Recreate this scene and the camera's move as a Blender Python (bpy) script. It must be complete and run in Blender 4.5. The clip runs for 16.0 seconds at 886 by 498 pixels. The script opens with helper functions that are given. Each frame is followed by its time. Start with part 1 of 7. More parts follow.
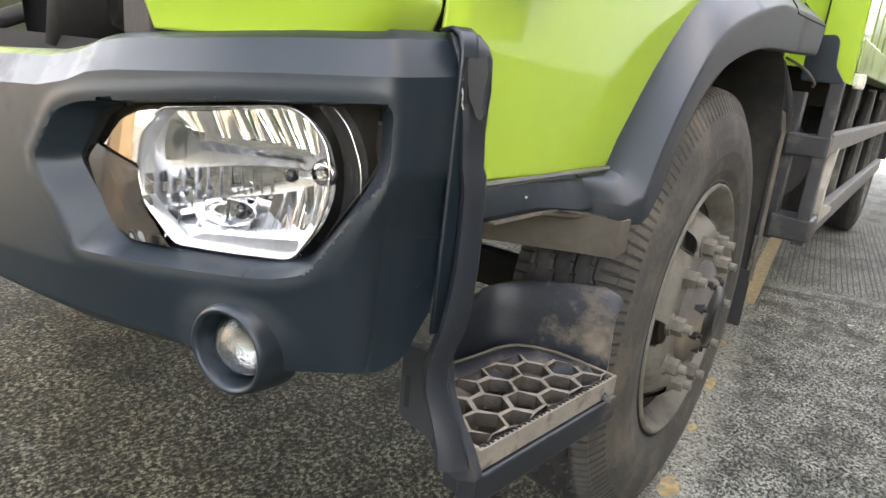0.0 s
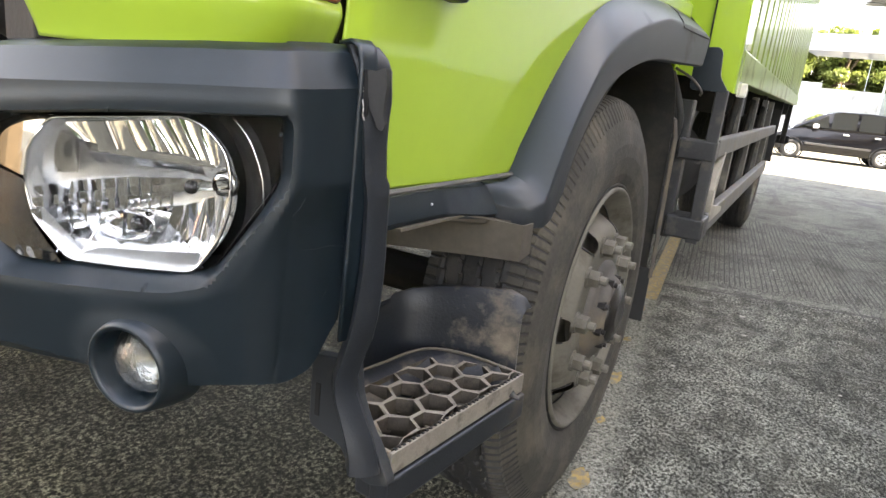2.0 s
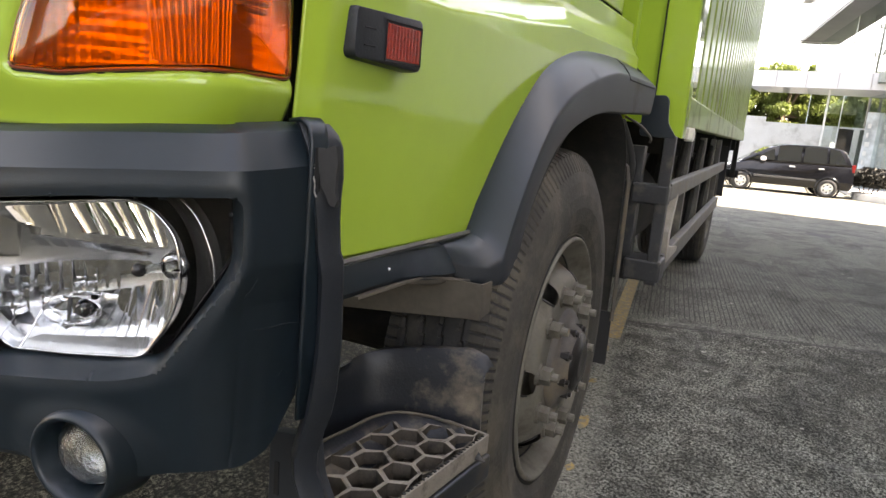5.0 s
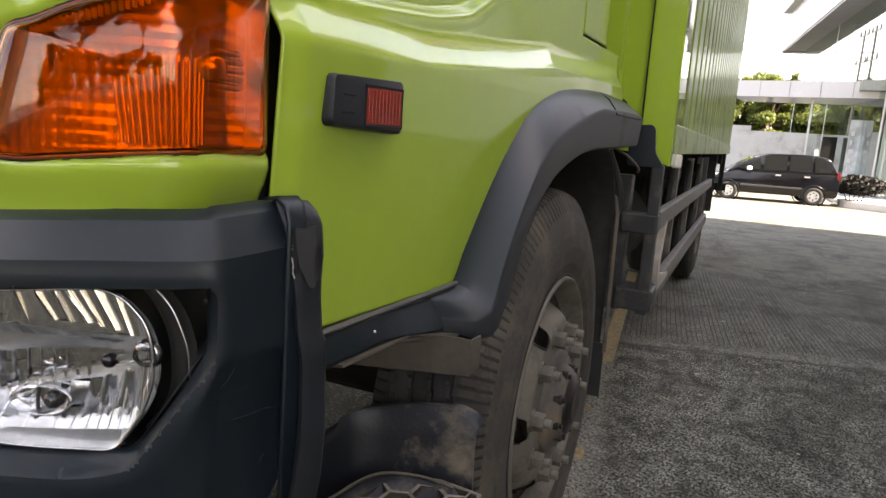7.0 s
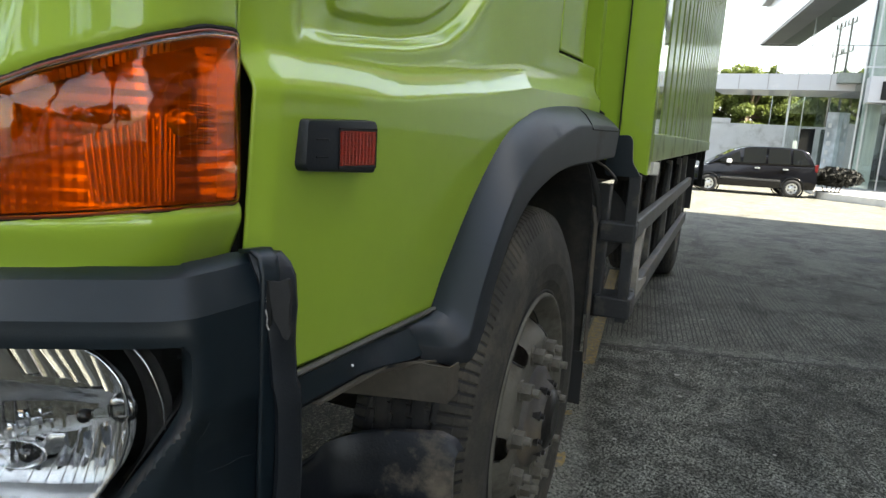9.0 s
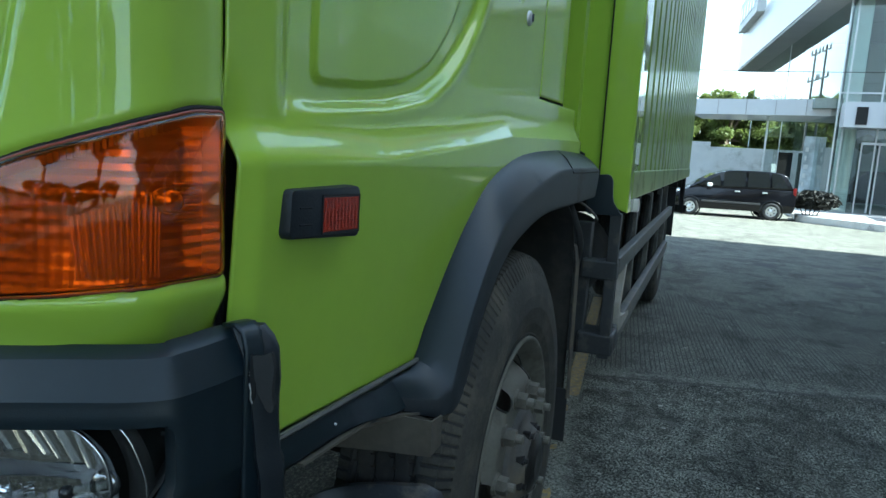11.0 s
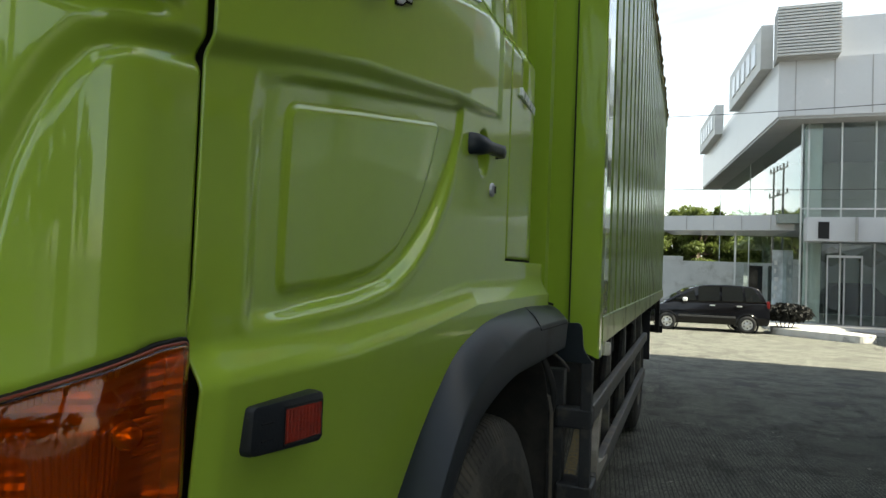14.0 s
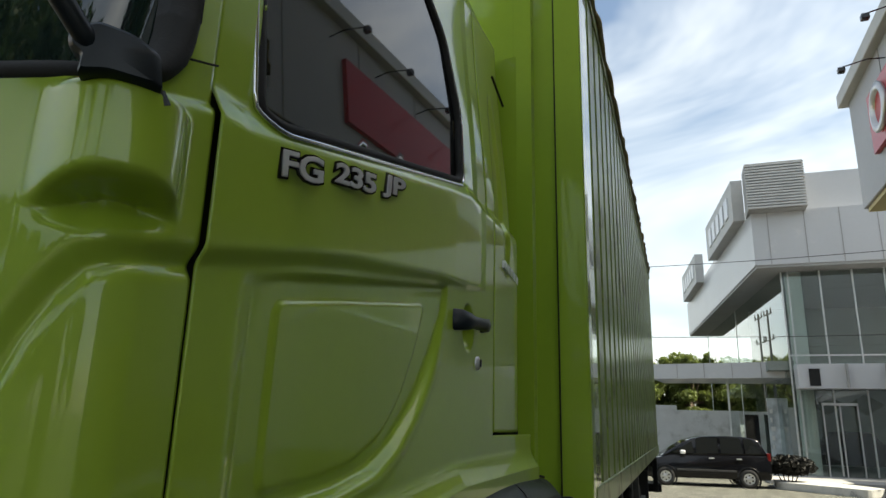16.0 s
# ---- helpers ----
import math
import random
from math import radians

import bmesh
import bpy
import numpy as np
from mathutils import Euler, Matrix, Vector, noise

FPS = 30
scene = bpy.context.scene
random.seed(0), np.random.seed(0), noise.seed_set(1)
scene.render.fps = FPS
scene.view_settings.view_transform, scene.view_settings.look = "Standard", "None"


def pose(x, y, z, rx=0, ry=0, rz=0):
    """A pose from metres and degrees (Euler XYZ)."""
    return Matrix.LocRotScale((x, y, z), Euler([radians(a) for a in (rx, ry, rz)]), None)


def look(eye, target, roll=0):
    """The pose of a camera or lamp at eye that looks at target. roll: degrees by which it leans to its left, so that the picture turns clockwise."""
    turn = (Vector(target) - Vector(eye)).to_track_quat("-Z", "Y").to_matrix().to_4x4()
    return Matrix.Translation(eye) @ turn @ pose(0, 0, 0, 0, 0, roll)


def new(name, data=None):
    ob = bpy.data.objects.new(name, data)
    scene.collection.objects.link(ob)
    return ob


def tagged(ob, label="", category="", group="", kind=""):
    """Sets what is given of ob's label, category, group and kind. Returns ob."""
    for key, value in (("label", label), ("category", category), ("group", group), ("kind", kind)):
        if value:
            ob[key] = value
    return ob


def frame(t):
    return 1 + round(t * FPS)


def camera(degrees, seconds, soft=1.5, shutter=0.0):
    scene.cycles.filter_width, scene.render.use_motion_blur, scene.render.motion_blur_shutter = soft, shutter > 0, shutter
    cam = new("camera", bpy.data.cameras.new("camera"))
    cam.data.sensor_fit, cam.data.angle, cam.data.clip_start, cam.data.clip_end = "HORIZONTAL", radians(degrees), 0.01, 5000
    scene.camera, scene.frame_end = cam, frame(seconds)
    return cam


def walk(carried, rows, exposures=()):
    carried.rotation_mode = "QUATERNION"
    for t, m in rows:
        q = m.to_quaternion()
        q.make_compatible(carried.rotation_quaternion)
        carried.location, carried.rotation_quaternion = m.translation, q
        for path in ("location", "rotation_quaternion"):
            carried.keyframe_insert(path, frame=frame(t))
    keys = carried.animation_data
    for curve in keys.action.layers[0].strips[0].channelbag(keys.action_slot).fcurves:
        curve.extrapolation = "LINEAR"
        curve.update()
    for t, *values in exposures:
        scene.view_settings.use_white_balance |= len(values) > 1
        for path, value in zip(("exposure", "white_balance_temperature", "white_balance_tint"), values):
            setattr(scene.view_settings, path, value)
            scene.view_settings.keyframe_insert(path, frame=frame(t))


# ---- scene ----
cam = camera(68.1, 16.0)
PATH = [
    (0, (0.394, -1.44, 1.008), (-0.714, 0.131, 0.456), 5.7),
    (0.5, (0.399, -1.446, 1.011), (-0.645, 0.17, 0.463), 6.1),
    (1, (0.402, -1.445, 1.013), (-0.593, 0.204, 0.473), 5.9),
    (1.5, (0.406, -1.443, 1.015), (-0.548, 0.231, 0.48), 5.9),
    (2, (0.415, -1.445, 1.017), (-0.489, 0.263, 0.503), 6.2),
    (2.5, (0.421, -1.443, 1.017), (-0.457, 0.281, 0.508), 6.3),
    (3, (0.423, -1.441, 1.02), (-0.444, 0.289, 0.513), 6.2),
    (3.5, (0.422, -1.439, 1.023), (-0.441, 0.293, 0.519), 5.9),
    (4, (0.419, -1.435, 1.034), (-0.438, 0.313, 0.575), 5.6),
    (4.5, (0.418, -1.435, 1.043), (-0.424, 0.331, 0.628), 5.2),
    (7, (0.402, -1.398, 1.116), (-0.41, 0.397, 0.771), 3.7),
    (7.5, (0.403, -1.393, 1.136), (-0.395, 0.41, 0.801), 3.3),
    (8, (0.404, -1.393, 1.152), (-0.381, 0.412, 0.801), 2.5),
    (8.5, (0.408, -1.393, 1.163), (-0.37, 0.415, 0.811), 3.2),
    (9, (0.409, -1.393, 1.176), (-0.356, 0.419, 0.815), 3.3),
    (11.5, (0.415, -1.4, 1.249), (-0.302, 0.454, 1.022), 3.1),
    (12, (0.419, -1.397, 1.269), (-0.285, 0.468, 1.106), 3.0),
    (12.5, (0.429, -1.407, 1.292), (-0.268, 0.461, 1.129), 3.5),
    (13, (0.435, -1.404, 1.31), (-0.262, 0.467, 1.201), 3.2),
    (13.5, (0.437, -1.406, 1.33), (-0.261, 0.468, 1.293), 3.1),
    (14, (0.441, -1.414, 1.354), (-0.256, 0.459, 1.417), 2.2),
    (14.5, (0.445, -1.423, 1.377), (-0.238, 0.449, 1.551), 1.6),
    (15, (0.447, -1.419, 1.391), (-0.22, 0.445, 1.671), 1.4),
    (15.5, (0.444, -1.42, 1.402), (-0.219, 0.43, 1.777), 1.2),
    (16, (0.453, -1.433, 1.415), (-0.201, 0.387, 1.926), 1.5),
]
EXPOSURES = [(0.0, 4.30, 7750, 15), (3.5, 3.68, 7750, 15), (7.0, 2.92, 8000, 20), (9.0, 2.61, 7100, 7), (11.5, 2.20, 5350, -8), (12.5, 2.05, 5950, -2), (13.5, 1.86, 7100, 3), (14.5, 1.40, 7150, 0), (15.3, 1.30, 7250, 3), (16.0, 1.10, 7250, 4)]
walk(cam, [(t, look(eye, target, roll)) for t, eye, target, roll in PATH], EXPOSURES)

# ---- world, sun, exposure ----
SUN_ELEV = 49.5
world = bpy.data.worlds.new("sky")
scene.world = world
world.use_nodes = True
wn, wl = world.node_tree.nodes, world.node_tree.links
wn.clear()
w_out = wn.new("ShaderNodeOutputWorld")
w_bg = wn.new("ShaderNodeBackground")
w_sky = wn.new("ShaderNodeTexSky")
w_sky.sky_type = "NISHITA"
w_sky.sun_disc = False
w_sky.sun_elevation = radians(SUN_ELEV)
w_sky.sun_rotation = radians(90)
w_sky.dust_density = 1.4
w_geo = wn.new("ShaderNodeTexCoord")
w_map = wn.new("ShaderNodeMapping")
w_map.inputs["Scale"].default_value = (1.0, 1.3, 2.2)
w_map.inputs["Rotation"].default_value = (0.3, 0.5, 0.4)
w_noise = wn.new("ShaderNodeTexNoise")
w_noise.inputs["Scale"].default_value = 1.7
w_noise.inputs["Detail"].default_value = 5.0
w_noise.inputs["Roughness"].default_value = 0.55
w_noise.inputs["Distortion"].default_value = 0.5
w_ramp = wn.new("ShaderNodeValToRGB")
w_ramp.color_ramp.elements[0].position = 0.40
w_ramp.color_ramp.elements[1].position = 0.78
w_mix = wn.new("ShaderNodeMixRGB")
w_mix.inputs["Color2"].default_value = (8.0, 8.3, 8.8, 1)
wl.new(w_geo.outputs["Generated"], w_map.inputs["Vector"])
wl.new(w_map.outputs["Vector"], w_noise.inputs["Vector"])
wl.new(w_noise.outputs["Fac"], w_ramp.inputs["Fac"])
wl.new(w_ramp.outputs["Color"], w_mix.inputs["Fac"])
wl.new(w_sky.outputs["Color"], w_mix.inputs["Color1"])
wl.new(w_mix.outputs["Color"], w_bg.inputs["Color"])
wl.new(w_bg.outputs["Background"], w_out.inputs["Surface"])
w_bg.inputs["Strength"].default_value = 0.102

sun_data = bpy.data.lights.new("sun", "SUN")
sun_data.energy = 5.6
sun_data.angle = radians(0.55)
sun_data.color = (1.0, 0.95, 0.86)
sun = new("sun", sun_data)
sun.matrix_world = look((20, 0.6, 22), (20 - math.cos(radians(SUN_ELEV)), 0.6 - 0.03, 22 - math.sin(radians(SUN_ELEV))))


# ---- materials ----
def mat(name, color, rough=0.5, metal=0.0, coat=0.0, var=0.15, scale=6.0, bump=0.0, bump_scale=60.0, dirt=None, dirt_amount=0.0, dirt_scale=3.0, spec=0.5, transmission=0.0, coat_rough=0.03, ior=1.45):
    """A surface with variation at two scales, fine relief and a layer of dust or wear in patches."""
    m = bpy.data.materials.new(name)
    m.use_nodes = True
    n, l = m.node_tree.nodes, m.node_tree.links
    p = n["Principled BSDF"]
    p.inputs["Roughness"].default_value = rough
    p.inputs["Metallic"].default_value = metal
    p.inputs["Coat Weight"].default_value = coat
    p.inputs["Coat Roughness"].default_value = coat_rough
    p.inputs["Specular IOR Level"].default_value = spec
    p.inputs["Transmission Weight"].default_value = transmission
    p.inputs["IOR"].default_value = ior
    tc = n.new("ShaderNodeTexCoord")
    big = n.new("ShaderNodeTexNoise")
    big.inputs["Scale"].default_value = scale
    big.inputs["Detail"].default_value = 5
    fine = n.new("ShaderNodeTexNoise")
    fine.inputs["Scale"].default_value = scale * 14
    fine.inputs["Detail"].default_value = 4
    for t in (big, fine):
        l.new(tc.outputs["Object"], t.inputs["Vector"])
    add = n.new("ShaderNodeMath")
    add.operation = "MULTIPLY_ADD"
    add.inputs[1].default_value = 0.45
    l.new(fine.outputs["Fac"], add.inputs[0])
    l.new(big.outputs["Fac"], add.inputs[2])
    ramp = n.new("ShaderNodeMapRange")
    ramp.inputs["From Min"].default_value = 0.45
    ramp.inputs["From Max"].default_value = 1.0
    ramp.inputs["To Min"].default_value = 1 - var
    ramp.inputs["To Max"].default_value = 1 + var
    l.new(add.outputs[0], ramp.inputs["Value"])
    mul = n.new("ShaderNodeMixRGB")
    mul.blend_type = "MULTIPLY"
    mul.inputs["Fac"].default_value = 1
    mul.inputs["Color1"].default_value = (*color, 1)
    l.new(ramp.outputs["Result"], mul.inputs["Color2"])
    last = mul.outputs["Color"]
    if dirt:
        dn = n.new("ShaderNodeTexNoise")
        dn.inputs["Scale"].default_value = dirt_scale
        dn.inputs["Detail"].default_value = 9
        dn.inputs["Roughness"].default_value = 0.65
        l.new(tc.outputs["Object"], dn.inputs["Vector"])
        dr = n.new("ShaderNodeMapRange")
        dr.inputs["From Min"].default_value = 0.62 - 0.3 * dirt_amount
        dr.inputs["From Max"].default_value = 0.80 - 0.3 * dirt_amount
        l.new(dn.outputs["Fac"], dr.inputs["Value"])
        dm = n.new("ShaderNodeMixRGB")
        dm.inputs["Color2"].default_value = (*dirt, 1)
        l.new(dr.outputs["Result"], dm.inputs["Fac"])
        l.new(last, dm.inputs["Color1"])
        last = dm.outputs["Color"]
        rr = n.new("ShaderNodeMapRange")
        rr.inputs["To Min"].default_value = rough
        rr.inputs["To Max"].default_value = max(rough, 0.85)
        l.new(dr.outputs["Result"], rr.inputs["Value"])
        l.new(rr.outputs["Result"], p.inputs["Roughness"])
    l.new(last, p.inputs["Base Color"])
    if bump:
        bn = n.new("ShaderNodeTexNoise")
        bn.inputs["Scale"].default_value = bump_scale
        bn.inputs["Detail"].default_value = 6
        l.new(tc.outputs["Object"], bn.inputs["Vector"])
        b = n.new("ShaderNodeBump")
        b.inputs["Strength"].default_value = bump
        b.inputs["Distance"].default_value = 0.01
        l.new(bn.outputs["Fac"], b.inputs["Height"])
        l.new(b.outputs["Normal"], p.inputs["Normal"])
    return m


DUST = (0.13, 0.105, 0.075)
GREEN = mat("green_paint", (0.330, 0.470, 0.046), 0.36, 0, 1.0, 0.05, 2.0, 0.006, 400, None, 0, 3, 0.2, 0.0, 0.045)
BOXGREEN = mat("cargo_paint", (0.225, 0.310, 0.060), 0.42, 0, 0.25, 0.16, 3.0, 0.004, 30, (0.17, 0.165, 0.10), 0.3, 5, 0.35, 0.0, 0.12)
BLACK_PLASTIC = mat("black_plastic", (0.0055, 0.0112, 0.0160), 0.40, 0, 0, 0.22, 5.0, 0.05, 700, (0.020, 0.025, 0.032), 0.16, 5, 0.56)
FLARE_RIM = mat("dusty_plastic", (0.017, 0.020, 0.024), 0.50, 0, 0, 0.25, 9.0, 0.06, 300, (0.075, 0.068, 0.055), 0.20, 6)
SCUFF_PLASTIC = mat("scuffed_plastic", (0.0095, 0.0115, 0.0145), 0.46, 0, 0, 0.2, 7.0, 0.10, 300, (0.10, 0.085, 0.065), 0.10, 9)
STRIP_PLASTIC = mat("worn_plastic", (0.0110, 0.0135, 0.0175), 0.44, 0, 0, 0.25, 9.0, 0.08, 300, (0.060, 0.057, 0.052), 0.12, 14)
TEAR = mat("torn_plastic", (0.30, 0.29, 0.27), 0.7, 0, 0, 0.3, 40)
SCRATCH = mat("scratched_plastic", (0.050, 0.055, 0.062), 0.6, 0, 0, 0.4, 60)
RUBBER = mat("rubber", (0.018, 0.018, 0.018), 0.75, 0, 0, 0.2, 9.0, 0.1, 200)
TYRE = mat("tyre_rubber", (0.036, 0.033, 0.027), 0.85, 0, 0, 0.35, 8.0, 0.2, 160, (0.082, 0.071, 0.053), 0.45, 7)
TREAD = mat("tread_rubber", (0.011, 0.011, 0.011), 0.7, 0, 0, 0.3, 12.0, 0.15, 160, (0.045, 0.040, 0.033), 0.3, 9)
WHEEL_DUST = mat("dusty_wheel_steel", (0.118, 0.108, 0.087), 0.72, 0, 0, 0.2, 10.0, 0.08, 200, (0.070, 0.062, 0.048), 0.4, 12)
OILY = mat("oily_black", (0.012, 0.010, 0.009), 0.3, 0, 0, 0.3, 20.0, 0.1, 120)
DIRTY_STEEL = mat("dirty_steel", (0.07, 0.062, 0.055), 0.65, 0, 0, 0.3, 8.0, 0.1, 150, DUST, 0.5, 9)
MUDDY_PLASTIC = mat("muddy_plastic", (0.0105, 0.0130, 0.0175), 0.46, 0, 0, 0.2, 7.0, 0.10, 200, (0.16, 0.133, 0.098), 0.42, 9)
GUARD_STEEL = mat("guard_steel", (0.085, 0.083, 0.076), 0.55, 0, 0, 0.3, 10.0, 0.06, 120, (0.19, 0.175, 0.145), 0.4, 12)
GUARD_DARK = mat("dark_guard_steel", (0.026, 0.027, 0.028), 0.5, 0, 0, 0.3, 10.0, 0.06, 120, (0.085, 0.075, 0.062), 0.28, 14)
CHASSIS = mat("chassis_black", (0.007, 0.0066, 0.006), 0.8, 0, 0, 0.3, 7.0, 0.1, 100, (0.028, 0.024, 0.019), 0.4, 6)
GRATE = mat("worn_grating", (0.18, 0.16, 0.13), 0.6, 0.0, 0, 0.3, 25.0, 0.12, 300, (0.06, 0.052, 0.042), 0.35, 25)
# darker copy of the grating: shade inside the cells put into the colour
GRATE_SHADE = mat("grating_wall", (0.060, 0.050, 0.038), 0.75, 0, 0, 0.4, 25.0, 0.12, 300, (0.02, 0.018, 0.015), 0.4, 25)
BRACKET = mat("dusty_bracket", (0.082, 0.071, 0.055), 0.8, 0, 0, 0.25, 7.0, 0.06, 150, (0.05, 0.042, 0.034), 0.3, 6)
CHROME = mat("reflector_chrome", (0.92, 0.92, 0.92), 0.045, 1.0, 0, 0.02, 3.0)
# dim warm metal: a mirrored beige wall's tone put into the colour
WARM_MIRROR = mat("smoked_reflector", (0.30, 0.285, 0.25), 0.03, 1.0, 0, 0.04, 12.0)
SATIN = mat("satin_reflector", (0.66, 0.67, 0.68), 0.24, 0.85, 0, 0.15, 30.0, 0.1, 400)
# beige of the mirrored wall is tinted into this chrome
WALL_TINT_CHROME = mat("beige_reflector", (0.80, 0.76, 0.68), 0.04, 1.0, 0, 0.04, 12.0)
BULB_METAL = mat("bulb_metal", (0.35, 0.35, 0.36), 0.2, 1.0, 0, 0.1, 20.0)
TRIM_CHROME = mat("bright_trim", (0.75, 0.76, 0.78), 0.14, 1.0, 0, 0.04, 8.0)
BLACK_GLOSS = mat("gloss_black", (0.008, 0.008, 0.009), 0.16, 0, 0.3, 0.1, 6.0)
# near-black for housings and joints; on gap sheets it stands for shade
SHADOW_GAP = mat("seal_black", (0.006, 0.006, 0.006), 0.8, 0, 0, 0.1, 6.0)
RED_LENS = mat("red_reflector", (0.30, 0.022, 0.010), 0.15, 0, 0.6, 0.15, 60.0, 0.4, 500)
BADGE = mat("badge_silver", (0.72, 0.73, 0.74), 0.36, 0.6, 0, 0.1, 40.0)
WHITE_PANEL = mat("white_cladding", (0.43, 0.44, 0.46), 0.38, 0, 0.2, 0.03, 0.6, 0, 60, (0.52, 0.52, 0.52), 0.02, 1.2)
GREY_SOFFIT = mat("grey_soffit", (0.27, 0.27, 0.265), 0.6, 0, 0, 0.08, 1.0)
LOUVRE = mat("louvre_grey", (0.45, 0.45, 0.44), 0.5, 0.2, 0, 0.08, 2.0)
FASCIA = mat("grey_fascia", (0.34, 0.34, 0.36), 0.45, 0, 0, 0.08, 0.8)
RED_SIGN = mat("red_sign", (0.42, 0.018, 0.022), 0.35, 0, 0.3, 0.08, 1.0)
SIGN_SILVER = mat("sign_silver", (0.55, 0.55, 0.56), 0.3, 0.6, 0, 0.1, 2.0)
ALU = mat("aluminium", (0.58, 0.60, 0.60), 0.35, 0.6, 0, 0.08, 6.0)
COLUMN = mat("pale_column", (0.62, 0.63, 0.60), 0.6, 0, 0, 0.08, 1.5, 0.03, 60)
WALL_WHITE = mat("old_white_wall", (0.55, 0.55, 0.53), 0.8, 0, 0, 0.12, 1.0, 0.05, 40, (0.36, 0.35, 0.32), 0.3, 1.1)
KERB = mat("kerb_paint", (0.46, 0.455, 0.43), 0.8, 0, 0, 0.2, 3.0, 0.1, 50, (0.03, 0.03, 0.032), 0.32, 1.6)
PAVING = mat("pale_paving", (0.36, 0.35, 0.33), 0.8, 0, 0, 0.2, 3.0, 0.1, 50)
CAR_BLACK = mat("black_car_paint", (0.004, 0.004, 0.005), 0.14, 0, 0.0, 0.05, 3.0, 0, 60, None, 0, 3, 0.45)
CAR_PLASTIC = mat("car_trim_grey", (0.05, 0.05, 0.05), 0.5, 0, 0, 0.1, 9.0)
ALLOY = mat("alloy_wheel", (0.62, 0.63, 0.64), 0.28, 0.7, 0, 0.08, 12.0)
LAMP_RED = mat("tail_lamp_red", (0.16, 0.012, 0.010), 0.15, 0, 0.6, 0.1, 30.0)
SKIN_WHITE = mat("lamp_white", (0.8, 0.8, 0.8), 0.1, 0, 0.5, 0.05, 20.0)
INTERIOR = mat("dim_interior", (0.20, 0.225, 0.21), 0.7, 0, 0, 0.2, 0.8)
BARK = mat("bark", (0.10, 0.075, 0.05), 0.9, 0, 0, 0.3, 8.0, 0.3, 60)
LEAF = mat("leaf_green", (0.13, 0.165, 0.040), 0.55, 0, 0, 0.5, 1.5)
LEAF_DARK = mat("leaf_dark", (0.035, 0.06, 0.02), 0.6, 0, 0, 0.5, 1.5)
def let_through(m, amount):
    """Thin leaves: part of the light passes."""
    n, l = m.node_tree.nodes, m.node_tree.links
    p = n["Principled BSDF"]
    t = n.new("ShaderNodeBsdfTranslucent")
    src = p.inputs["Base Color"].links[0].from_socket
    l.new(src, t.inputs["Color"])
    x = n.new("ShaderNodeMixShader")
    x.inputs["Fac"].default_value = amount
    l.new(p.outputs["BSDF"], x.inputs[1])
    l.new(t.outputs["BSDF"], x.inputs[2])
    l.new(x.outputs["Shader"], n["Material Output"].inputs["Surface"])


let_through(LEAF, 0.45)
let_through(LEAF_DARK, 0.35)
HEDGE = mat("hedge_brown", (0.012, 0.012, 0.009), 0.8, 0, 0, 0.5, 3.0)
CABLE = mat("black_cable", (0.02, 0.02, 0.02), 0.6)
POSTER = mat("faded_poster", (0.42, 0.47, 0.50), 0.5, 0, 0, 0.5, 2.5)
YELLOW_SOFFIT = mat("ochre_soffit", (0.48, 0.40, 0.20), 0.6, 0, 0, 0.1, 1.0)
TARP = mat("tan_rope", (0.42, 0.33, 0.16), 0.85, 0, 0, 0.3, 30.0, 0.3, 150)
AMBER_BACK = mat("amber_reflector", (0.66, 0.63, 0.57), 0.18, 0.72, 0, 0.05, 30.0)
AMBER_EDGE = mat("amber_edge", (0.20, 0.03, 0.008), 0.3, 0, 0.4, 0.1, 20.0)


def glass(name, color, rough=0.0, ior=1.45, bump=0.0, bump_scale=200.0):
    m = mat(name, color, rough, 0, 0, 0.0, 3.0, bump, bump_scale, None, 0, 3, 0.5, 1.0, 0.03, ior)
    return m


CLEAR = mat("clear_lens", (0.98, 0.985, 0.985), 0.0, 0, 0.14, 0.0, 3.0, 0, 60, None, 0, 3, 0.0, 1.0, 0.01, 1.005)
FLUTED = glass("fluted_lens", (0.80, 0.83, 0.80), 0.04, 1.25, 0.35, 200)
AMBER = glass("amber_lens", (1.0, 0.325, 0.012), 0.02, 1.46)
TINTED = mat("tinted_glass", (0.014, 0.016, 0.017), 0.02, 0, 0.0, 0.0, 3.0, 0, 60, None, 0, 3, 0.85)
SHOWROOM_GLASS = mat("showroom_glass", (0.80, 0.92, 0.88), 0.0, 0, 0, 0.0, 1.0, 0, 60, None, 0, 3, 0.5, 1.0, 0.03, 1.9)
WINDSCREEN = mat("windscreen_glass", (0.010, 0.020, 0.018), 0.01, 0, 1.0, 0.0, 3.0, 0, 60, None, 0, 3, 0.6)


# ---- mesh helpers ----
def finish(name, bm, material, smooth=False):
    me = bpy.data.meshes.new(name)
    bm.to_mesh(me)
    bm.free()
    me.materials.append(material)
    if smooth:
        me.polygons.foreach_set("use_smooth", [True] * len(me.polygons))
    return me


def thing(name, at, label, category, group="", kind=""):
    ob = new(name)
    ob.location = at
    ob.empty_display_size = 0.2
    return tagged(ob, label, category, group, kind)


def part(name, bm, material, parent, label="", smooth=False, m=None):
    """One mesh object under a thing (an Empty) or under a part."""
    me = bm if isinstance(bm, bpy.types.Mesh) else finish(name, bm, material, smooth)
    ob = new(name, me)
    ob.parent = parent
    if parent is not None and parent.type == "EMPTY":
        ob.matrix_parent_inverse = Matrix.Translation(parent.location).inverted()
    if m is not None:
        ob.matrix_basis = m
    if label:
        ob["label"] = label
    return ob


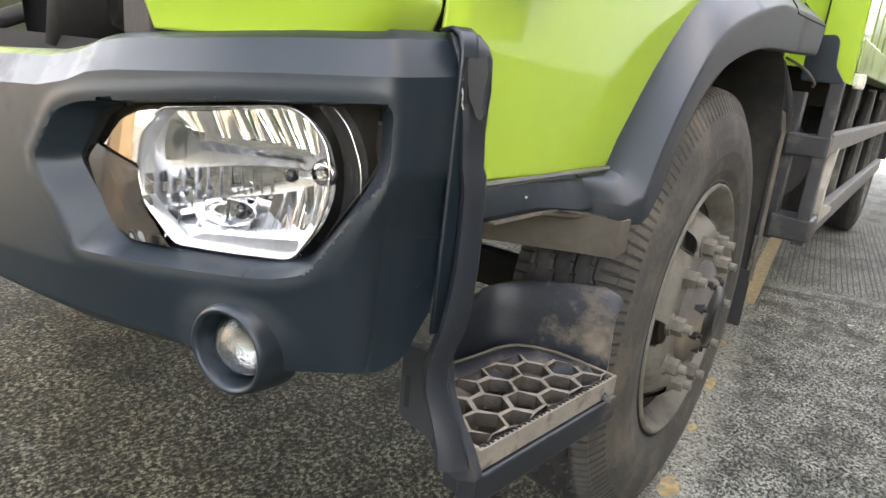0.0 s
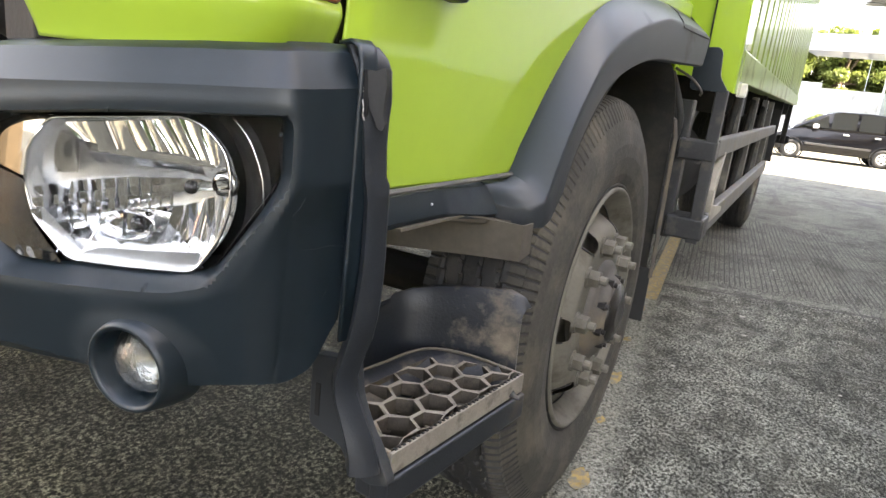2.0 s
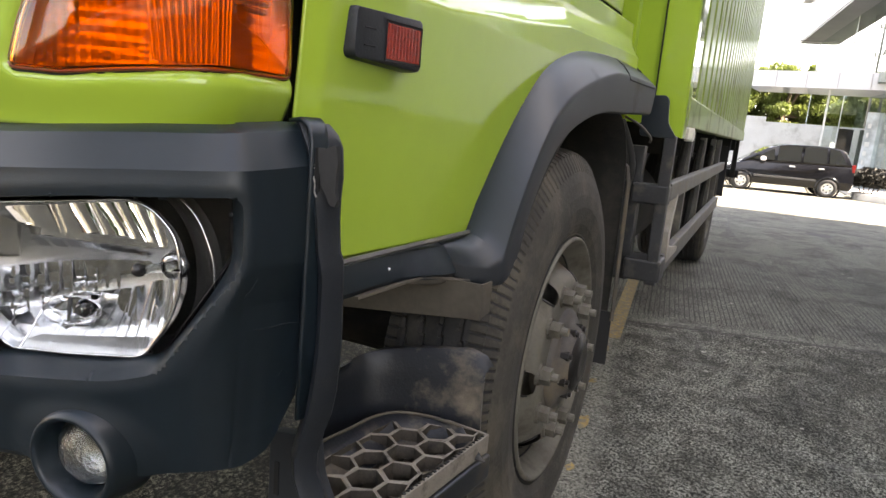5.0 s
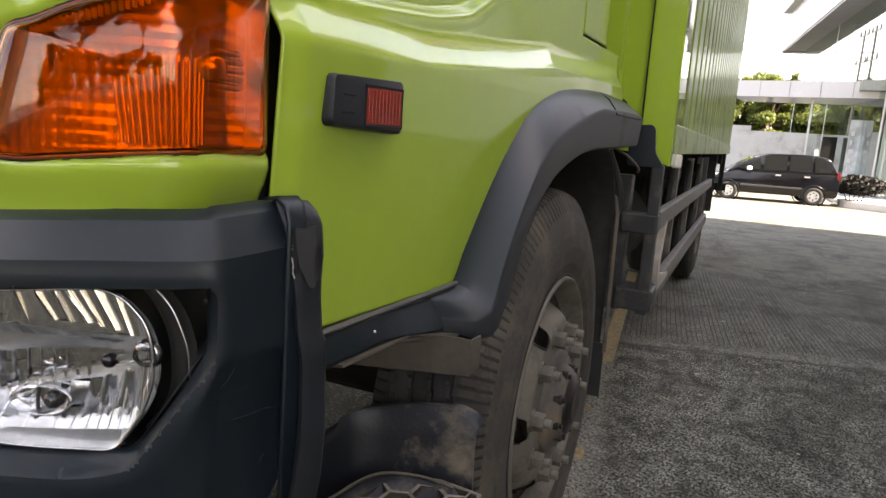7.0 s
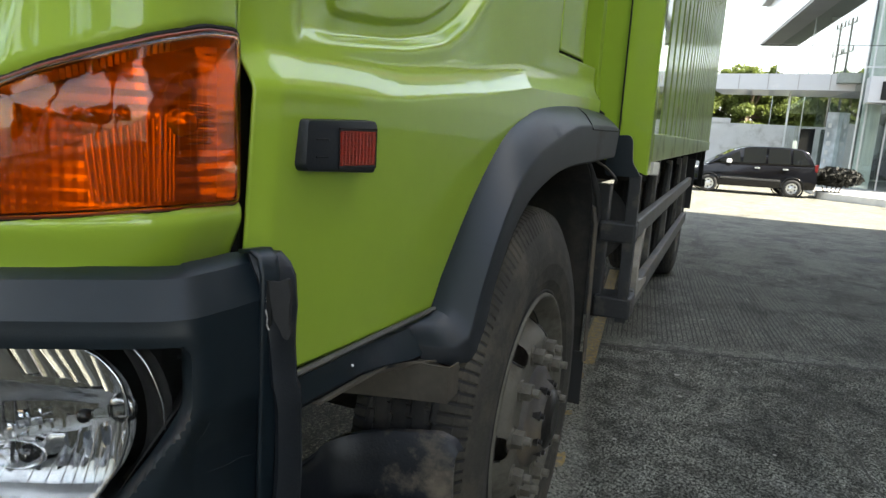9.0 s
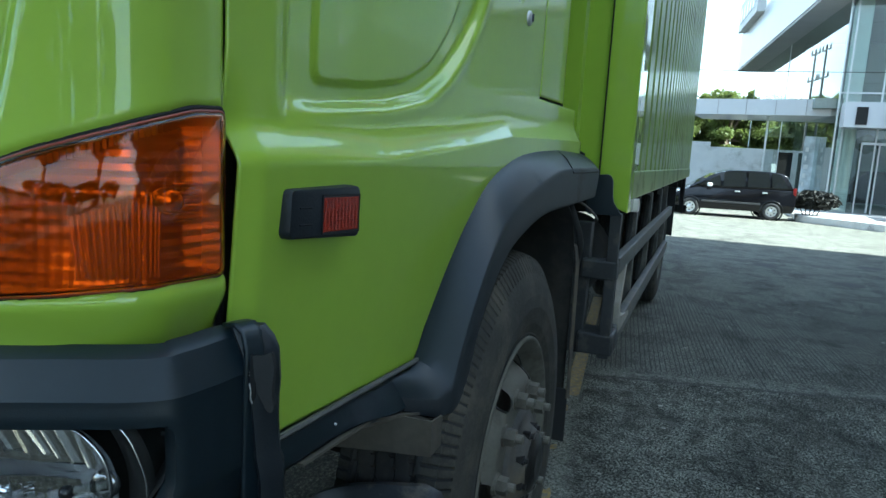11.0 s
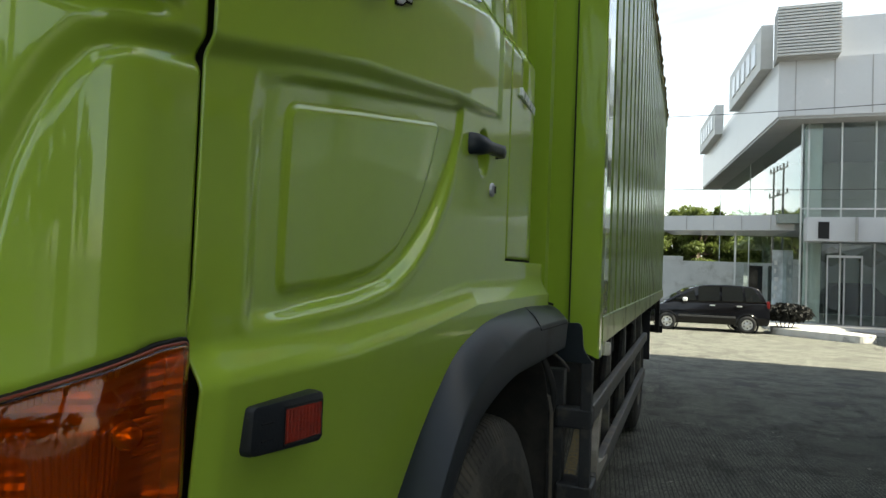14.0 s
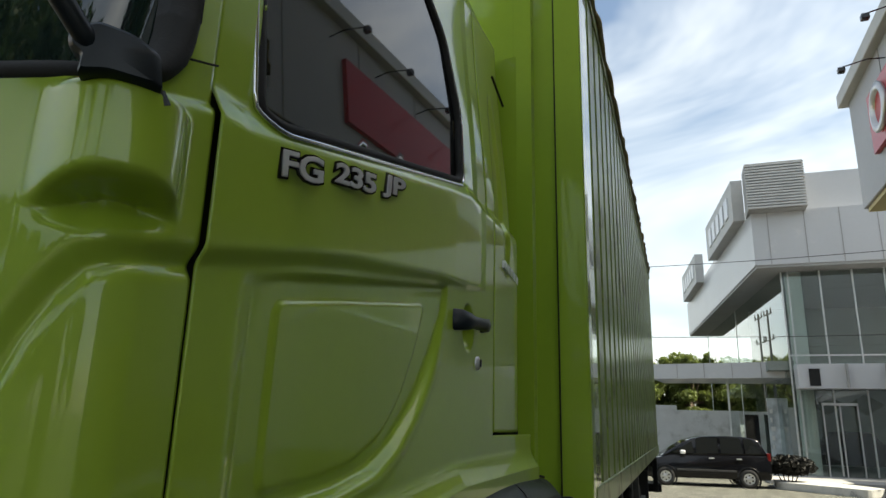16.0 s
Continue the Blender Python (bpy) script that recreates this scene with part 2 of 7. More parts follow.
def soft(ob, angle=35):
    """Smooth shading that keeps the sharp edges."""
    bm = bmesh.new()
    bm.from_mesh(ob.data)
    for f in bm.faces:
        f.smooth = True
    for e in bm.edges:
        e.smooth = len(e.link_faces) == 2 and e.calc_face_angle(0) < radians(angle)
    bm.to_mesh(ob.data)
    bm.free()
    return ob


def box(bm, x0, x1, y0, y1, z0, z1, bevel=0.0, m=None):
    mm = Matrix.Translation(((x0 + x1) / 2, (y0 + y1) / 2, (z0 + z1) / 2)) @ Matrix.Diagonal((abs(x1 - x0), abs(y1 - y0), abs(z1 - z0), 1))
    r = bmesh.ops.create_cube(bm, size=1, matrix=mm if m is None else m @ mm)
    if bevel:
        es = list({e for v in r["verts"] for e in v.link_edges})
        bmesh.ops.bevel(bm, geom=es, offset=bevel, segments=2, affect="EDGES", profile=0.5)
    return bm


def nbox(*a, **k):
    return box(bmesh.new(), *a, **k)


def rod(bm, p0, p1, r0, r1=None, seg=12, caps=True):
    p0, p1 = Vector(p0), Vector(p1)
    d = p1 - p0
    m = Matrix.Translation((p0 + p1) / 2) @ d.to_track_quat("Z", "Y").to_matrix().to_4x4()
    bmesh.ops.create_cone(bm, cap_ends=caps, segments=seg, radius1=r0, radius2=r0 if r1 is None else r1, depth=d.length, matrix=m)
    return bm


def tube(bm, pts, r, seg=8):
    """A bent pipe or cable through the points."""
    pts = [Vector(p) for p in pts]
    rings = []
    for i, p in enumerate(pts):
        d = (pts[min(i + 1, len(pts) - 1)] - pts[max(i - 1, 0)]).normalized()
        q = d.to_track_quat("Z", "Y")
        rings.append([bm.verts.new(p + q @ Vector((r * math.cos(a), r * math.sin(a), 0))) for a in [2 * math.pi * k / seg for k in range(seg)]])
    for a, b in zip(rings[:-1], rings[1:]):
        for k in range(seg):
            bm.faces.new((a[k], a[(k + 1) % seg], b[(k + 1) % seg], b[k]))
    bm.faces.new(rings[0][::-1])
    bm.faces.new(rings[-1])
    return bm


def lathe(bm, profile, seg=48, m=None, close=False):
    """Turns (radius, axial) points about the X axis."""
    m = m or Matrix()
    rings = []
    for r, a in profile:
        rings.append([bm.verts.new(m @ Vector((a, r * math.cos(t), r * math.sin(t)))) for t in [2 * math.pi * k / seg for k in range(seg)]])
    for a, b in zip(rings[:-1], rings[1:]):
        for k in range(seg):
            bm.faces.new((a[k], a[(k + 1) % seg], b[(k + 1) % seg], b[k]))
    if close:
        bm.faces.new(rings[0][::-1])
        bm.faces.new(rings[-1])
    return bm


def prism(bm, poly, lo, hi, axis="x", bevel=0.0, m=None):
    """A flat outline pushed from lo to hi along an axis; the outline's two numbers are the other two axes, in order."""
    def at(p, h):
        v = {"x": (h, p[0], p[1]), "y": (p[0], h, p[1]), "z": (p[0], p[1], h)}[axis]
        return m @ Vector(v) if m else Vector(v)
    a = [bm.verts.new(at(p, lo)) for p in poly]
    b = [bm.verts.new(at(p, hi)) for p in poly]
    fs = [bm.faces.new(a[::-1]), bm.faces.new(b)]
    for i in range(len(poly)):
        j = (i + 1) % len(poly)
        fs.append(bm.faces.new((a[i], a[j], b[j], b[i])))
    bmesh.ops.recalc_face_normals(bm, faces=fs)
    if bevel:
        es = list({e for f in fs for e in f.edges})
        bmesh.ops.bevel(bm, geom=es, offset=bevel, segments=2, affect="EDGES", profile=0.5)
    return bm


def spline(pts, n):
    """n points on a smooth curve through the given ones (any number of coordinates)."""
    p = np.array(pts, float)
    p = np.vstack([2 * p[0] - p[1], p, 2 * p[-1] - p[-2]])
    seg = np.linalg.norm(np.diff(p[1:-1], axis=0), axis=1)
    s = np.concatenate([[0], np.cumsum(seg)])
    out = []
    for v in np.linspace(0, s[-1], n):
        i = min(int(np.searchsorted(s, v, "right")) - 1, len(seg) - 1)
        t = (v - s[i]) / seg[i]
        a, b, c, d = p[i:i + 4]
        out.append(0.5 * (2 * b + (c - a) * t + (2 * a - 5 * b + 4 * c - d) * t ** 2 + (3 * b - a - 3 * c + d) * t ** 3))
    return np.array(out)


def rounded(poly, r, n=5):
    """The outline with its corners rounded."""
    out = []
    k = len(poly)
    for i in range(k):
        a, b, c = (np.array(poly[j % k], float) for j in (i - 1, i, i + 1))
        u, v = a - b, c - b
        lu, lv = np.linalg.norm(u), np.linalg.norm(v)
        d = min(r, lu * 0.45, lv * 0.45)
        p, q = b + u / lu * d, b + v / lv * d
        for t in np.linspace(0, 1, n):
            out.append((1 - t) ** 2 * p + 2 * t * (1 - t) * b + t * t * q)
    return np.array(out)


def sdist(px, py, poly):
    """Signed distance to an outline (inside: minus) and the nearest place on it."""
    poly = np.array(poly, float)
    d2 = np.full(px.shape, 1e9)
    nx, ny = np.zeros_like(px), np.zeros_like(py)
    inside = np.zeros(px.shape, bool)
    for a, b in zip(poly, np.roll(poly, -1, axis=0)):
        e = b - a
        t = np.clip(((px - a[0]) * e[0] + (py - a[1]) * e[1]) / (e @ e + 1e-12), 0, 1)
        qx, qy = a[0] + t * e[0], a[1] + t * e[1]
        dd = (px - qx) ** 2 + (py - qy) ** 2
        w = dd < d2
        d2 = np.where(w, dd, d2)
        nx, ny = np.where(w, qx, nx), np.where(w, qy, ny)
        cross = (a[1] > py) != (b[1] > py)
        xi = a[0] + (py - a[1]) / (e[1] if abs(e[1]) > 1e-12 else 1e-12) * e[0]
        inside ^= cross & (px < xi)
    d = np.sqrt(d2)
    return np.where(inside, -d, d), nx, ny


def step01(a, b, v):
    t = np.clip((v - a) / (b - a), 0, 1)
    return t * t * (3 - 2 * t)


def sheet(us, vs, place, keep=None, holes=(), push=None, warp=None, features=(), drop=None):
    """A fine net over (u, v), trimmed to an outline and with holes whose edges run true; place(u, v, push) gives x, y, z."""
    U, V = np.meshgrid(np.array(us, float), np.array(vs, float), indexing="ij")
    cell = min(max(us[1] - us[0], vs[1] - vs[0]), 0.02) if not warp else us[1] - us[0]
    ok = np.ones(U.shape, bool)
    gone = np.zeros((len(us) - 1, len(vs) - 1), bool)
    if drop:
        gone = drop((U[:-1, :-1] + U[1:, 1:]) / 2, (V[:-1, :-1] + V[1:, 1:]) / 2)
    if warp:
        U, V = warp(U, V)
    for poly in features:
        d, nx, ny = sdist(U, V, poly)
        near = np.abs(d) < cell * 0.5
        U, V = np.where(near, nx, U), np.where(near, ny, V)
    cuts = ([(keep, 1)] if keep is not None else []) + [(h, -1) for h in holes]
    edge = []
    for poly, sign in cuts:
        d, nx, ny = sdist(U, V, poly)
        near = np.abs(d) < cell * 0.72
        U, V = np.where(near, nx, U), np.where(near, ny, V)
        ok &= (sign * d < 0) | near
        edge.append(near)
    h = push(U, V) if push else np.zeros_like(U)
    X, Y, Z = place(U, V, h)
    bm = bmesh.new()
    idx = {}
    n, k = U.shape
    def vert(i, j):
        if (i, j) not in idx:
            idx[i, j] = bm.verts.new((X[i, j], Y[i, j], Z[i, j]))
        return idx[i, j]
    for i in range(n - 1):
        for j in range(k - 1):
            q = [(i, j), (i + 1, j), (i + 1, j + 1), (i, j + 1)]
            if not gone[i, j] and all(ok[c] for c in q):
                bad = False
                for (poly, sign), near in zip(cuts, edge):
                    if sum(near[c] for c in q) >= 3:
                        cu, cv = np.mean([U[c] for c in q]), np.mean([V[c] for c in q])
                        bad |= sign * float(sdist(np.array([cu]), np.array([cv]), poly)[0][0]) > 0
                if not bad:
                    bm.faces.new([vert(*c) for c in q])
    bmesh.ops.remove_doubles(bm, verts=bm.verts, dist=1e-5)
    bmesh.ops.recalc_face_normals(bm, faces=bm.faces)
    return bm


def thick(ob, t, offset=-1):
    s = ob.modifiers.new("thickness", "SOLIDIFY")
    s.thickness, s.offset = t, offset
    return ob


def loft(bm, rows, closed=False):
    """Faces between rows of points; all rows have as many points."""
    vs = [[bm.verts.new(p) for p in r] for r in rows]
    for a, b in zip(vs[:-1], vs[1:]):
        for i in range(len(a) if closed else len(a) - 1):
            j = (i + 1) % len(a)
            bm.faces.new((a[i], a[j], b[j], b[i]))
    return bm


class Plan:
    """A smooth line on the plan, walked by its length."""
    def __init__(self, pts, n=160):
        self.p = spline(pts, n)
        seg = np.linalg.norm(np.diff(self.p, axis=0), axis=1)
        self.s = np.concatenate([[0], np.cumsum(seg)])


    def place(self, u, z, out=0.0):
        x, y = np.interp(u, self.s, self.p[:, 0]), np.interp(u, self.s, self.p[:, 1])
        e = 0.010
        dx = np.interp(u + e, self.s, self.p[:, 0]) - np.interp(u - e, self.s, self.p[:, 0])
        dy = np.interp(u + e, self.s, self.p[:, 1]) - np.interp(u - e, self.s, self.p[:, 1])
        n = np.sqrt(dx * dx + dy * dy) + 1e-12
        return x - dy / n * out, y + dx / n * out, z


# ---- the truck ----
truck = thing("truck", (-1.2, 3.0, 0.0), "lime green box truck with a black plastic bumper, parked in shade", "truck")
MID = -1.2


def side_x(y):
    return -0.042 + 0.052 * y


def mirror(m=None):
    return Matrix.Translation((2 * MID, 0, 0)) @ Matrix.Diagonal((-1, 1, 1, 1))


# bumper: plan line from the corner round to the far side
def both_sides(half):
    return half + [(2 * MID - x, y) for x, y in half[-2::-1]]


BUMP = Plan(both_sides([(0.016, -0.80), (-0.012, -0.855), (-0.022, -0.905), (-0.042, -0.950), (-0.12, -0.985), (-0.25, -1.025), (-0.5, -1.075), (-0.85, -1.11), (-1.2, -1.12)]), 4000)
CAB = Plan(both_sides([(-0.0845, -0.815), (-0.083, -0.865), (-0.088, -0.905), (-0.12, -0.945), (-0.2, -0.984), (-0.4, -1.03), (-0.8, -1.07), (-1.2, -1.08)]), 4000)
B_LEN, C_LEN = BUMP.s[-1], CAB.s[-1]

POCKET = rounded([(0.150, 0.962), (0.337, 0.948), (0.556, 0.921), (0.600, 0.906), (0.652, 0.838), (0.612, 0.795), (0.575, 0.735), (0.420, 0.745), (0.285, 0.758), (0.236, 0.772), (0.150, 0.891)], 0.016)
OPENING = rounded([(0.160, 0.957), (0.337, 0.944), (0.530, 0.921), (0.560, 0.905), (0.600, 0.846), (0.538, 0.771), (0.500, 0.757), (0.417, 0.763), (0.300, 0.772), (0.246, 0.783), (0.158, 0.897)], 0.010)


FOG_HOLE = [(0.325 + 0.047 * math.cos(k), 0.664 + 0.049 * math.sin(k)) for k in np.linspace(0, 2 * math.pi, 28, endpoint=False)]


BUMP_TOP = ([0.078, 0.27, 0.50, 0.54, 0.576, 0.632, 0.9, 1.35], [1.036, 1.024, 1.006, 1.0, 0.987, 0.976, 0.962, 0.955])
BUMP_LOW = ([0.060, 0.070, 0.080, 0.092, 0.123, 0.197, 0.274, 0.385, 0.478, 0.617, 0.751, 0.9, 1.35], [0.72, 0.695, 0.672, 0.662, 0.654, 0.655, 0.646, 0.640, 0.631, 0.618, 0.635, 0.642, 0.640])
BAND = 0.044


def bumper_rows(U, V):
    """Rows run along the lower edge, the bevel line and the top edge."""
    top, low = np.interp(U, *BUMP_TOP), np.interp(U, *BUMP_LOW)
    z = np.where(V < 0.88, low + V / 0.88 * (top - BAND - low), top - BAND + (V - 0.88) / 0.12 * BAND)
    return U, z


def clip01(v):
    return np.clip(v, 0, 1)


def bumper_push(U, V):
    # front face, bevelled top band, tucked-in chin below the ledge under the lamp
    topz = np.interp(U, *BUMP_TOP)
    h = -0.026 * clip01((V - topz + 0.044) / 0.044) - 0.016 * clip01((V - topz + 0.009) / 0.009) ** 2
    crease = np.interp(U, [0.0, 0.145, 0.198, 0.249, 0.33, 0.418, 0.63, 0.9], [0.890, 0.890, 0.780, 0.748, 0.734, 0.724, 0.708, 0.70])
    tuck = clip01((U - 0.10) / 0.12)
    h -= 0.20 * (1 - tuck) * np.clip(crease - V, 0, 0.045)
    h -= (0.10 + 0.07 * tuck) * np.clip(crease - V, 0, 0.2) + 0.9 * np.clip(0.648 - V, 0, 0.05)
        # pocket: straight walls from its outline down to the lamp opening
    dp, do = -sdist(U, V, POCKET)[0], sdist(U, V, OPENING)[0]
    k = clip01(np.where(dp > 0, dp / np.maximum(dp + np.maximum(do, 0), 1e-6), 0))
    h -= 0.036 * k
    h += 0.0016 * np.exp(-(((dp + 0.010) / 0.009) ** 2))
    # swelling that carries the fog lamp
    r = np.hypot((U - 0.325) / 0.100, (V - 0.666) / 0.078)
    h += 0.010 * step01(1.0, 0.45, r)
    return h


def mirrored_sheet(name, us, vs, plan, keep, holes, push, material, parent, label="", t=0.004, warp=None, features=()):
    a = sheet(us, vs, lambda u, v, h: plan.place(u, v, h), keep, holes, push, warp, features)
    ob = part(name, a, material, parent, label, True)
    thick(ob, t)
    return ob


bumper = mirrored_sheet("bumper", np.concatenate([np.arange(0.06, 0.70, 0.0046), np.linspace(0.70, B_LEN / 2, 60)]), np.concatenate([np.linspace(0, 0.88, 80), np.linspace(0.88, 1.0, 11)[1:]]), BUMP, None, [OPENING, FOG_HOLE], bumper_push, BLACK_PLASTIC, truck, "matt black plastic front bumper, scratched at the corner", 0.004, bumper_rows, [POCKET])
soft(bumper, 24)
part("bumper_half", bumper.data, None, truck, "", False, mirror()).modifiers.new("thickness", "SOLIDIFY").thickness = 0.004

# fine scratches at the bumper's corner
for pts in ([(0.126, 0.817), (0.105, 0.8155), (0.085, 0.8165), (0.064, 0.813)], [(0.131, 0.877), (0.136, 0.866), (0.144, 0.858)], [(0.066, 0.827), (0.065, 0.812)], [(0.099, 0.8335), (0.0985, 0.8325)], [(0.072, 0.884), (0.064, 0.881)], [(0.078, 0.760), (0.083, 0.752)]):
    us, vs = np.array([p[0] for p in pts]), np.array([p[1] for p in pts])
    hs = bumper_push(us, vs)
    part("scratch", tube(bmesh.new(), [BUMP.place(u, v, h + 0.0003) for u, v, h in zip(us, vs, hs)], 0.00022, 5), SCRATCH, bumper, "pale fine scratch")

# corner cap: a bent strip beside the bumper, torn at its top
STRIP = [(1.037, -0.036, -0.017), (1.026, -0.031, -0.004), (1.013, -0.024, 0.003), (0.980, -0.015, 0.006), (0.956, -0.010, 0.004), (0.935, -0.007, 0.004), (0.897, -0.003, 0.007), (0.888, 0.0, 0.012), (0.872, 0.003, 0.013), (0.836, 0.004, 0.014), (0.808, 0.004, 0.015), (0.780, 0.003, 0.015), (0.730, -0.003, 0.012), (0.697, -0.010, 0.006), (0.675, -0.016, -0.002), (0.646, -0.024, -0.010), (0.620, -0.022, -0.010), (0.596, -0.012, 0.003), (0.572, -0.003, 0.017), (0.550, 0.004, 0.026), (0.525, 0.006, 0.034)]
bm = bmesh.new()
rows = []
for z, xl, xr in STRIP:
    rows.append([(xl - 0.016, -0.842, z), (xl - 0.002, -0.857, z), (xl + 0.002, -0.8585, z), (0.5 * (xl + xr) + 0.0015, -0.850, z), (xr - 0.001, -0.834, z), (xr, -0.830, z), (xr - 0.004, -0.822, z), (xl - 0.010, -0.834, z)])
loft(bm, rows, True)
bm.faces.new(bm.verts[:8])
bmesh.ops.recalc_face_normals(bm, faces=bm.faces)
cap = soft(part("bumper_end_strip", bm, STRIP_PLASTIC, truck, "scuffed grey plastic strip, torn open near its top"), 35)
bm = bmesh.new()
flap = rounded([(-0.006, 1.013), (0.002, 1.012), (0.011, 1.017), (0.014, 1.000), (0.0125, 0.985), (0.012, 0.966), (0.0145, 0.957), (0.012, 0.950), (0.007, 0.953), (0.004, 0.962), (-0.001, 0.972), (-0.004, 0.990)], 0.0015, 2)
loft(bm, [[(x, y + 0.5 * (x - 0.004), z) for x, z in flap] for y in (-0.852, -0.857)], True)
bm.faces.new(bm.verts[-len(flap):])
bmesh.ops.recalc_face_normals(bm, faces=bm.faces)
part("torn_flap", bm, RUBBER, cap, "curled torn edge of the plastic")
bm = bmesh.new()
slit = [(-0.0125, 1.012), (-0.006, 1.013), (-0.005, 0.996), (-0.0035, 0.985), (-0.0035, 0.966), (-0.0065, 0.962), (-0.0085, 0.978), (-0.0115, 0.990)]
prism(bm, slit, -0.8605, -0.8590, "y")
part("tear_gap", bm, SHADOW_GAP, cap, "dark open tear")
bm = bmesh.new()
tube(bm, [(x, -0.8605, z) for x, z in spline([(-0.0105, 1.013), (-0.0125, 1.003), (-0.0105, 0.992), (-0.0120, 0.985), (-0.0085, 0.974), (-0.0090, 0.966), (-0.0062, 0.960)], 18)], 0.0009, 5)
part("tear_edge", bm, TEAR, cap, "pale torn edge")
# rounded end block between the bumper's top and the strip
bm = bmesh.new()
loft(bm, [[(BUMP.place(u, 0, o)[0], BUMP.place(u, 0, o)[1], z) for o, z in ((-0.036, 1.040), (-0.016, 1.043), (-0.002, 1.036), (0.004, 1.018), (0.003, 0.97), (0.002, 0.90), (0.0, 0.80), (-0.002, 0.70))] for u in np.linspace(0.050, 0.072, 6)])
bmesh.ops.recalc_face_normals(bm, faces=bm.faces)
thick(part("bumper_corner", bm, BLACK_PLASTIC, truck, "", True), 0.004)
# near-black sheet that stands in for the shade behind the bumper
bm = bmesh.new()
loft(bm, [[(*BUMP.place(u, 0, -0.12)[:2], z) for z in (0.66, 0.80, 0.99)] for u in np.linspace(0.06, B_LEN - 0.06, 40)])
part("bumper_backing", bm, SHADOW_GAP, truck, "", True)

# headlight
bm = bmesh.new()
n = len(OPENING)
loft(bm, [[(*BUMP.place(u, 0, o)[:2], z) for u, z in OPENING] for o in (-0.030, -0.060, -0.105)], True)
bm.faces.new([bm.verts.new((*BUMP.place(u, 0, -0.104)[:2], z)) for u, z in OPENING])
headlight = part("headlight", bm, SHADOW_GAP, truck, "clear headlight with a chrome reflector and black surround")

LENS = rounded([(0.455, 0.925), (0.280, 0.946), (0.256, 0.938), (0.233, 0.914), (0.226, 0.885), (0.227, 0.853), (0.239, 0.818), (0.268, 0.776), (0.360, 0.769), (0.437, 0.764), (0.486, 0.807), (0.496, 0.846), (0.488, 0.888)], 0.013, 5)


def bowl(U, V):
    r = np.hypot((U - 0.355) / 0.150, (V - 0.858) / 0.105)
    return -0.036 - 0.040 * (1 - np.clip(r, 0, 1) ** 2)


def facet(name, quad, a, b, lift, material, cup=0.0, label="", n=6):
    """One bright pane of the reflector: tilted sideways by a and upwards by b, hollowed by cup."""
    q = np.array(quad, float)
    uc, vc = q.mean(axis=0)
    o0 = float(bowl(np.array([uc]), np.array([vc]))[0]) + lift
    rows = []
    for j in range(n + 1):
        t = j / n
        row = []
        for i in range(n + 1):
            s = i / n
            u, v = (1 - t) * ((1 - s) * q[0] + s * q[1]) + t * ((1 - s) * q[3] + s * q[2])
            row.append(BUMP.place(u, v, o0 + a * (u - uc) + b * (v - vc) - cup * (1 - (2 * s - 1) ** 2)))
        rows.append(row)
    bm = loft(bmesh.new(), rows)
    return part(name, bm, material, headlight, label, True)


bm = sheet(np.arange(0.205, 0.51, 0.006), np.arange(0.758, 0.955, 0.006), lambda u, v, h: BUMP.place(u, v, h), LENS, [], bowl)
part("reflector", bm, SATIN, headlight, "chrome reflector bowl", True)
# fan of hollow vanes along the top
vt = [(0.450, 0.920), (0.400, 0.926), (0.373, 0.930), (0.352, 0.933), (0.332, 0.936), (0.312, 0.939), (0.291, 0.942), (0.266, 0.937), (0.245, 0.924)]
vb = [(0.432, 0.902), (0.385, 0.897), (0.354, 0.899), (0.331, 0.901), (0.309, 0.902), (0.289, 0.902), (0.270, 0.901), (0.251, 0.899), (0.240, 0.896)]
for k in range(8):
    facet("upper_vane", (vb[k], vb[k + 1], vt[k + 1], vt[k]), (0.12, -0.05, 0.1, -0.08, 0.12, -0.06, 0.1, -0.1)[k], 0.02 + 0.02 * (k % 3), 0.010 + 0.002 * (k % 2), CHROME, 0.0022)
facet("divider_ledge", ((0.425, 0.890), (0.255, 0.891), (0.252, 0.899), (0.430, 0.900)), 0.0, 0.03, 0.016, CHROME)
# row of dark panes under the ledge
for k in range(8):
    u0 = 0.420 - 0.0195 * k
    facet("dark_pane", ((u0, 0.8775 + 0.0009 * k), (u0 - 0.0165, 0.8775 + 0.0009 * k), (u0 - 0.0165, 0.8895), (u0, 0.8885)), 0.05, 0.95, 0.014, CHROME)
# three rows of small blocks that slope with the lamp
mt = lambda u: np.interp(u, [0.269, 0.308, 0.379, 0.439, 0.49], [0.878, 0.874, 0.865, 0.854, 0.841])
ml = lambda u: np.interp(u, [0.269, 0.305, 0.327, 0.365, 0.403, 0.433, 0.487], [0.866, 0.858, 0.847, 0.835, 0.824, 0.813, 0.803])
rng = random.Random(5)
for col in range(14):
    u0, u1 = 0.487 - 0.0156 * col, 0.487 - 0.0156 * (col + 1)
    for r in range(3):
        lo = lambda u: ml(u) + (mt(u) - ml(u)) * r / 3
        hi = lambda u: ml(u) + (mt(u) - ml(u)) * (r + 0.99) / 3
        facet("reflector_block", ((u0, lo(u0)), (u1, lo(u1)), (u1, hi(u1)), (u0, hi(u0))), rng.uniform(-0.08, 0.08), rng.choice((0.10, 0.05, 0.16, 0.24, 0.13)), 0.012 + 0.001 * r, CHROME, 0.0006, "", 2)
    if 2 < col < 12:
        facet("bright_tick", ((u0, ml(u0) - 0.012), (u0 - 0.004, ml(u0) - 0.012), (u0 - 0.004, ml(u0) + 0.002), (u0, ml(u0) + 0.002)), 0.0, 0.03, 0.016, CHROME, 0.0, "", 2)
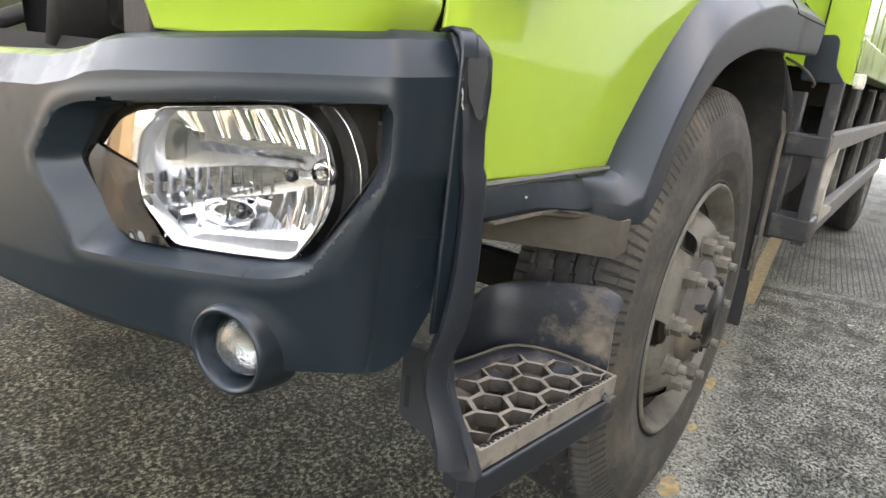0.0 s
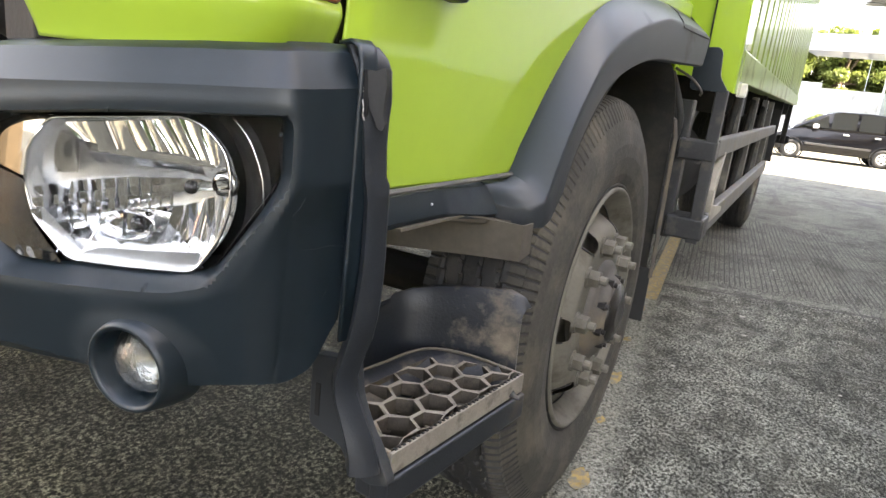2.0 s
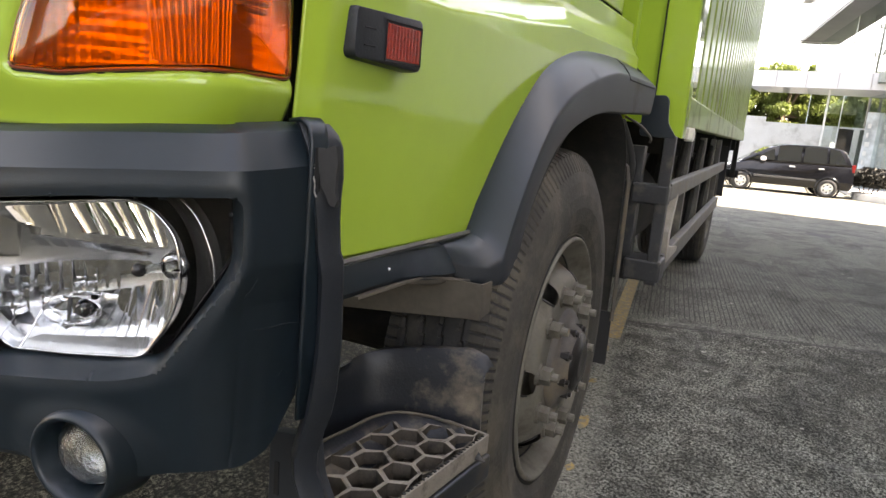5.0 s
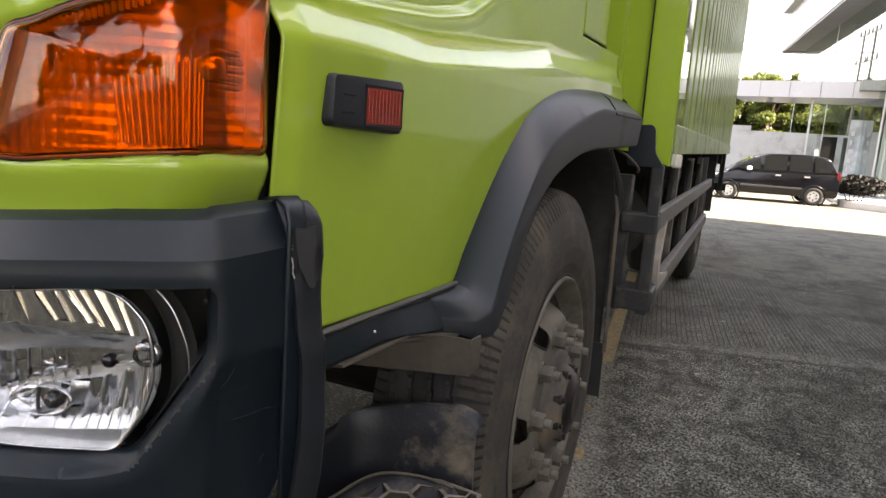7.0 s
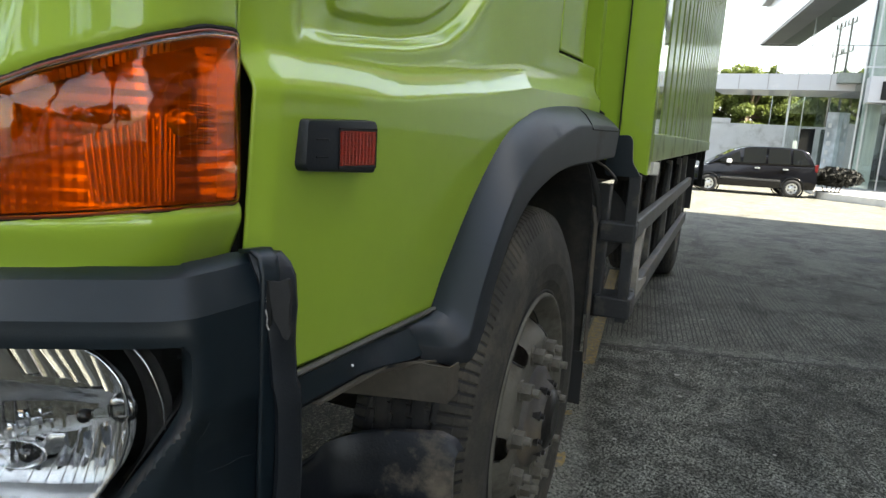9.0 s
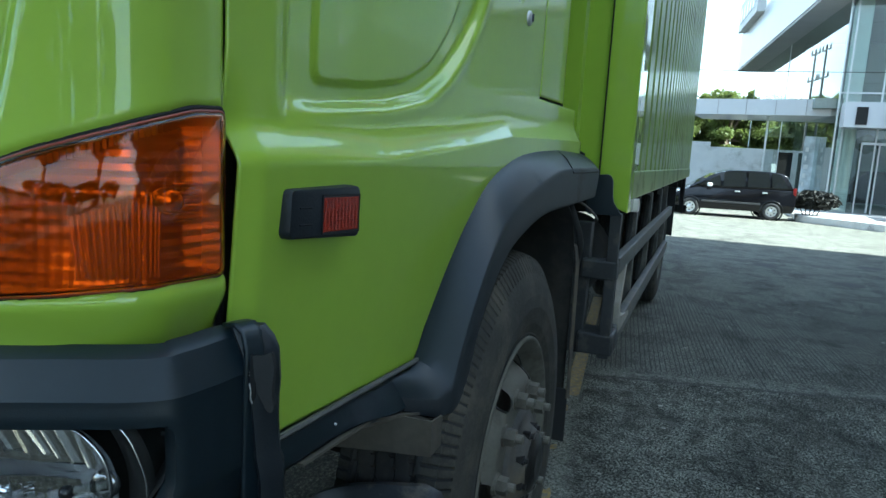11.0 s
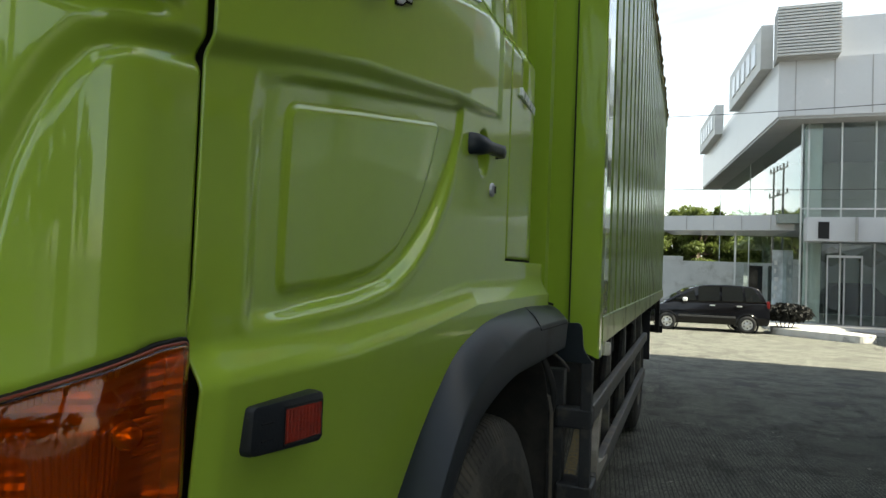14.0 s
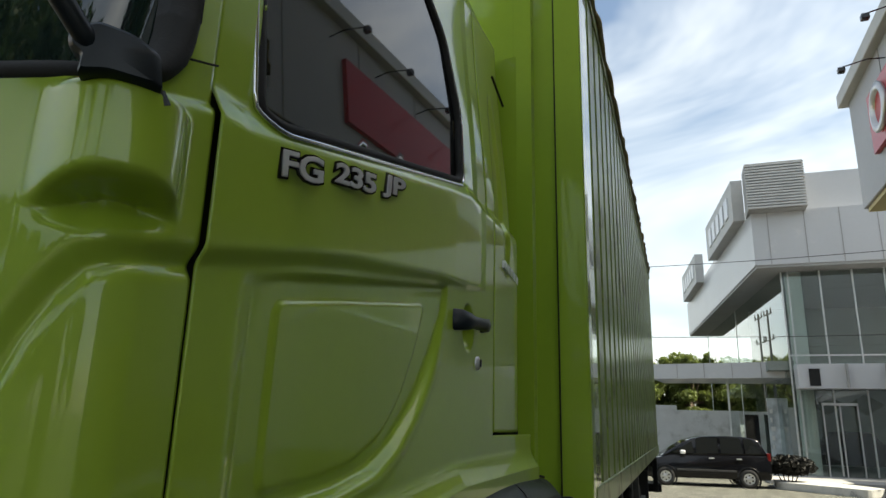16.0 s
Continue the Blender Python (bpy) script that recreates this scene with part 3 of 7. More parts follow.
# slanting ribs below them
ru = [(0.455, 0.806), (0.428, 0.812), (0.402, 0.821), (0.368, 0.831), (0.330, 0.838), (0.306, 0.843), (0.292, 0.846), (0.279, 0.850), (0.268, 0.855), (0.257, 0.860), (0.246, 0.864), (0.235, 0.866)]
rl = [(0.462, 0.786), (0.446, 0.772), (0.418, 0.766), (0.387, 0.772), (0.352, 0.780), (0.330, 0.786), (0.310, 0.789), (0.295, 0.791), (0.281, 0.792), (0.268, 0.794), (0.255, 0.806), (0.243, 0.822)]
for k in range(11):
    facet("lower_rib", (rl[k], rl[k + 1], ru[k + 1], ru[k]), (0.1, 0.1, -0.05, 0.05, -0.05, 0.1, -0.1, 0.1, -0.1, 0.1, -0.1)[k], (0.04, 0.85, 0.26, 0.20, 0.30, 0.24, 0.03, 0.45, 0.04, 0.40, 0.02)[k], 0.008 + 0.003 * (k % 2), CHROME, 0.0015)
    tube_bm = tube(bmesh.new(), [BUMP.place(*rl[k + 1], float(bowl(np.array([rl[k + 1][0]]), np.array([rl[k + 1][1]]))[0]) + 0.013), BUMP.place(*ru[k + 1], float(bowl(np.array([ru[k + 1][0]]), np.array([ru[k + 1][1]]))[0]) + 0.013)], 0.0008, 5)
    part("rib_edge", tube_bm, TRIM_CHROME, headlight)
facet("lower_plate", ((0.445, 0.764), (0.268, 0.777), (0.260, 0.800), (0.395, 0.784)), 0.0, 0.22, 0.020, SATIN)
facet("side_band", ((0.437, 0.766), (0.426, 0.778), (0.466, 0.822), (0.486, 0.808)), 0.0, 0.25, 0.010, SATIN)
facet("side_band", ((0.486, 0.808), (0.466, 0.822), (0.474, 0.870), (0.494, 0.850)), 0.0, 0.25, 0.010, SATIN)
facet("inner_pane", ((0.488, 0.856), (0.430, 0.866), (0.424, 0.902), (0.480, 0.914)), -0.15, 0.05, 0.010, WALL_TINT_CHROME, 0.003)
rim = [(*BUMP.place(u, 0, -0.030)[:2], z) for u, z in LENS]
bm = tube(bmesh.new(), [Vector(p) for p in rim + rim[:1]], 0.0020, 6)
part("reflector_edge", bm, TRIM_CHROME, headlight, "", True)
lc = np.array([0.355, 0.855])
bm = loft(bmesh.new(), [[BUMP.place(lc[0] + (u - lc[0]) * s, lc[1] + (z - lc[1]) * s, o) for u, z in list(LENS) + list(LENS[:1])] for s, o in ((0.998, -0.0305), (0.972, -0.035), (0.945, -0.046))])
part("reflector_band", bm, SATIN, headlight, "satin band round the reflector", True)
cx, cy, _ = BUMP.place(0.303, 0, -0.072)
ox, oy, _ = BUMP.place(0.303, 0, -0.048)
nrm = (Vector((ox, oy, 0)) - Vector((cx, cy, 0))).normalized()
rot = nrm.to_track_quat("X", "Z").to_matrix().to_4x4()
# low beam bulb in its oval collar
oval = [BUMP.place(0.367 + 0.038 * math.cos(k) + 0.004 * math.sin(k), 0.812 - 0.006 * math.cos(k) + 0.0155 * math.sin(k), -0.046) for k in np.linspace(0, 2 * math.pi, 36)]
deep = [BUMP.place(0.362 + 0.026 * math.cos(k), 0.812 + 0.010 * math.sin(k), -0.062) for k in np.linspace(0, 2 * math.pi, 36)]
collar = part("bulb_collar", tube(bmesh.new(), oval, 0.0013, 6), TRIM_CHROME, headlight, "bright oval collar round the bulb", True)
bm = loft(bmesh.new(), [oval, deep])
bm.faces.new([v for v in bm.verts[:]][-36:])
part("collar_bowl", bm, SATIN, headlight, "", True)
bm = bmesh.new()
bmesh.ops.create_uvsphere(bm, u_segments=20, v_segments=12, radius=0.0105, matrix=Matrix.Translation(BUMP.place(0.347, 0.818, -0.044)))
part("low_beam_bulb", bm, BLACK_GLOSS, headlight, "bulb with a black painted tip", True)
bm = lathe(bmesh.new(), [(0.0005, 0.0112), (0.004, 0.0112), (0.0042, 0.009)], 16, Matrix.Translation(BUMP.place(0.347, 0.818, -0.044)) @ rot)
part("bulb_eye", bm, BULB_METAL, headlight)
# side bulb lying across the lamp, with its dark tip
bm = rod(bmesh.new(), BUMP.place(0.236, 0.877, -0.046), BUMP.place(0.268, 0.872, -0.036), 0.0062, 0.0050, 14)
part("side_bulb", bm, FLUTED, headlight, "", True)
bm = bmesh.new()
bmesh.ops.create_uvsphere(bm, u_segments=16, v_segments=10, radius=0.0078, matrix=Matrix.Translation(BUMP.place(0.274, 0.871, -0.034)))
part("bulb_tip", bm, BLACK_GLOSS, headlight, "", True)
bm = lathe(bmesh.new(), [(0.008, 0.004), (0.014, 0.003), (0.016, -0.003)], 20, Matrix.Translation(BUMP.place(0.240, 0.877, -0.044)) @ rot)
part("bulb_socket", bm, BULB_METAL, headlight, "", True)
# outer side trim with its thin bright line
bm = bmesh.new()
tube(bm, [(*BUMP.place(u, 0, -0.040)[:2], z) for u, z in spline([(0.231, 0.950), (0.215, 0.934), (0.205, 0.918), (0.193, 0.888), (0.190, 0.857)], 16)], 0.0012, 6)
part("bright_line", bm, TRIM_CHROME, headlight, "", True)
bm = bmesh.new()
loft(bm, [[(*BUMP.place(u + s, 0, o)[:2], z) for s, o in ((0.012, -0.06), (0.0, -0.050), (-0.012, -0.046), (-0.026, -0.052))] for u, z in spline([(0.250, 0.950), (0.228, 0.925), (0.212, 0.885), (0.214, 0.83), (0.240, 0.790)], 16)])
part("side_trim", bm, SHADOW_GAP, headlight, "", True)
bm = sheet(np.arange(0.150, 0.61, 0.008), np.arange(0.752, 0.966, 0.008), lambda u, v, h: BUMP.place(u, v, h), rounded([(0.160, 0.957), (0.337, 0.944), (0.512, 0.922), (0.548, 0.860), (0.500, 0.764), (0.417, 0.763), (0.300, 0.772), (0.246, 0.783), (0.158, 0.897)], 0.010), [], lambda U, V: -0.026 + 0.010 * np.sin(np.clip((V - 0.76) / 0.19, 0, 1) * math.pi) * np.sin(np.clip((U - 0.15) / 0.41, 0, 1) * math.pi))
cover = part("lens_cover", bm, CLEAR, headlight, "clear curved plastic lens", True)
cover.visible_shadow = False
# grey backing seen through the inner end of the lens
bm = sheet(np.arange(0.455, 0.60, 0.010), np.arange(0.756, 0.93, 0.010), lambda u, v, h: BUMP.place(u, v, h), [(0.462, 0.926), (0.520, 0.921), (0.560, 0.905), (0.598, 0.846), (0.538, 0.772), (0.500, 0.758), (0.440, 0.760), (0.490, 0.805), (0.500, 0.846), (0.490, 0.890)], [], lambda U, V: -0.039 - 0.13 * (V - 0.84))
part("inner_lamp_backing", bm, WARM_MIRROR, headlight, "", True)
# black sheet paints in the dark reflection at the pane's lower half
bm = sheet(np.arange(0.430, 0.60, 0.008), np.arange(0.756, 0.88, 0.008), lambda u, v, h: BUMP.place(u, v, h), [(0.497, 0.846), (0.548, 0.858), (0.598, 0.872), (0.598, 0.846), (0.538, 0.772), (0.500, 0.758), (0.440, 0.760), (0.488, 0.803)], [], lambda U, V: -0.034 - 0.13 * (V - 0.84))
part("lamp_shroud", bm, BLACK_GLOSS, headlight, "dark sheet that stands for the dark reflection low in the lens", True)

# fog lamp: angled bezel and lens
fx, fy, _ = BUMP.place(0.325, 0, 0.0)
faim = (Vector((0.17, -1.0, -0.04))).normalized().to_track_quat("X", "Z").to_matrix().to_4x4()
fm = Matrix.Translation((fx, fy + 0.001, 0.666)) @ faim
bm = bmesh.new()
lathe(bm, [(0.066, -0.040), (0.0605, -0.012), (0.0555, 0.005), (0.0525, 0.013), (0.0495, 0.014), (0.046, 0.011), (0.044, 0.004), (0.043, -0.03), (0.042, -0.045)], 48, fm)
fog = part("fog_lamp", bm, BLACK_PLASTIC, truck, "round fog lamp in a black plastic bezel", True)
bm = bmesh.new()
lathe(bm, [(0.0005, 0.006), (0.012, 0.005), (0.024, 0.002), (0.034, -0.004), (0.038, -0.012), (0.038, -0.02)], 40, fm)
part("fog_lens", bm, FLUTED, fog, "clear fluted glass", True).visible_shadow = False
bm = bmesh.new()
lathe(bm, [(0.004, -0.036), (0.016, -0.034), (0.030, -0.024), (0.040, -0.014)], 40, fm)
part("fog_reflector", bm, BULB_METAL, fog, "", True)
bm = bmesh.new()
lathe(bm, [(0.0005, -0.040), (0.045, -0.040)], 40, fm)
part("fog_backing", bm, BLACK_GLOSS, fog)
copies = [o for o in (headlight, fog)]
for src in copies:
    made = part(src.name.split(".")[0], src.data, None, truck, "", False, mirror())
    for ch in src.children:
        c = part(ch.name.split(".")[0], ch.data, None, made)
        c.visible_shadow = ch.visible_shadow

# front corner panel above the bumper
IND = rounded([(0.0015, 1.262), (0.050, 1.259), (0.104, 1.244), (0.155, 1.227), (0.207, 1.210), (0.250, 1.194), (0.272, 1.190), (0.306, 1.114), (0.320, 1.069), (0.262, 1.068), (0.185, 1.076), (0.108, 1.083), (0.0015, 1.083)], 0.010, 4)
ARCH = ([0.0, 0.10, 0.136, 0.160, 0.186, 0.206, 0.225, 0.26], [1.587, 1.573, 1.559, 1.532, 1.487, 1.437, 1.347, 1.187])


def front_push(U, V):
    h = np.zeros_like(U)
    # arch-shaped step: the field below it lies deeper
    arch = [(-0.1, 0.9), (-0.1, 1.587)] + list(zip(*ARCH)) + [(0.30, 0.9)]
    d, _, _ = sdist(U, V, arch)
    fade = step01(1.16, 1.30, V)
    h -= (0.014 * step01(0.031, 0.0, d) - 0.0075 * step01(0.0, -0.019, d)) * fade
    # pod that carries the mirror arm, undercut below like a lens
    zb = np.interp(U, [0.045, 0.095, 0.139, 0.185], [1.620, 1.608, 1.604, 1.614])
    zt = np.interp(U, [0.045, 0.070, 0.093, 0.125, 0.151, 0.170, 0.185], [1.630, 1.640, 1.646, 1.648, 1.642, 1.634, 1.624])
    side = step01(0.035, 0.110, U) * step01(0.210, 0.130, U)
    h += 0.044 * side * step01(-0.006, 0.012, V - zt) * step01(1.768, 1.748, V)
    scoop = step01(0.040, 0.085, U) * step01(0.198, 0.150, U)
    h -= 0.026 * scoop * step01(0.0, 1.0, (V - zb + 0.016) / (zt - zb + 0.012)) * step01(0.006, -0.004, V - zt)
    h -= 0.010 * step01(-0.004, 0.010, V - np.interp(U, [0.0, 0.09], [1.790, 1.763])) * step01(0.11, 0.085, U)
    h -= 0.004 * step01(1.06, 1.02, V) + 0.30 * np.clip(1.066 - V, 0, 0.06)
    d, _, _ = sdist(U, V, IND)
    h -= 0.008 * step01(0.010, 0.0, d)
    return h


panel = [(-0.05, 0.9), (-0.05, 1.99), (0.054, 1.99), (0.060, 1.85), (0.080, 1.806), (0.11, 1.788), (0.19, 1.770), (0.42, 1.764), (0.60, 1.764), (0.60, 1.30), (0.45, 1.18), (0.388, 1.10), (0.372, 0.9)]
front = mirrored_sheet("front_corner_panel", np.concatenate([np.arange(0.0, 0.33, 0.0045), np.linspace(0.33, 0.606, 42)]), np.arange(1.012, 1.99, 0.0045), CAB, panel, [IND], front_push, GREEN, truck, "lime green front corner panel with an arched step")
part("front_corner_panel", front.data, None, truck, "", False, mirror()).modifiers.new("thickness", "SOLIDIFY").thickness = 0.004
# centre panel and grille opening, with dim machinery behind it
bm = sheet(np.arange(0.60, C_LEN - 0.60, 0.04), np.arange(1.30, 1.80, 0.04), lambda u, v, h: CAB.place(u, v, h))
part("front_centre_panel", bm, GREEN, truck, "", True)
bm = nbox(-2.0, -0.40, -0.68, -0.64, 0.44, 1.50)
part("radiator", bm, CHASSIS, truck, "dim dusty radiator behind the grille opening")
bm = bmesh.new()
lathe(bm, [(0.13, -0.10), (0.15, -0.09), (0.15, 0.0), (0.12, 0.03), (0.05, 0.04), (0.0005, 0.04)], 32, pose(-0.74, -0.86, 1.08, 0, 0, 75))
part("blower_housing", bm, CHASSIS, truck, "dusty round housing in the grille opening", True)
bm = bmesh.new()
lathe(bm, [(0.06, -0.10), (0.07, -0.08), (0.07, 0.05), (0.05, 0.06), (0.0005, 0.06)], 24, pose(-0.50, -0.86, 1.07, 0, 0, 70))
part("pump_housing", bm, CHASSIS, truck, "", True)
for x0, x1, z in ((-0.42, -0.44, 1.2), (-1.0, -1.1, 1.05)):
    bm = tube(bmesh.new(), spline([(x0, -0.80, z), ((x0 + x1) / 2 - 0.1, -0.88, z - 0.06), (x1 - 0.2, -0.84, z - 0.1)], 12), 0.018)
    part("hose", bm, RUBBER, truck, "", True)
bm = prism(bmesh.new(), [(-0.46, -0.98), (-0.355, -1.005), (-0.345, -0.99), (-0.45, -0.95)], 1.0, 1.30, "z", 0.004)
part("panel_stay", bm, CHASSIS, truck)

# indicator in the corner: ribbed reflector, amber lens, dark frame
bm = sheet(np.arange(-0.01, 0.328, 0.0030), np.arange(1.06, 1.27, 0.0034), lambda u, v, h: CAB.place(u, v, h), IND, [], lambda U, V: -0.030 + 0.0020 * np.abs((U / 0.013) % 1 - 0.5) * step01(0.06, 0.075, U) * step01(1.18, 1.17, V) + 0.0014 * np.abs((V / 0.013) % 1 - 0.5) - 0.012 * np.exp(-(((U - 0.16) / 0.06) ** 2 + ((V - 1.13) / 0.05) ** 2)))
back = part("indicator", bm, AMBER_BACK, truck, "amber corner indicator with a ribbed reflector")
ic = np.array([0.135, 1.158])
bm = bmesh.new()
loft(bm, [[CAB.place(ic[0] + (u - ic[0]) * s, ic[1] + (z - ic[1]) * s, o) for u, z in IND] for s, o in ((1.0, -0.002), (0.995, 0.003), (0.985, 0.0050)) + tuple((0.96 - 0.055 * k, 0.0060 + 0.0130 * (1 - (0.96 - 0.055 * k) ** 2)) for k in range(17))], True)
bm.faces.new(bm.verts[-len(IND):])
bmesh.ops.recalc_face_normals(bm, faces=bm.faces)
lens = part("amber_lens", bm, AMBER, back, "glossy orange plastic lens", True)
thick(lens, 0.004)
lens.visible_shadow = False
bm = bmesh.new()
loft(bm, [[CAB.place(ic[0] + (u - ic[0]) * s, ic[1] + (z - ic[1]) * s, o) for u, z in IND] for s, o in ((1.0, 0.002), (1.0, -0.034), (0.97, -0.046)) + tuple((0.9 - 0.06 * k, -0.047) for k in range(14))], True)
part("lens_frame", bm, AMBER_BACK, back)
bm = bmesh.new()
lathe(bm, [(0.0005, 0.020), (0.010, 0.018), (0.015, 0.010), (0.016, 0.0)], 24, Matrix.Translation((*CAB.place(0.060, 0, -0.026)[:2], 1.167)) @ pose(0, 0, 0, 0, 0, -20))
part("indicator_bulb", bm, AMBER_BACK, back, "", True)
for k in range(5):
    w = 0.021 * math.sqrt(1 - ((k - 2) / 3) ** 2)
    bm = loft(bmesh.new(), [[CAB.place(0.050 + s, 1.166 + 0.0085 * (k - 2) + dz, o) for s in (-w, 0, w)] for dz, o in ((-0.0034, -0.012), (0.0, -0.007), (0.0034, -0.012))])
    part("bulb_rib", bm, AMBER_BACK, back, "", True)
for k in range(15):
    bm = loft(bmesh.new(), [[CAB.place(0.076 + 0.0068 * k + s + 0.20 * (z - 1.088) * (k / 15 - 0.3), z, o) for s, o in ((-0.0027, -0.024), (0.0, -0.0205), (0.0027, -0.024))] for z in np.linspace(1.088, 1.178 - 0.0020 * k, 7)])
    part("lens_flute", bm, AMBER_BACK, back, "", True)
for k in range(40):
    u = 0.010 + 0.0062 * k
    z = float(np.interp(u, [0.004, 0.05, 0.104, 0.16, 0.22, 0.268], [1.252, 1.249, 1.235, 1.216, 1.196, 1.180]))
    bm = loft(bmesh.new(), [[CAB.place(u + s, z + dz, o) for s, o in ((-0.0026, -0.010), (0.0, -0.005), (0.0026, -0.010))] for dz in (-0.006, 0.004)])
    part("bead_facet", bm, AMBER_BACK, back)
# black tube drawn in place of the dark gap between panel and lens
gap_line = [CAB.place(ic[0] + (u - ic[0]) * 1.018, ic[1] + (z - ic[1]) * 1.035, -0.003) for u, z in list(IND) + list(IND[:1])]
part("lens_gasket", tube(bmesh.new(), gap_line, 0.0034, 6), SHADOW_GAP, back, "black line that stands for the dark gap round the lens", True)
tube_bm = tube(bmesh.new(), [CAB.place(u, z, 0.001) for u, z in list(IND) + list(IND[:1])], 0.0022, 8)
part("lens_rim", tube_bm, AMBER_EDGE, back, "", True)
made = part("indicator", back.data, None, truck, "", False, mirror())
for ch in back.children:
    part(ch.name.split(".")[0], ch.data, None, made).visible_shadow = ch.visible_shadow

# black sheet behind the gap between the corner panel and the door, standing for its shade
bm = bmesh.new()
loft(bm, [[(side_x(y) - d, y, z) for y, d in ((-0.813, 0.060), (-0.812, 0.014), (-0.80, 0.014), (-0.79, 0.022), (-0.745, 0.050), (-0.60, 0.060))] for z in np.linspace(0.86, 2.7, 12)])
part("door_seal", bm, SHADOW_GAP, truck)

# windscreen
bm = sheet(np.arange(0.055, C_LEN - 0.05, 0.03), np.arange(1.74, 2.60, 0.03), lambda u, v, h: (CAB.place(u, v, h)[0], CAB.place(u, v, h)[1] + 0.16 * (v - 1.77), v), None, [], lambda U, V: -0.055 - 0.0 * U)
part("windscreen", bm, WINDSCREEN, truck, "dark windscreen that mirrors trees and sky", True)
outer = spline([(0.60, 1.758), (0.19, 1.763), (0.097, 1.780), (0.071, 1.802), (0.054, 1.835), (0.046, 1.89), (0.045, 1.93), (0.044, 2.4)], 60)
inner = spline([(0.60, 1.797), (0.20, 1.801), (0.135, 1.812), (0.106, 1.828), (0.088, 1.860), (0.082, 1.90), (0.081, 1.945), (0.080, 2.4)], 60)
rows = []
for (u0, z0), (u1, z1) in zip(outer, inner):
    rows.append([CAB.place(u0 + (u1 - u0) * k, z0 + (z1 - z0) * k, o) for k, o in ((0.0, -0.020), (0.02, 0.004), (0.25, 0.010), (0.6, 0.002), (0.9, -0.020), (1.0, -0.045))])
bm = loft(bmesh.new(), rows)
bmesh.ops.recalc_face_normals(bm, faces=bm.faces)
part("windscreen_seal", bm, RUBBER, truck, "thick black rubber seal", True)

# mirror arm foot on the corner pod
FOOT = rounded([(0.158, 1.745), (0.156, 1.766), (0.169, 1.778), (0.169, 1.795), (0.146, 1.810), (0.122, 1.802), (0.104, 1.787), (0.099, 1.746), (0.134, 1.750)], 0.005, 3)
fc = np.mean(FOOT, axis=0)
bm = bmesh.new()
loft(bm, [[CAB.place(fc[0] + (u - fc[0]) * s, fc[1] + (z - fc[1]) * s, o) for u, z in FOOT] for o, s in ((-0.03, 1.0), (0.046, 1.0), (0.055, 0.95), (0.060, 0.80), (0.061, 0.3))], True)
bm.faces.new(bm.verts[-len(FOOT):])
bmesh.ops.recalc_face_normals(bm, faces=bm.faces)
arm_foot = soft(part("mirror_arm_foot", bm, BLACK_PLASTIC, truck, "black plastic foot of the mirror arm"), 40)
bm = tube(bmesh.new(), spline([CAB.place(u, z, o) for u, z, o in ((0.146, 1.772, 0.045), (0.160, 1.795, 0.062), (0.173, 1.818, 0.080), (0.195, 1.880, 0.11), (0.215, 2.00, 0.15), (0.215, 2.25, 0.17))], 24), 0.0115, 14)
part("mirror_arm", bm, BLACK_PLASTIC, arm_foot, "", True)
bm = tube(bmesh.new(), [CAB.place(0.100, 1.752, 0.040), CAB.place(0.094, 1.738, 0.040)], 0.006, 8)
part("arm_clip", bm, BLACK_PLASTIC, arm_foot)
bm = tube(bmesh.new(), [CAB.place(u, z, 0.0005) for u, z in ((0.052, 1.834), (0.030, 1.842), (0.002, 1.853))], 0.0016, 5)
part("pillar_seam", bm, SHADOW_GAP, truck)

# side of the cab: door and rear corner panel
HOLLOW = rounded([(-0.722, 1.602), (-0.63, 1.620), (-0.51, 1.642), (-0.326, 1.673), (-0.010, 1.726), (-0.022, 1.665), (-0.060, 1.570), (-0.105, 1.495), (-0.165, 1.425), (-0.235, 1.366), (-0.320, 1.322), (-0.440, 1.297), (-0.720, 1.268)], 0.022, 6)
INNER = rounded([(-0.645, 1.575), (-0.434, 1.611), (-0.128, 1.660), (-0.160, 1.560), (-0.212, 1.462), (-0.279, 1.391), (-0.373, 1.347), (-0.490, 1.326), (-0.640, 1.315)], 0.026, 6)
CREASE = ([-0.8, -0.72, -0.594, -0.467, -0.348, -0.085, 0.18, 0.35, 0.7], [1.618, 1.637, 1.666, 1.690, 1.706, 1.740, 1.760, 1.775, 1.81])
WINDOW = rounded([(-0.748, 2.60), (-0.720, 1.842), (-0.680, 1.828), (0.072, 2.016), (0.092, 2.036), (0.100, 2.22), (0.02, 2.40), (-0.10, 2.48), (-0.5, 2.60)], 0.03, 5)
SILL = ([-0.8, -0.33, -0.26, -0.14, 0.0, 0.2, 0.715], [0.858, 0.846, 0.91, 1.04, 1.13, 1.17, 1.18])


def side_rows(U, V):
    """Rows run along the sill below and along the crease higher up."""
    low = np.interp(U, *SILL)
    z = np.where(V < 1.3, low + (V - 0.83) / 0.47 * (1.3 - low), V)
    return U, z + (np.interp(U, *CREASE) - 1.70) * np.interp(V, [1.42, 1.60, 1.78, 2.4], [0, 1, 1, 0])


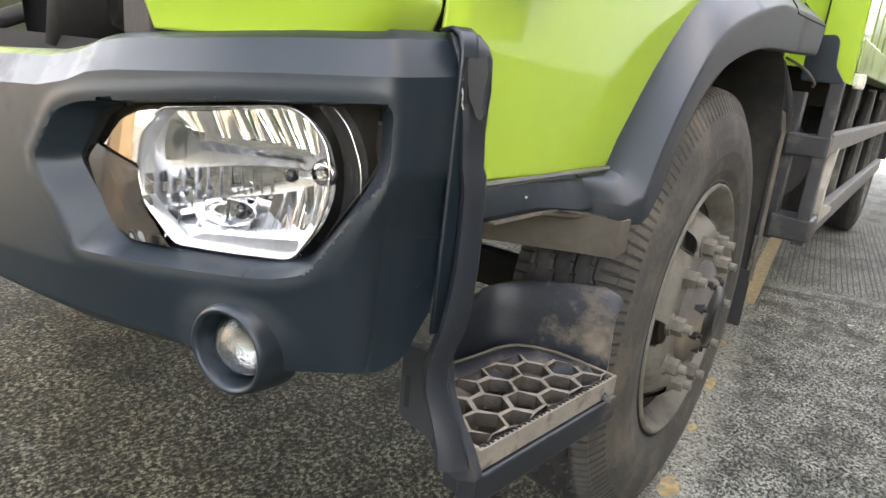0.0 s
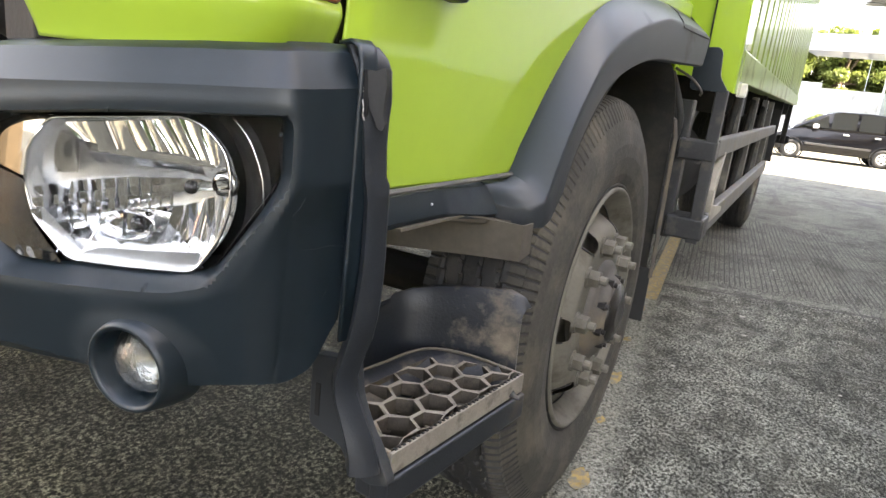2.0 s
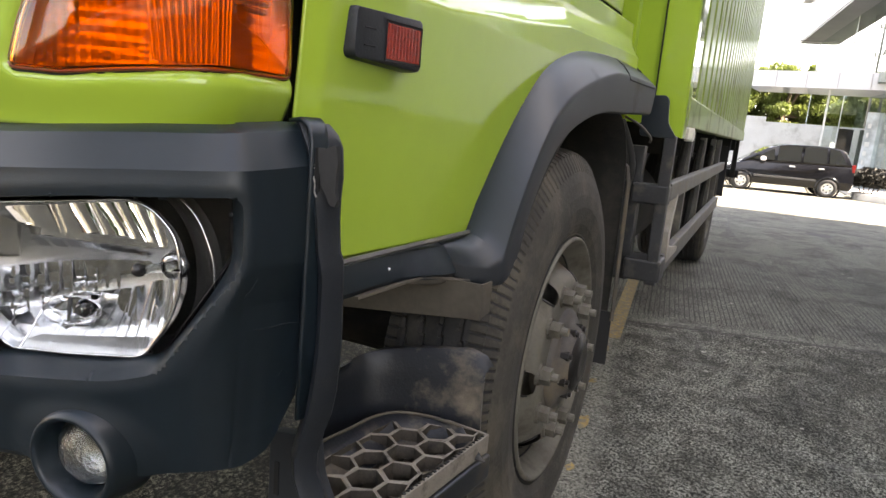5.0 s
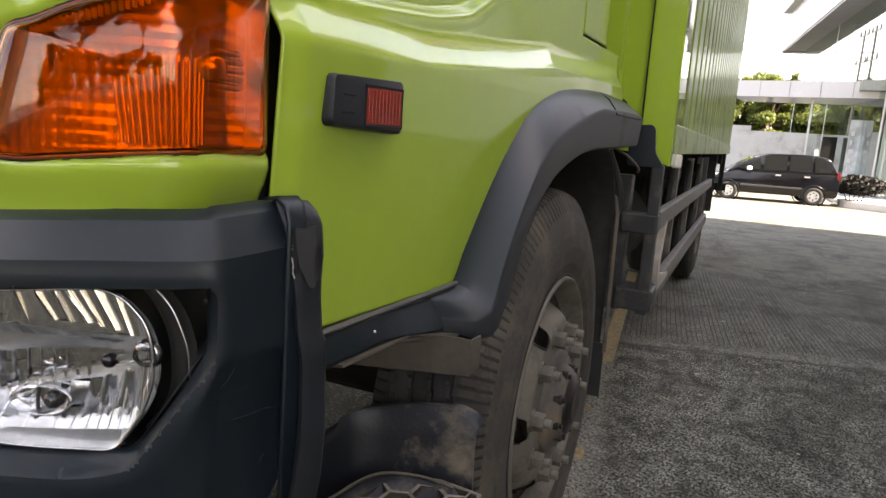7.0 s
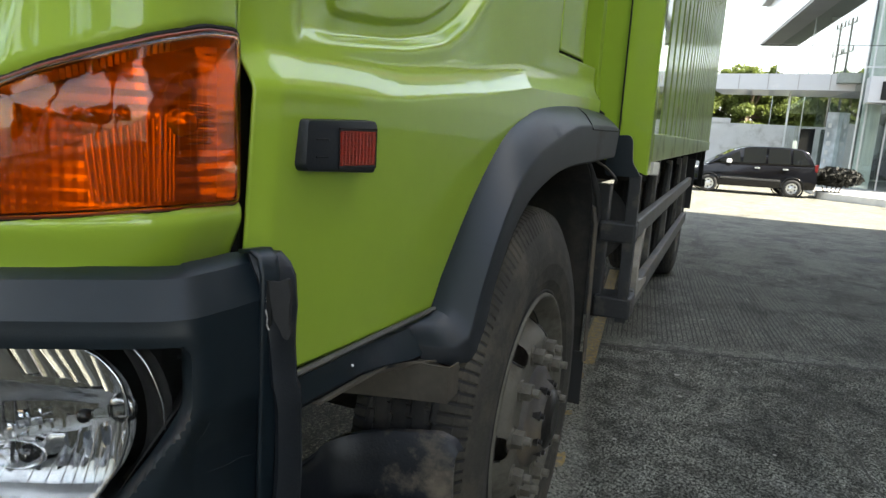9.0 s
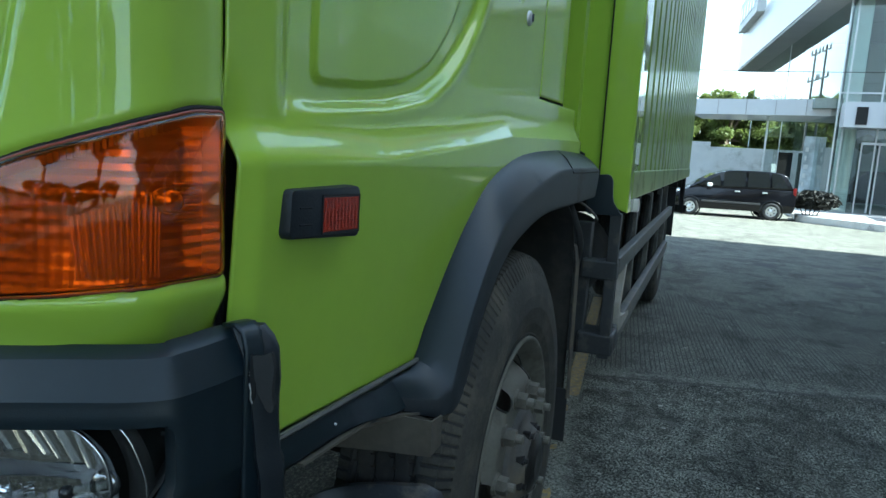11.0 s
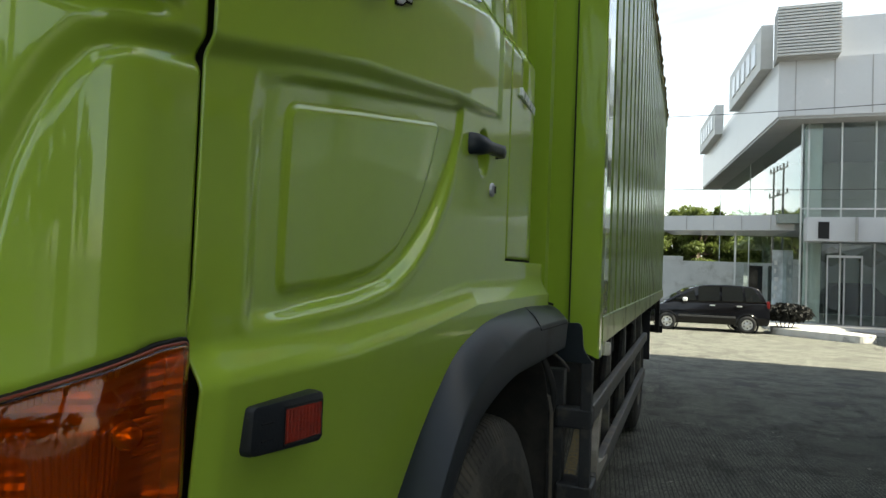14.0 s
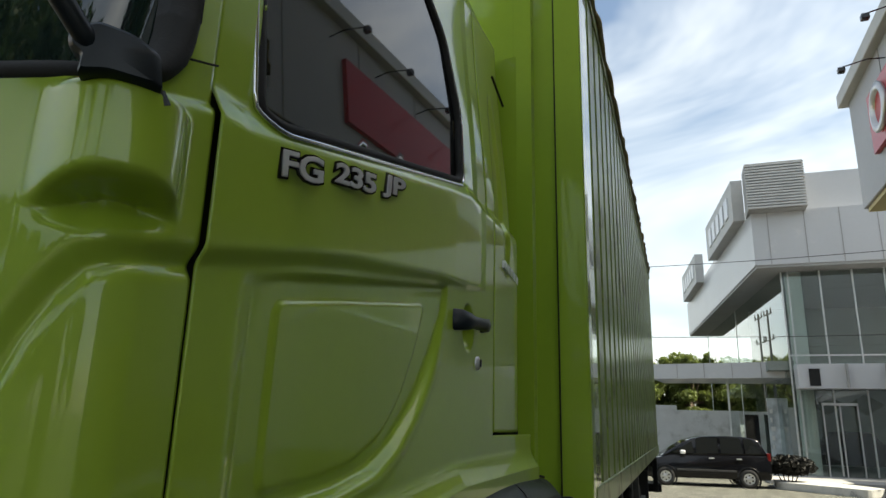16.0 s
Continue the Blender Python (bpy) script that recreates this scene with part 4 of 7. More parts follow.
def side_push(U, V):
    h = np.zeros_like(U)
    # hollow: crisp overhang on top, softer ramp round the rest, its field leaning in towards the bottom
    d, _, _ = sdist(U, V, HOLLOW)
    w = 0.014 + 0.014 * step01(-0.62, -0.72, U)
    h -= (0.010 + 0.017 * clip01((1.66 - V) / 0.36)) * (0.35 + 0.65 * step01(-0.73, -0.52, U)) * step01(0.2, -1.0, d / w)
    h += 0.0016 * np.exp(-(((d - 0.012) / 0.010) ** 2)) * step01(1.62, 1.52, V)
    d, _, _ = sdist(U, V, INNER)
    h += 0.0060 * step01(0.003, -0.0045, d)
    # shoulder below the hollow, rising to the rear; under it the door leans in to the sill
    top = np.interp(U, [-0.8, -0.5, -0.19, 0.06, 0.6], [1.257, 1.270, 1.299, 1.330, 1.342])
    k, fold = clip01((top + 0.004 - V) / 0.058), step01(-0.74, -0.45, U)
    h += 0.027 * (fold * k ** 1.7 + (1 - fold) * k * k * (3 - 2 * k))
    h -= 0.027 * clip01((1.21 - V) / 0.36)
    # broad overhang above the hollow, tumblehome under the window
    over = np.interp(U, [-0.8, -0.35, 0.10, 0.22], [0.032, 0.034, 0.022, 0.010])
    h += np.interp(U, [-0.8, 0.0, 0.20, 0.26], [0.013, 0.013, 0.007, 0.0]) * step01(-1.0, 0.0, (V - np.interp(U, *CREASE)) / over)
    belt = np.interp(U, [-0.75, 0.12], [1.822, 2.020])
    h -= 0.022 * np.clip((V - belt + 0.034) / 0.042, 0, 1) + 0.06 * step01(1.9, 2.8, V)
    # hollow behind the door handle
    h -= 0.024 * step01(1.0, 0.62, np.hypot((U - 0.128) / 0.042, (V - 1.646) / 0.062))
    return h


def side_place(u, v, h):
    # the front edge stands nearer the corner panel above the lamp than below it
    return side_x(u) + h - 0.012 * step01(-0.770, -0.806, u) * step01(1.34, 1.22, v), u - 0.0075 * step01(-0.70, -0.80, u) * (0.6 + 0.4 * step01(1.20, 1.32, v)), v


bm = sheet(np.concatenate([np.linspace(-0.804, 0.328, 254), np.linspace(0.328, 0.715, 46)[1:]]), np.concatenate([np.linspace(0.83, 1.385, 106), np.linspace(1.385, 1.80, 96)[1:], np.linspace(1.80, 2.70, 120)[1:]]), side_place, None, [WINDOW], side_push, side_rows, [], lambda u, v: (u > 0.328) & (v > 1.385))
door = part("door", bm, GREEN, truck, "lime green cab door with a pressed hollow", True)
thick(door, 0.004)
part("door", door.data, None, truck, "", False, mirror()).modifiers.new("thickness", "SOLIDIFY").thickness = 0.004


def rear_push(U, V):
    h = side_push(U, V)
    h -= 0.05 * step01(0.54, 0.66, U) ** 2
    d = np.hypot((U - 0.46) / 0.035, (V - 2.15) / 0.33)
    return h - 0.008 * step01(1.0, 0.8, d)


bm = sheet(np.linspace(0.335, 0.635, 32), np.linspace(1.392, 2.70, 132), side_place, None, [], rear_push)
rear = part("rear_corner_panel", bm, GREEN, truck, "lime green rear corner panel with a pressed vent hollow", True)
thick(rear, 0.004)
part("rear_corner_panel", rear.data, None, truck, "", False, mirror()).modifiers.new("thickness", "SOLIDIFY").thickness = 0.004
bm = bmesh.new()
for y0, y1, z0, z1 in ((0.31, 0.352, 1.36, 2.7), (0.31, 0.62, 1.36, 1.41)):
    loft(bm, [[(side_x(y) - 0.014 + float(side_push(np.array([y]), np.array([z]))[0]), y, z) for y in (y0, y1)] for z in np.linspace(z0, z1, 14)])
part("panel_gap", bm, SHADOW_GAP, truck)
bm = bmesh.new()
loft(bm, [[(side_x(0.715) + 0.004, 0.716, z), (side_x(0.6) - 0.06, 0.725, z + 0.01), (-1.2, 0.73, z), (-2.36, 0.715, z)] for z in (1.05, 1.25)])
loft(bm, [[(side_x(0.62) - 0.02, 0.636, z), (side_x(0.6) - 0.10, 0.65, z), (-1.2, 0.66, z), (-2.34, 0.636, z)] for z in (1.25, 1.5, 2.2, 2.7)])
part("cab_back", bm, GREEN, truck, "", True)
bm = nbox(-2.28, -0.12, -0.62, 0.64, 2.70, 2.78, bevel=0.03)
part("cab_roof", bm, GREEN, truck)
for k in range(5):
    bm = prism(bmesh.new(), [(0.405 + 0.036 * k, 1.862 - 0.004 * k), (0.430 + 0.036 * k, 1.858 - 0.004 * k), (0.436 + 0.036 * k, 1.882 - 0.004 * k), (0.411 + 0.036 * k, 1.886 - 0.004 * k)], side_x(0.45) - 0.010, side_x(0.5) + 0.004, "x")
    part("badge_bar", bm, BADGE, rear, "small silver badge stroke")
for y0, z0, y1, z1 in ((0.36, 2.47, 0.47, 2.42), (0.37, 1.98, 0.45, 1.95)):
    bm = tube(bmesh.new(), [(side_x(y0) - 0.02, y0, z0), (side_x(y1) - 0.018, y1, z1)], 0.004, 6)
    part("vent_slot", bm, SHADOW_GAP, rear)


def on_side(y, z, out=0.0):
    u, v = np.array([y]), np.array([z])
    return Vector((side_x(y) + float(side_push(u, v)[0]) + out, y, z))


# window: glass, rubber and bright frame
bm = sheet(np.arange(-0.75, 0.115, 0.02), np.arange(1.83, 2.61, 0.02), side_place, WINDOW, [], lambda U, V: -0.012 - 0.060 * (V - 1.83))
part("window_glass", bm, TINTED, door, "dark tinted glass that mirrors the building", True)
ring = [on_side(*p, -0.002) for p in WINDOW]
part("window_rubber", tube(bmesh.new(), ring + ring[:1], 0.011, 8), RUBBER, door, "black rubber seal", True)
ring = [on_side(p[0], p[1], 0.004) for p in rounded([(-0.762, 2.61), (-0.734, 1.834), (-0.684, 1.814), (0.078, 2.004), (0.104, 2.026), (0.113, 2.225), (0.03, 2.41), (-0.1, 2.50), (-0.5, 2.615)], 0.03, 5)]
part("window_trim", tube(bmesh.new(), ring + ring[:1], 0.0045, 6), TRIM_CHROME, door, "thin bright metal trim", True)

# model lettering
for text, y0, z0, size, slope in (("FG", -0.694, 1.747, 0.058, 20.0), ("235", -0.552, 1.789, 0.050, 15.0), ("JP", -0.376, 1.832, 0.050, 15.0)):
    for grow, out, material, nm in ((0.0032, -0.001, BLACK_GLOSS, "letter_outline"), (0.0, 0.0016, BADGE, "letters")):
        cu = bpy.data.curves.new(nm, "FONT")
        cu.body, cu.size, cu.extrude, cu.offset, cu.shear, cu.resolution_u = text, size, 0.0016, grow + 0.0012, 0.16, 3
        cu.space_character = 0.98
        tob = bpy.data.objects.new(nm, cu)
        scene.collection.objects.link(tob)
        bpy.context.view_layer.update()
        me = bpy.data.meshes.new_from_object(tob.evaluated_get(bpy.context.evaluated_depsgraph_get()))
        bpy.data.objects.remove(tob)
        me.name = nm
        me.materials.clear()
        me.materials.append(material)
        wide = {"FG": 1.16, "235": 1.40, "JP": 1.50}[text]
        at = on_side(y0 + 0.05, z0 + 0.02, 0.003 + out)
        lean = Matrix(((0, 0.06, 1, 0), (1, 0, 0, 0), (0, 1, 0, 0), (0, 0, 0, 1)))
        m = Matrix.Translation((at.x - 0.052 * 0.05, y0, z0)) @ pose(0, 0, 0, 0, 0, -3) @ Matrix(((1, 0, 0, 0), (0, 1, 0, 0), (0, math.tan(radians(slope)), 1, 0), (0, 0, 0, 1))) @ lean @ Matrix.Diagonal((wide, 1, 1, 1))
        part(nm, me, None, door, "raised silver letters with a dark outline" if nm == "letters" else "", False, m)

# handle and lock
bm = bmesh.new()
loft(bm, [[(side_x(y) + o + dx, y, z + dz) for dx, dz in ((-0.008, -w), (0.008, -w * 0.9), (0.013, 0), (0.008, w * 0.9), (-0.008, w))] for y, z, o, w in ((0.020, 1.652, -0.014, 0.025), (0.034, 1.652, 0.012, 0.026), (0.07, 1.652, 0.022, 0.022), (0.09, 1.653, 0.024, 0.015), (0.165, 1.657, 0.028, 0.015), (0.188, 1.658, 0.027, 0.018), (0.194, 1.658, 0.016, 0.017))], True)
bmesh.ops.contextual_create(bm, geom=[e for e in bm.edges if e.is_boundary])
bmesh.ops.recalc_face_normals(bm, faces=bm.faces)
part("door_handle", bm, BLACK_PLASTIC, door, "black plastic pull handle in a round hollow", True)
bm = lathe(bmesh.new(), [(0.0005, 0.008), (0.010, 0.008), (0.013, 0.005), (0.017, 0.004), (0.018, -0.004)], 24, Matrix.Translation(on_side(0.196, 1.563)))
part("door_lock", bm, BADGE, door, "round metal lock", True)
bm = nbox(0.0, 0.012, -0.003, 0.003, -0.009, 0.009, m=Matrix.Translation(on_side(0.196, 1.563)))
part("key_slot", bm, BLACK_GLOSS, door)

# side marker lamp
bm = bmesh.new()
mk = rounded([(-0.744, 1.178), (-0.612, 1.181), (-0.607, 1.176), (-0.607, 1.117), (-0.612, 1.111), (-0.742, 1.117), (-0.747, 1.124)], 0.007, 4)
c = np.mean(mk, axis=0)
loft(bm, [[(side_x(y) + 0.022 + o * (1.0 - 0.45 * clip01((-0.607 - y) / 0.14)), c[0] + (y - c[0]) * s, c[1] + (z - c[1]) * s) for y, z in mk] for o, s in ((-0.01, 1.0), (0.014, 1.0), (0.024, 0.965), (0.026, 0.90))], True)
bmesh.ops.contextual_create(bm, geom=[e for e in bm.edges if e.is_boundary and all(v.co.x > side_x(v.co.y) + 0.0357 for v in e.verts)])
bmesh.ops.recalc_face_normals(bm, faces=bm.faces)
marker = soft(part("side_marker", bm, STRIP_PLASTIC, truck, "black side marker lamp with a red reflector"), 40)
def marker_face(y, z, out):
    return (side_x(y) + 0.048 - 0.0117 * float(clip01((-0.614 - y) / 0.126)) + out, y, z)


ys = np.linspace(-0.686, -0.6155, 8)
bm = loft(bmesh.new(), [[marker_face(y, z, o) for y in ys] for z, o in ((1.1215, -0.002), (1.1225, 0.0005), (1.1665, 0.0005), (1.1675, -0.002))])
bmesh.ops.recalc_face_normals(bm, faces=bm.faces)
part("marker_lens", bm, RED_LENS, marker, "ribbed red plastic reflector")
for k in range(10):
    y = -0.682 + 0.0069 * k
    part("lens_rib", tube(bmesh.new(), [marker_face(y, 1.124, 0.0008), marker_face(y, 1.165, 0.0008)], 0.0008, 5), RED_LENS, marker)
for k in range(6):
    z = 1.1285 + 0.0066 * k
    part("lens_rib", tube(bmesh.new(), [marker_face(-0.684, z, 0.0006), marker_face(-0.617, z, 0.0006)], 0.0008, 5), RED_LENS, marker)
frame_line = [marker_face(y, z, 0.0006) for y, z in ((-0.688, 1.1695), (-0.6135, 1.1695), (-0.6135, 1.1195), (-0.688, 1.1195), (-0.688, 1.1695))]
part("lens_border", tube(bmesh.new(), frame_line, 0.0009, 5), SHADOW_GAP, marker)
for z in (1.155, 1.134):
    part("moulded_mark", tube(bmesh.new(), [marker_face(y, z, 0.0) for y in (-0.708, -0.718, -0.728)], 0.0009, 5), SHADOW_GAP, marker)

# strip under the door, and the dusty plate below it
bm = bmesh.new()
rows = []
for y in np.linspace(-0.83, -0.415, 26):
    k = 0.36 * float(step01(-0.58, -0.415, y))
    zt, zb = 0.850 - 0.016 * k, 0.798 - 0.036 * k
    rows.append([(side_x(y) + o, y, z) for o, z in ((-0.05, zt + 0.002), (0.0, zt), (0.008 + 0.006 * k, zt - 0.005), (0.012 + 0.038 * k, (zt + zb) / 2), (0.012 + 0.058 * k, zb + 0.009), (0.006 + 0.056 * k, zb), (-0.05, zb - 0.002))])
loft(bm, rows)
bm.faces.new([v for v in bm.verts[:]][-7:])
strip = soft(part("door_sill_strip", bm, BLACK_PLASTIC, truck, "dusty black plastic sill strip"), 22)
bm = bmesh.new()
rows = []
for y in np.linspace(-0.62, -0.30, 20):
    k1, k2 = 0.36 * float(step01(-0.58, -0.415, y)), float(step01(-0.43, -0.365, y))
    zb = 0.798 - 0.036 * k1 - 0.024 * k2
    o = side_x(y) + 0.005 + 0.056 * k1 + 0.048 * k2
    w = 0.011 * float(step01(-0.62, -0.45, y))
    rows.append([(o, y, zb + 0.003), (o + 0.001, y, zb - w * 0.6), (o - 0.008, y, zb - w), (side_x(y) - 0.05, y, zb - w)])
loft(bm, rows)
part("sill_lip", bm, BRACKET, strip, "brown mud along the sill's lower lip")
bm = bmesh.new()
tube(bm, [(side_x(y) + 0.010, y, 0.853) for y in np.linspace(-0.80, -0.32, 6)], 0.0045, 6)
part("sill_edge", bm, GUARD_STEEL, strip)
bm = lathe(bmesh.new(), [(0.0005, 0.002), (0.002, 0.0015), (0.0024, -0.002)], 10, Matrix.Translation((side_x(-0.597) + 0.012, -0.597, 0.826)))
part("sill_clip", bm, SKIN_WHITE, strip)
bm = bmesh.new()
loft(bm, [[(0.030, -0.395, 0.785), (0.026, -0.430, 0.785), (-0.06, -0.436, 0.785), (-0.20, -0.450, 0.785), (-0.34, -0.46, 0.785)], [(0.030, -0.395, 0.730), (0.026, -0.430, 0.722), (-0.06, -0.436, 0.715), (-0.20, -0.450, 0.703), (-0.34, -0.46, 0.69)]])
loft(bm, [[(-0.06, -0.68, 0.80), (-0.05, -0.50, 0.80), (0.0, -0.36, 0.775)], [(-0.20, -0.68, 0.785), (-0.20, -0.50, 0.785), (-0.10, -0.40, 0.775)]])
thick(part("splash_plate", bm, BRACKET, truck, "brown dusty sheet plate"), 0.004)

# wheel-arch flare
TOUCH = [(-0.430, 0.846), (-0.375, 0.846), (-0.338, 0.850), (-0.296, 0.912), (-0.221, 1.022), (-0.145, 1.110), (-0.064, 1.180), (0.05, 1.224), (0.18, 1.246), (0.45, 1.260), (0.71, 1.256), (0.80, 1.248)]
RIDGE = [(-0.430, 0.815), (-0.372, 0.802), (-0.340, 0.820), (-0.298, 0.892), (-0.230, 0.986), (-0.138, 1.077), (-0.008, 1.140), (0.225, 1.194), (0.36, 1.206), (0.66, 1.210), (0.745, 1.205)]
RIM = [(-0.425, 0.790), (-0.365, 0.766), (-0.296, 0.780), (-0.270, 0.815), (-0.242, 0.882), (-0.175, 0.966), (-0.090, 1.030), (0.036, 1.072), (0.188, 1.098), (0.42, 1.107), (0.700, 1.117)]
t_, r_, i_ = (spline(c, 44) for c in (TOUCH, RIDGE, RIM))
rows = []
for k in range(44):
    (ty, tz), (ry, rz), (iy, iz) = t_[k], r_[k], i_[k]
    grow = float(np.interp(ty, [-0.430, -0.345], [0.22, 1.0]))
    s = lambda y, o: side_x(y) + (o * grow if o > 0 else o)
    e = lambda a, b, k: (a[0] + (b[0] - a[0]) * k, a[1] + (b[1] - a[1]) * k)
    face = [(s(p[0], o), *p) for p, o in ((e((ty, tz), (ry, rz), k), o) for k, o in ((0.0, 0.004), (0.03, 0.018), (0.12, 0.030), (0.32, 0.046), (0.56, 0.061), (0.80, 0.074), (0.94, 0.081)))]
    rim_face = [(s(p[0], o), *p) for p, o in ((e((ry, rz), (iy, iz), k), o) for k, o in ((0.0, 0.0845), (0.05, 0.0865), (0.15, 0.0875), (0.5, 0.0885), (0.88, 0.089), (0.96, 0.0875), (1.0, 0.083)))]
    rows.append(face + rim_face + [(s(iy, 0.070), iy + 0.005, iz - 0.001), (s(iy, -0.02), iy + 0.006, iz + 0.006), (s(iy, -0.12), iy + 0.006, iz + 0.008)])
bm = loft(bmesh.new(), rows)
allv = bm.verts[:]
bm.faces.new(allv[:17])
bm.faces.new(allv[-17:])
bmesh.ops.recalc_face_normals(bm, faces=bm.faces)
bm.faces.ensure_lookup_table()
for k, f in enumerate(bm.faces):
    f.material_index = 1 if k < 43 * 16 and 7 <= k % 16 <= 13 else 0
flare = soft(part("wheel_arch_flare", bm, BLACK_PLASTIC, truck, "matt black plastic wheel-arch flare"), 30)
flare.data.materials.append(FLARE_RIM)
part("wheel_arch_flare", flare.data, None, truck, "", False, mirror())
bm = bmesh.new()
tube(bm, [(side_x(0.42) + o, y, z) for o, y, z in ((0.022, 0.445, 1.258), (0.060, 0.42, 1.235), (0.082, 0.40, 1.210))] + [(side_x(y) + 0.0885, y, z) for y, z in ((0.40, 1.196), (0.55, 1.196), (0.72, 1.198))], 0.0016, 5)
part("flare_seam", bm, SHADOW_GAP, flare)
# black tube paints the shadow line where the flare meets the body
part("flare_gap", tube(bmesh.new(), [(side_x(y) + 0.020, y, z + 0.003) for y, z in t_[20:]], 0.0042, 6), SHADOW_GAP, flare, "black line for the shaded gap between flare and bodywork", True)
# liner inside the arch
bm = bmesh.new()
a = spline([(-0.33, 0.74), (-0.22, 0.90), (-0.07, 1.02), (0.12, 1.095), (0.35, 1.12), (0.56, 1.10), (0.68, 1.02), (0.73, 0.90), (0.745, 0.60), (0.74, 0.44)], 40)
loft(bm, [[(x, y + (0.01 if x < -0.3 else 0.0), z + (0.02 if x < -0.3 else 0.0)) for y, z in a] for x in (0.028, -0.06, -0.36)])
thick(part("arch_liner", bm, CHASSIS, truck, "black inner wheel-arch liner", True), 0.006)


# ---- wheels ----
def tyre_mesh(R=0.505, half=0.132, lugs=150):
    """One skin: rounded walls, small shoulder notches, zigzag grooves round the tread."""
    ws = [(0.280, 0.70), (0.288, 0.80), (0.30, 0.86), (0.33, 0.95), (0.37, 1.0), (0.40, 0.99), (0.43, 0.945), (0.452, 0.885), (0.4525, 0.884), (0.470, 0.82), (0.486, 0.745)]
    tread = np.linspace(-1, 1, 37)
    prof = [(r, -w, 0) for r, w in ws] + [(R - 0.010 * abs(t) ** 5 - 0.004 * t * t, t * 0.74, 1) for t in tread] + [(r, w, 0) for r, w in ws[::-1]]
    n = lugs * 8
    bm = bmesh.new()
    rows = []
    for k in range(n):
        a = 2 * math.pi * k / n
        ph = (k % 8) / 8.0
        ph2 = (k % 32) / 32.0
        zig = 0.055 * (abs(ph2 - 0.5) * 4 - 1)
        row = []
        for r, w, on in prof:
            if on:
                t = w / 0.74
                deep = any(abs(t - c - zig) < 0.034 for c in (-0.58, -0.2, 0.2, 0.58)) or (abs(t) > 0.72 and ph < 0.2)
                r = r - ((0.0045 if abs(t) > 0.72 else 0.007) if deep else 0.0)
            elif r > 0.4522 and ph < 0.2:
                w = w * 0.982
            row.append(Vector((w * half, r * math.cos(a), r * math.sin(a))))
        rows.append(row)
    rows.append(rows[0])
    loft(bm, rows)
    bmesh.ops.remove_doubles(bm, verts=bm.verts, dist=1e-5)
    bmesh.ops.recalc_face_normals(bm, faces=bm.faces)
    for f in bm.faces:
        c = f.calc_center_median()
        rr = math.hypot(c.y, c.z)
        # shoulder slots borrow the dark tread colour to paint the shade in them
        slot = rr > 0.4526 and abs(c.x) > 0.50 * half and (math.atan2(c.z, c.y) / (2 * math.pi) * n) % 8 < 2.0
        f.material_index = 1 if slot or (abs(c.x) < 0.55 * half and rr > R - 0.0068) else 0
    me = finish("tyre", bm, TYRE)
    me.materials.append(TREAD)
    return me


def rim_mesh():
    bm = bmesh.new()
    lathe(bm, [(0.262, -0.10), (0.262, 0.070), (0.272, 0.084), (0.290, 0.100), (0.2985, 0.112), (0.2975, 0.121), (0.291, 0.1235), (0.286, 0.120), (0.279, 0.104), (0.262, 0.078), (0.254, 0.05), (0.248, 0.02)], 64)
    return finish("rim", bm, WHEEL_DUST, True)


def disc_mesh(out=True):
    """Steel dish with round hand-holes."""
    bm = bmesh.new()
    holes = 6
    def face(U, V, h):
        r = np.hypot(U, V)
        x = 0.040 + 0.084 * np.sin(np.clip((0.247 - r) / 0.062, 0, 1) * math.pi / 2)
        return (x if out else -x + 0.10), U, V
    outl = [(0.249 * math.cos(a), 0.249 * math.sin(a)) for a in np.linspace(0, 2 * math.pi, 60, endpoint=False)]
    hs = []
    for k in range(holes):
        a = 2 * math.pi * (k + 0.35) / holes
        hs.append([(0.212 * math.cos(a) + 0.026 * math.cos(b), 0.212 * math.sin(a) + 0.030 * math.sin(b)) for b in np.linspace(0, 2 * math.pi, 20, endpoint=False)])
    bm = sheet(np.arange(-0.255, 0.256, 0.011), np.arange(-0.255, 0.256, 0.011), face, outl, hs)
    return finish("wheel_disc", bm, WHEEL_DUST, True)


def hub_mesh():
    bm = lathe(bmesh.new(), [(0.124, 0.10), (0.122, 0.132), (0.112, 0.140), (0.090, 0.142), (0.084, 0.156), (0.076, 0.164), (0.050, 0.167), (0.0005, 0.168)], 40)
    return finish("hub", bm, DIRTY_STEEL, True)


def nut_mesh():
    bm = bmesh.new()
    rod(bm, (0.124, 0, 0), (0.152, 0, 0), 0.021, 0.020, 6)
    rod(bm, (0.140, 0, 0), (0.168, 0, 0), 0.0105, 0.010, 10)
    rod(bm, (0.120, 0, 0), (0.129, 0, 0), 0.026, 0.024, 14)
    return finish("wheel_nut", bm, WHEEL_DUST)


def small_nut_mesh():
    bm = bmesh.new()
    rod(bm, (0.140, 0, 0), (0.158, 0, 0), 0.011, 0.011, 6)
    rod(bm, (0.154, 0, 0), (0.166, 0, 0), 0.006, 0.006, 8)
    return finish("hub_bolt", bm, OILY)


TYRE_ME, RIM_ME, DISC_ME, DISC_IN_ME, HUB_ME, NUT_ME, BOLT_ME = tyre_mesh(), rim_mesh(), disc_mesh(), disc_mesh(False), hub_mesh(), nut_mesh(), small_nut_mesh()


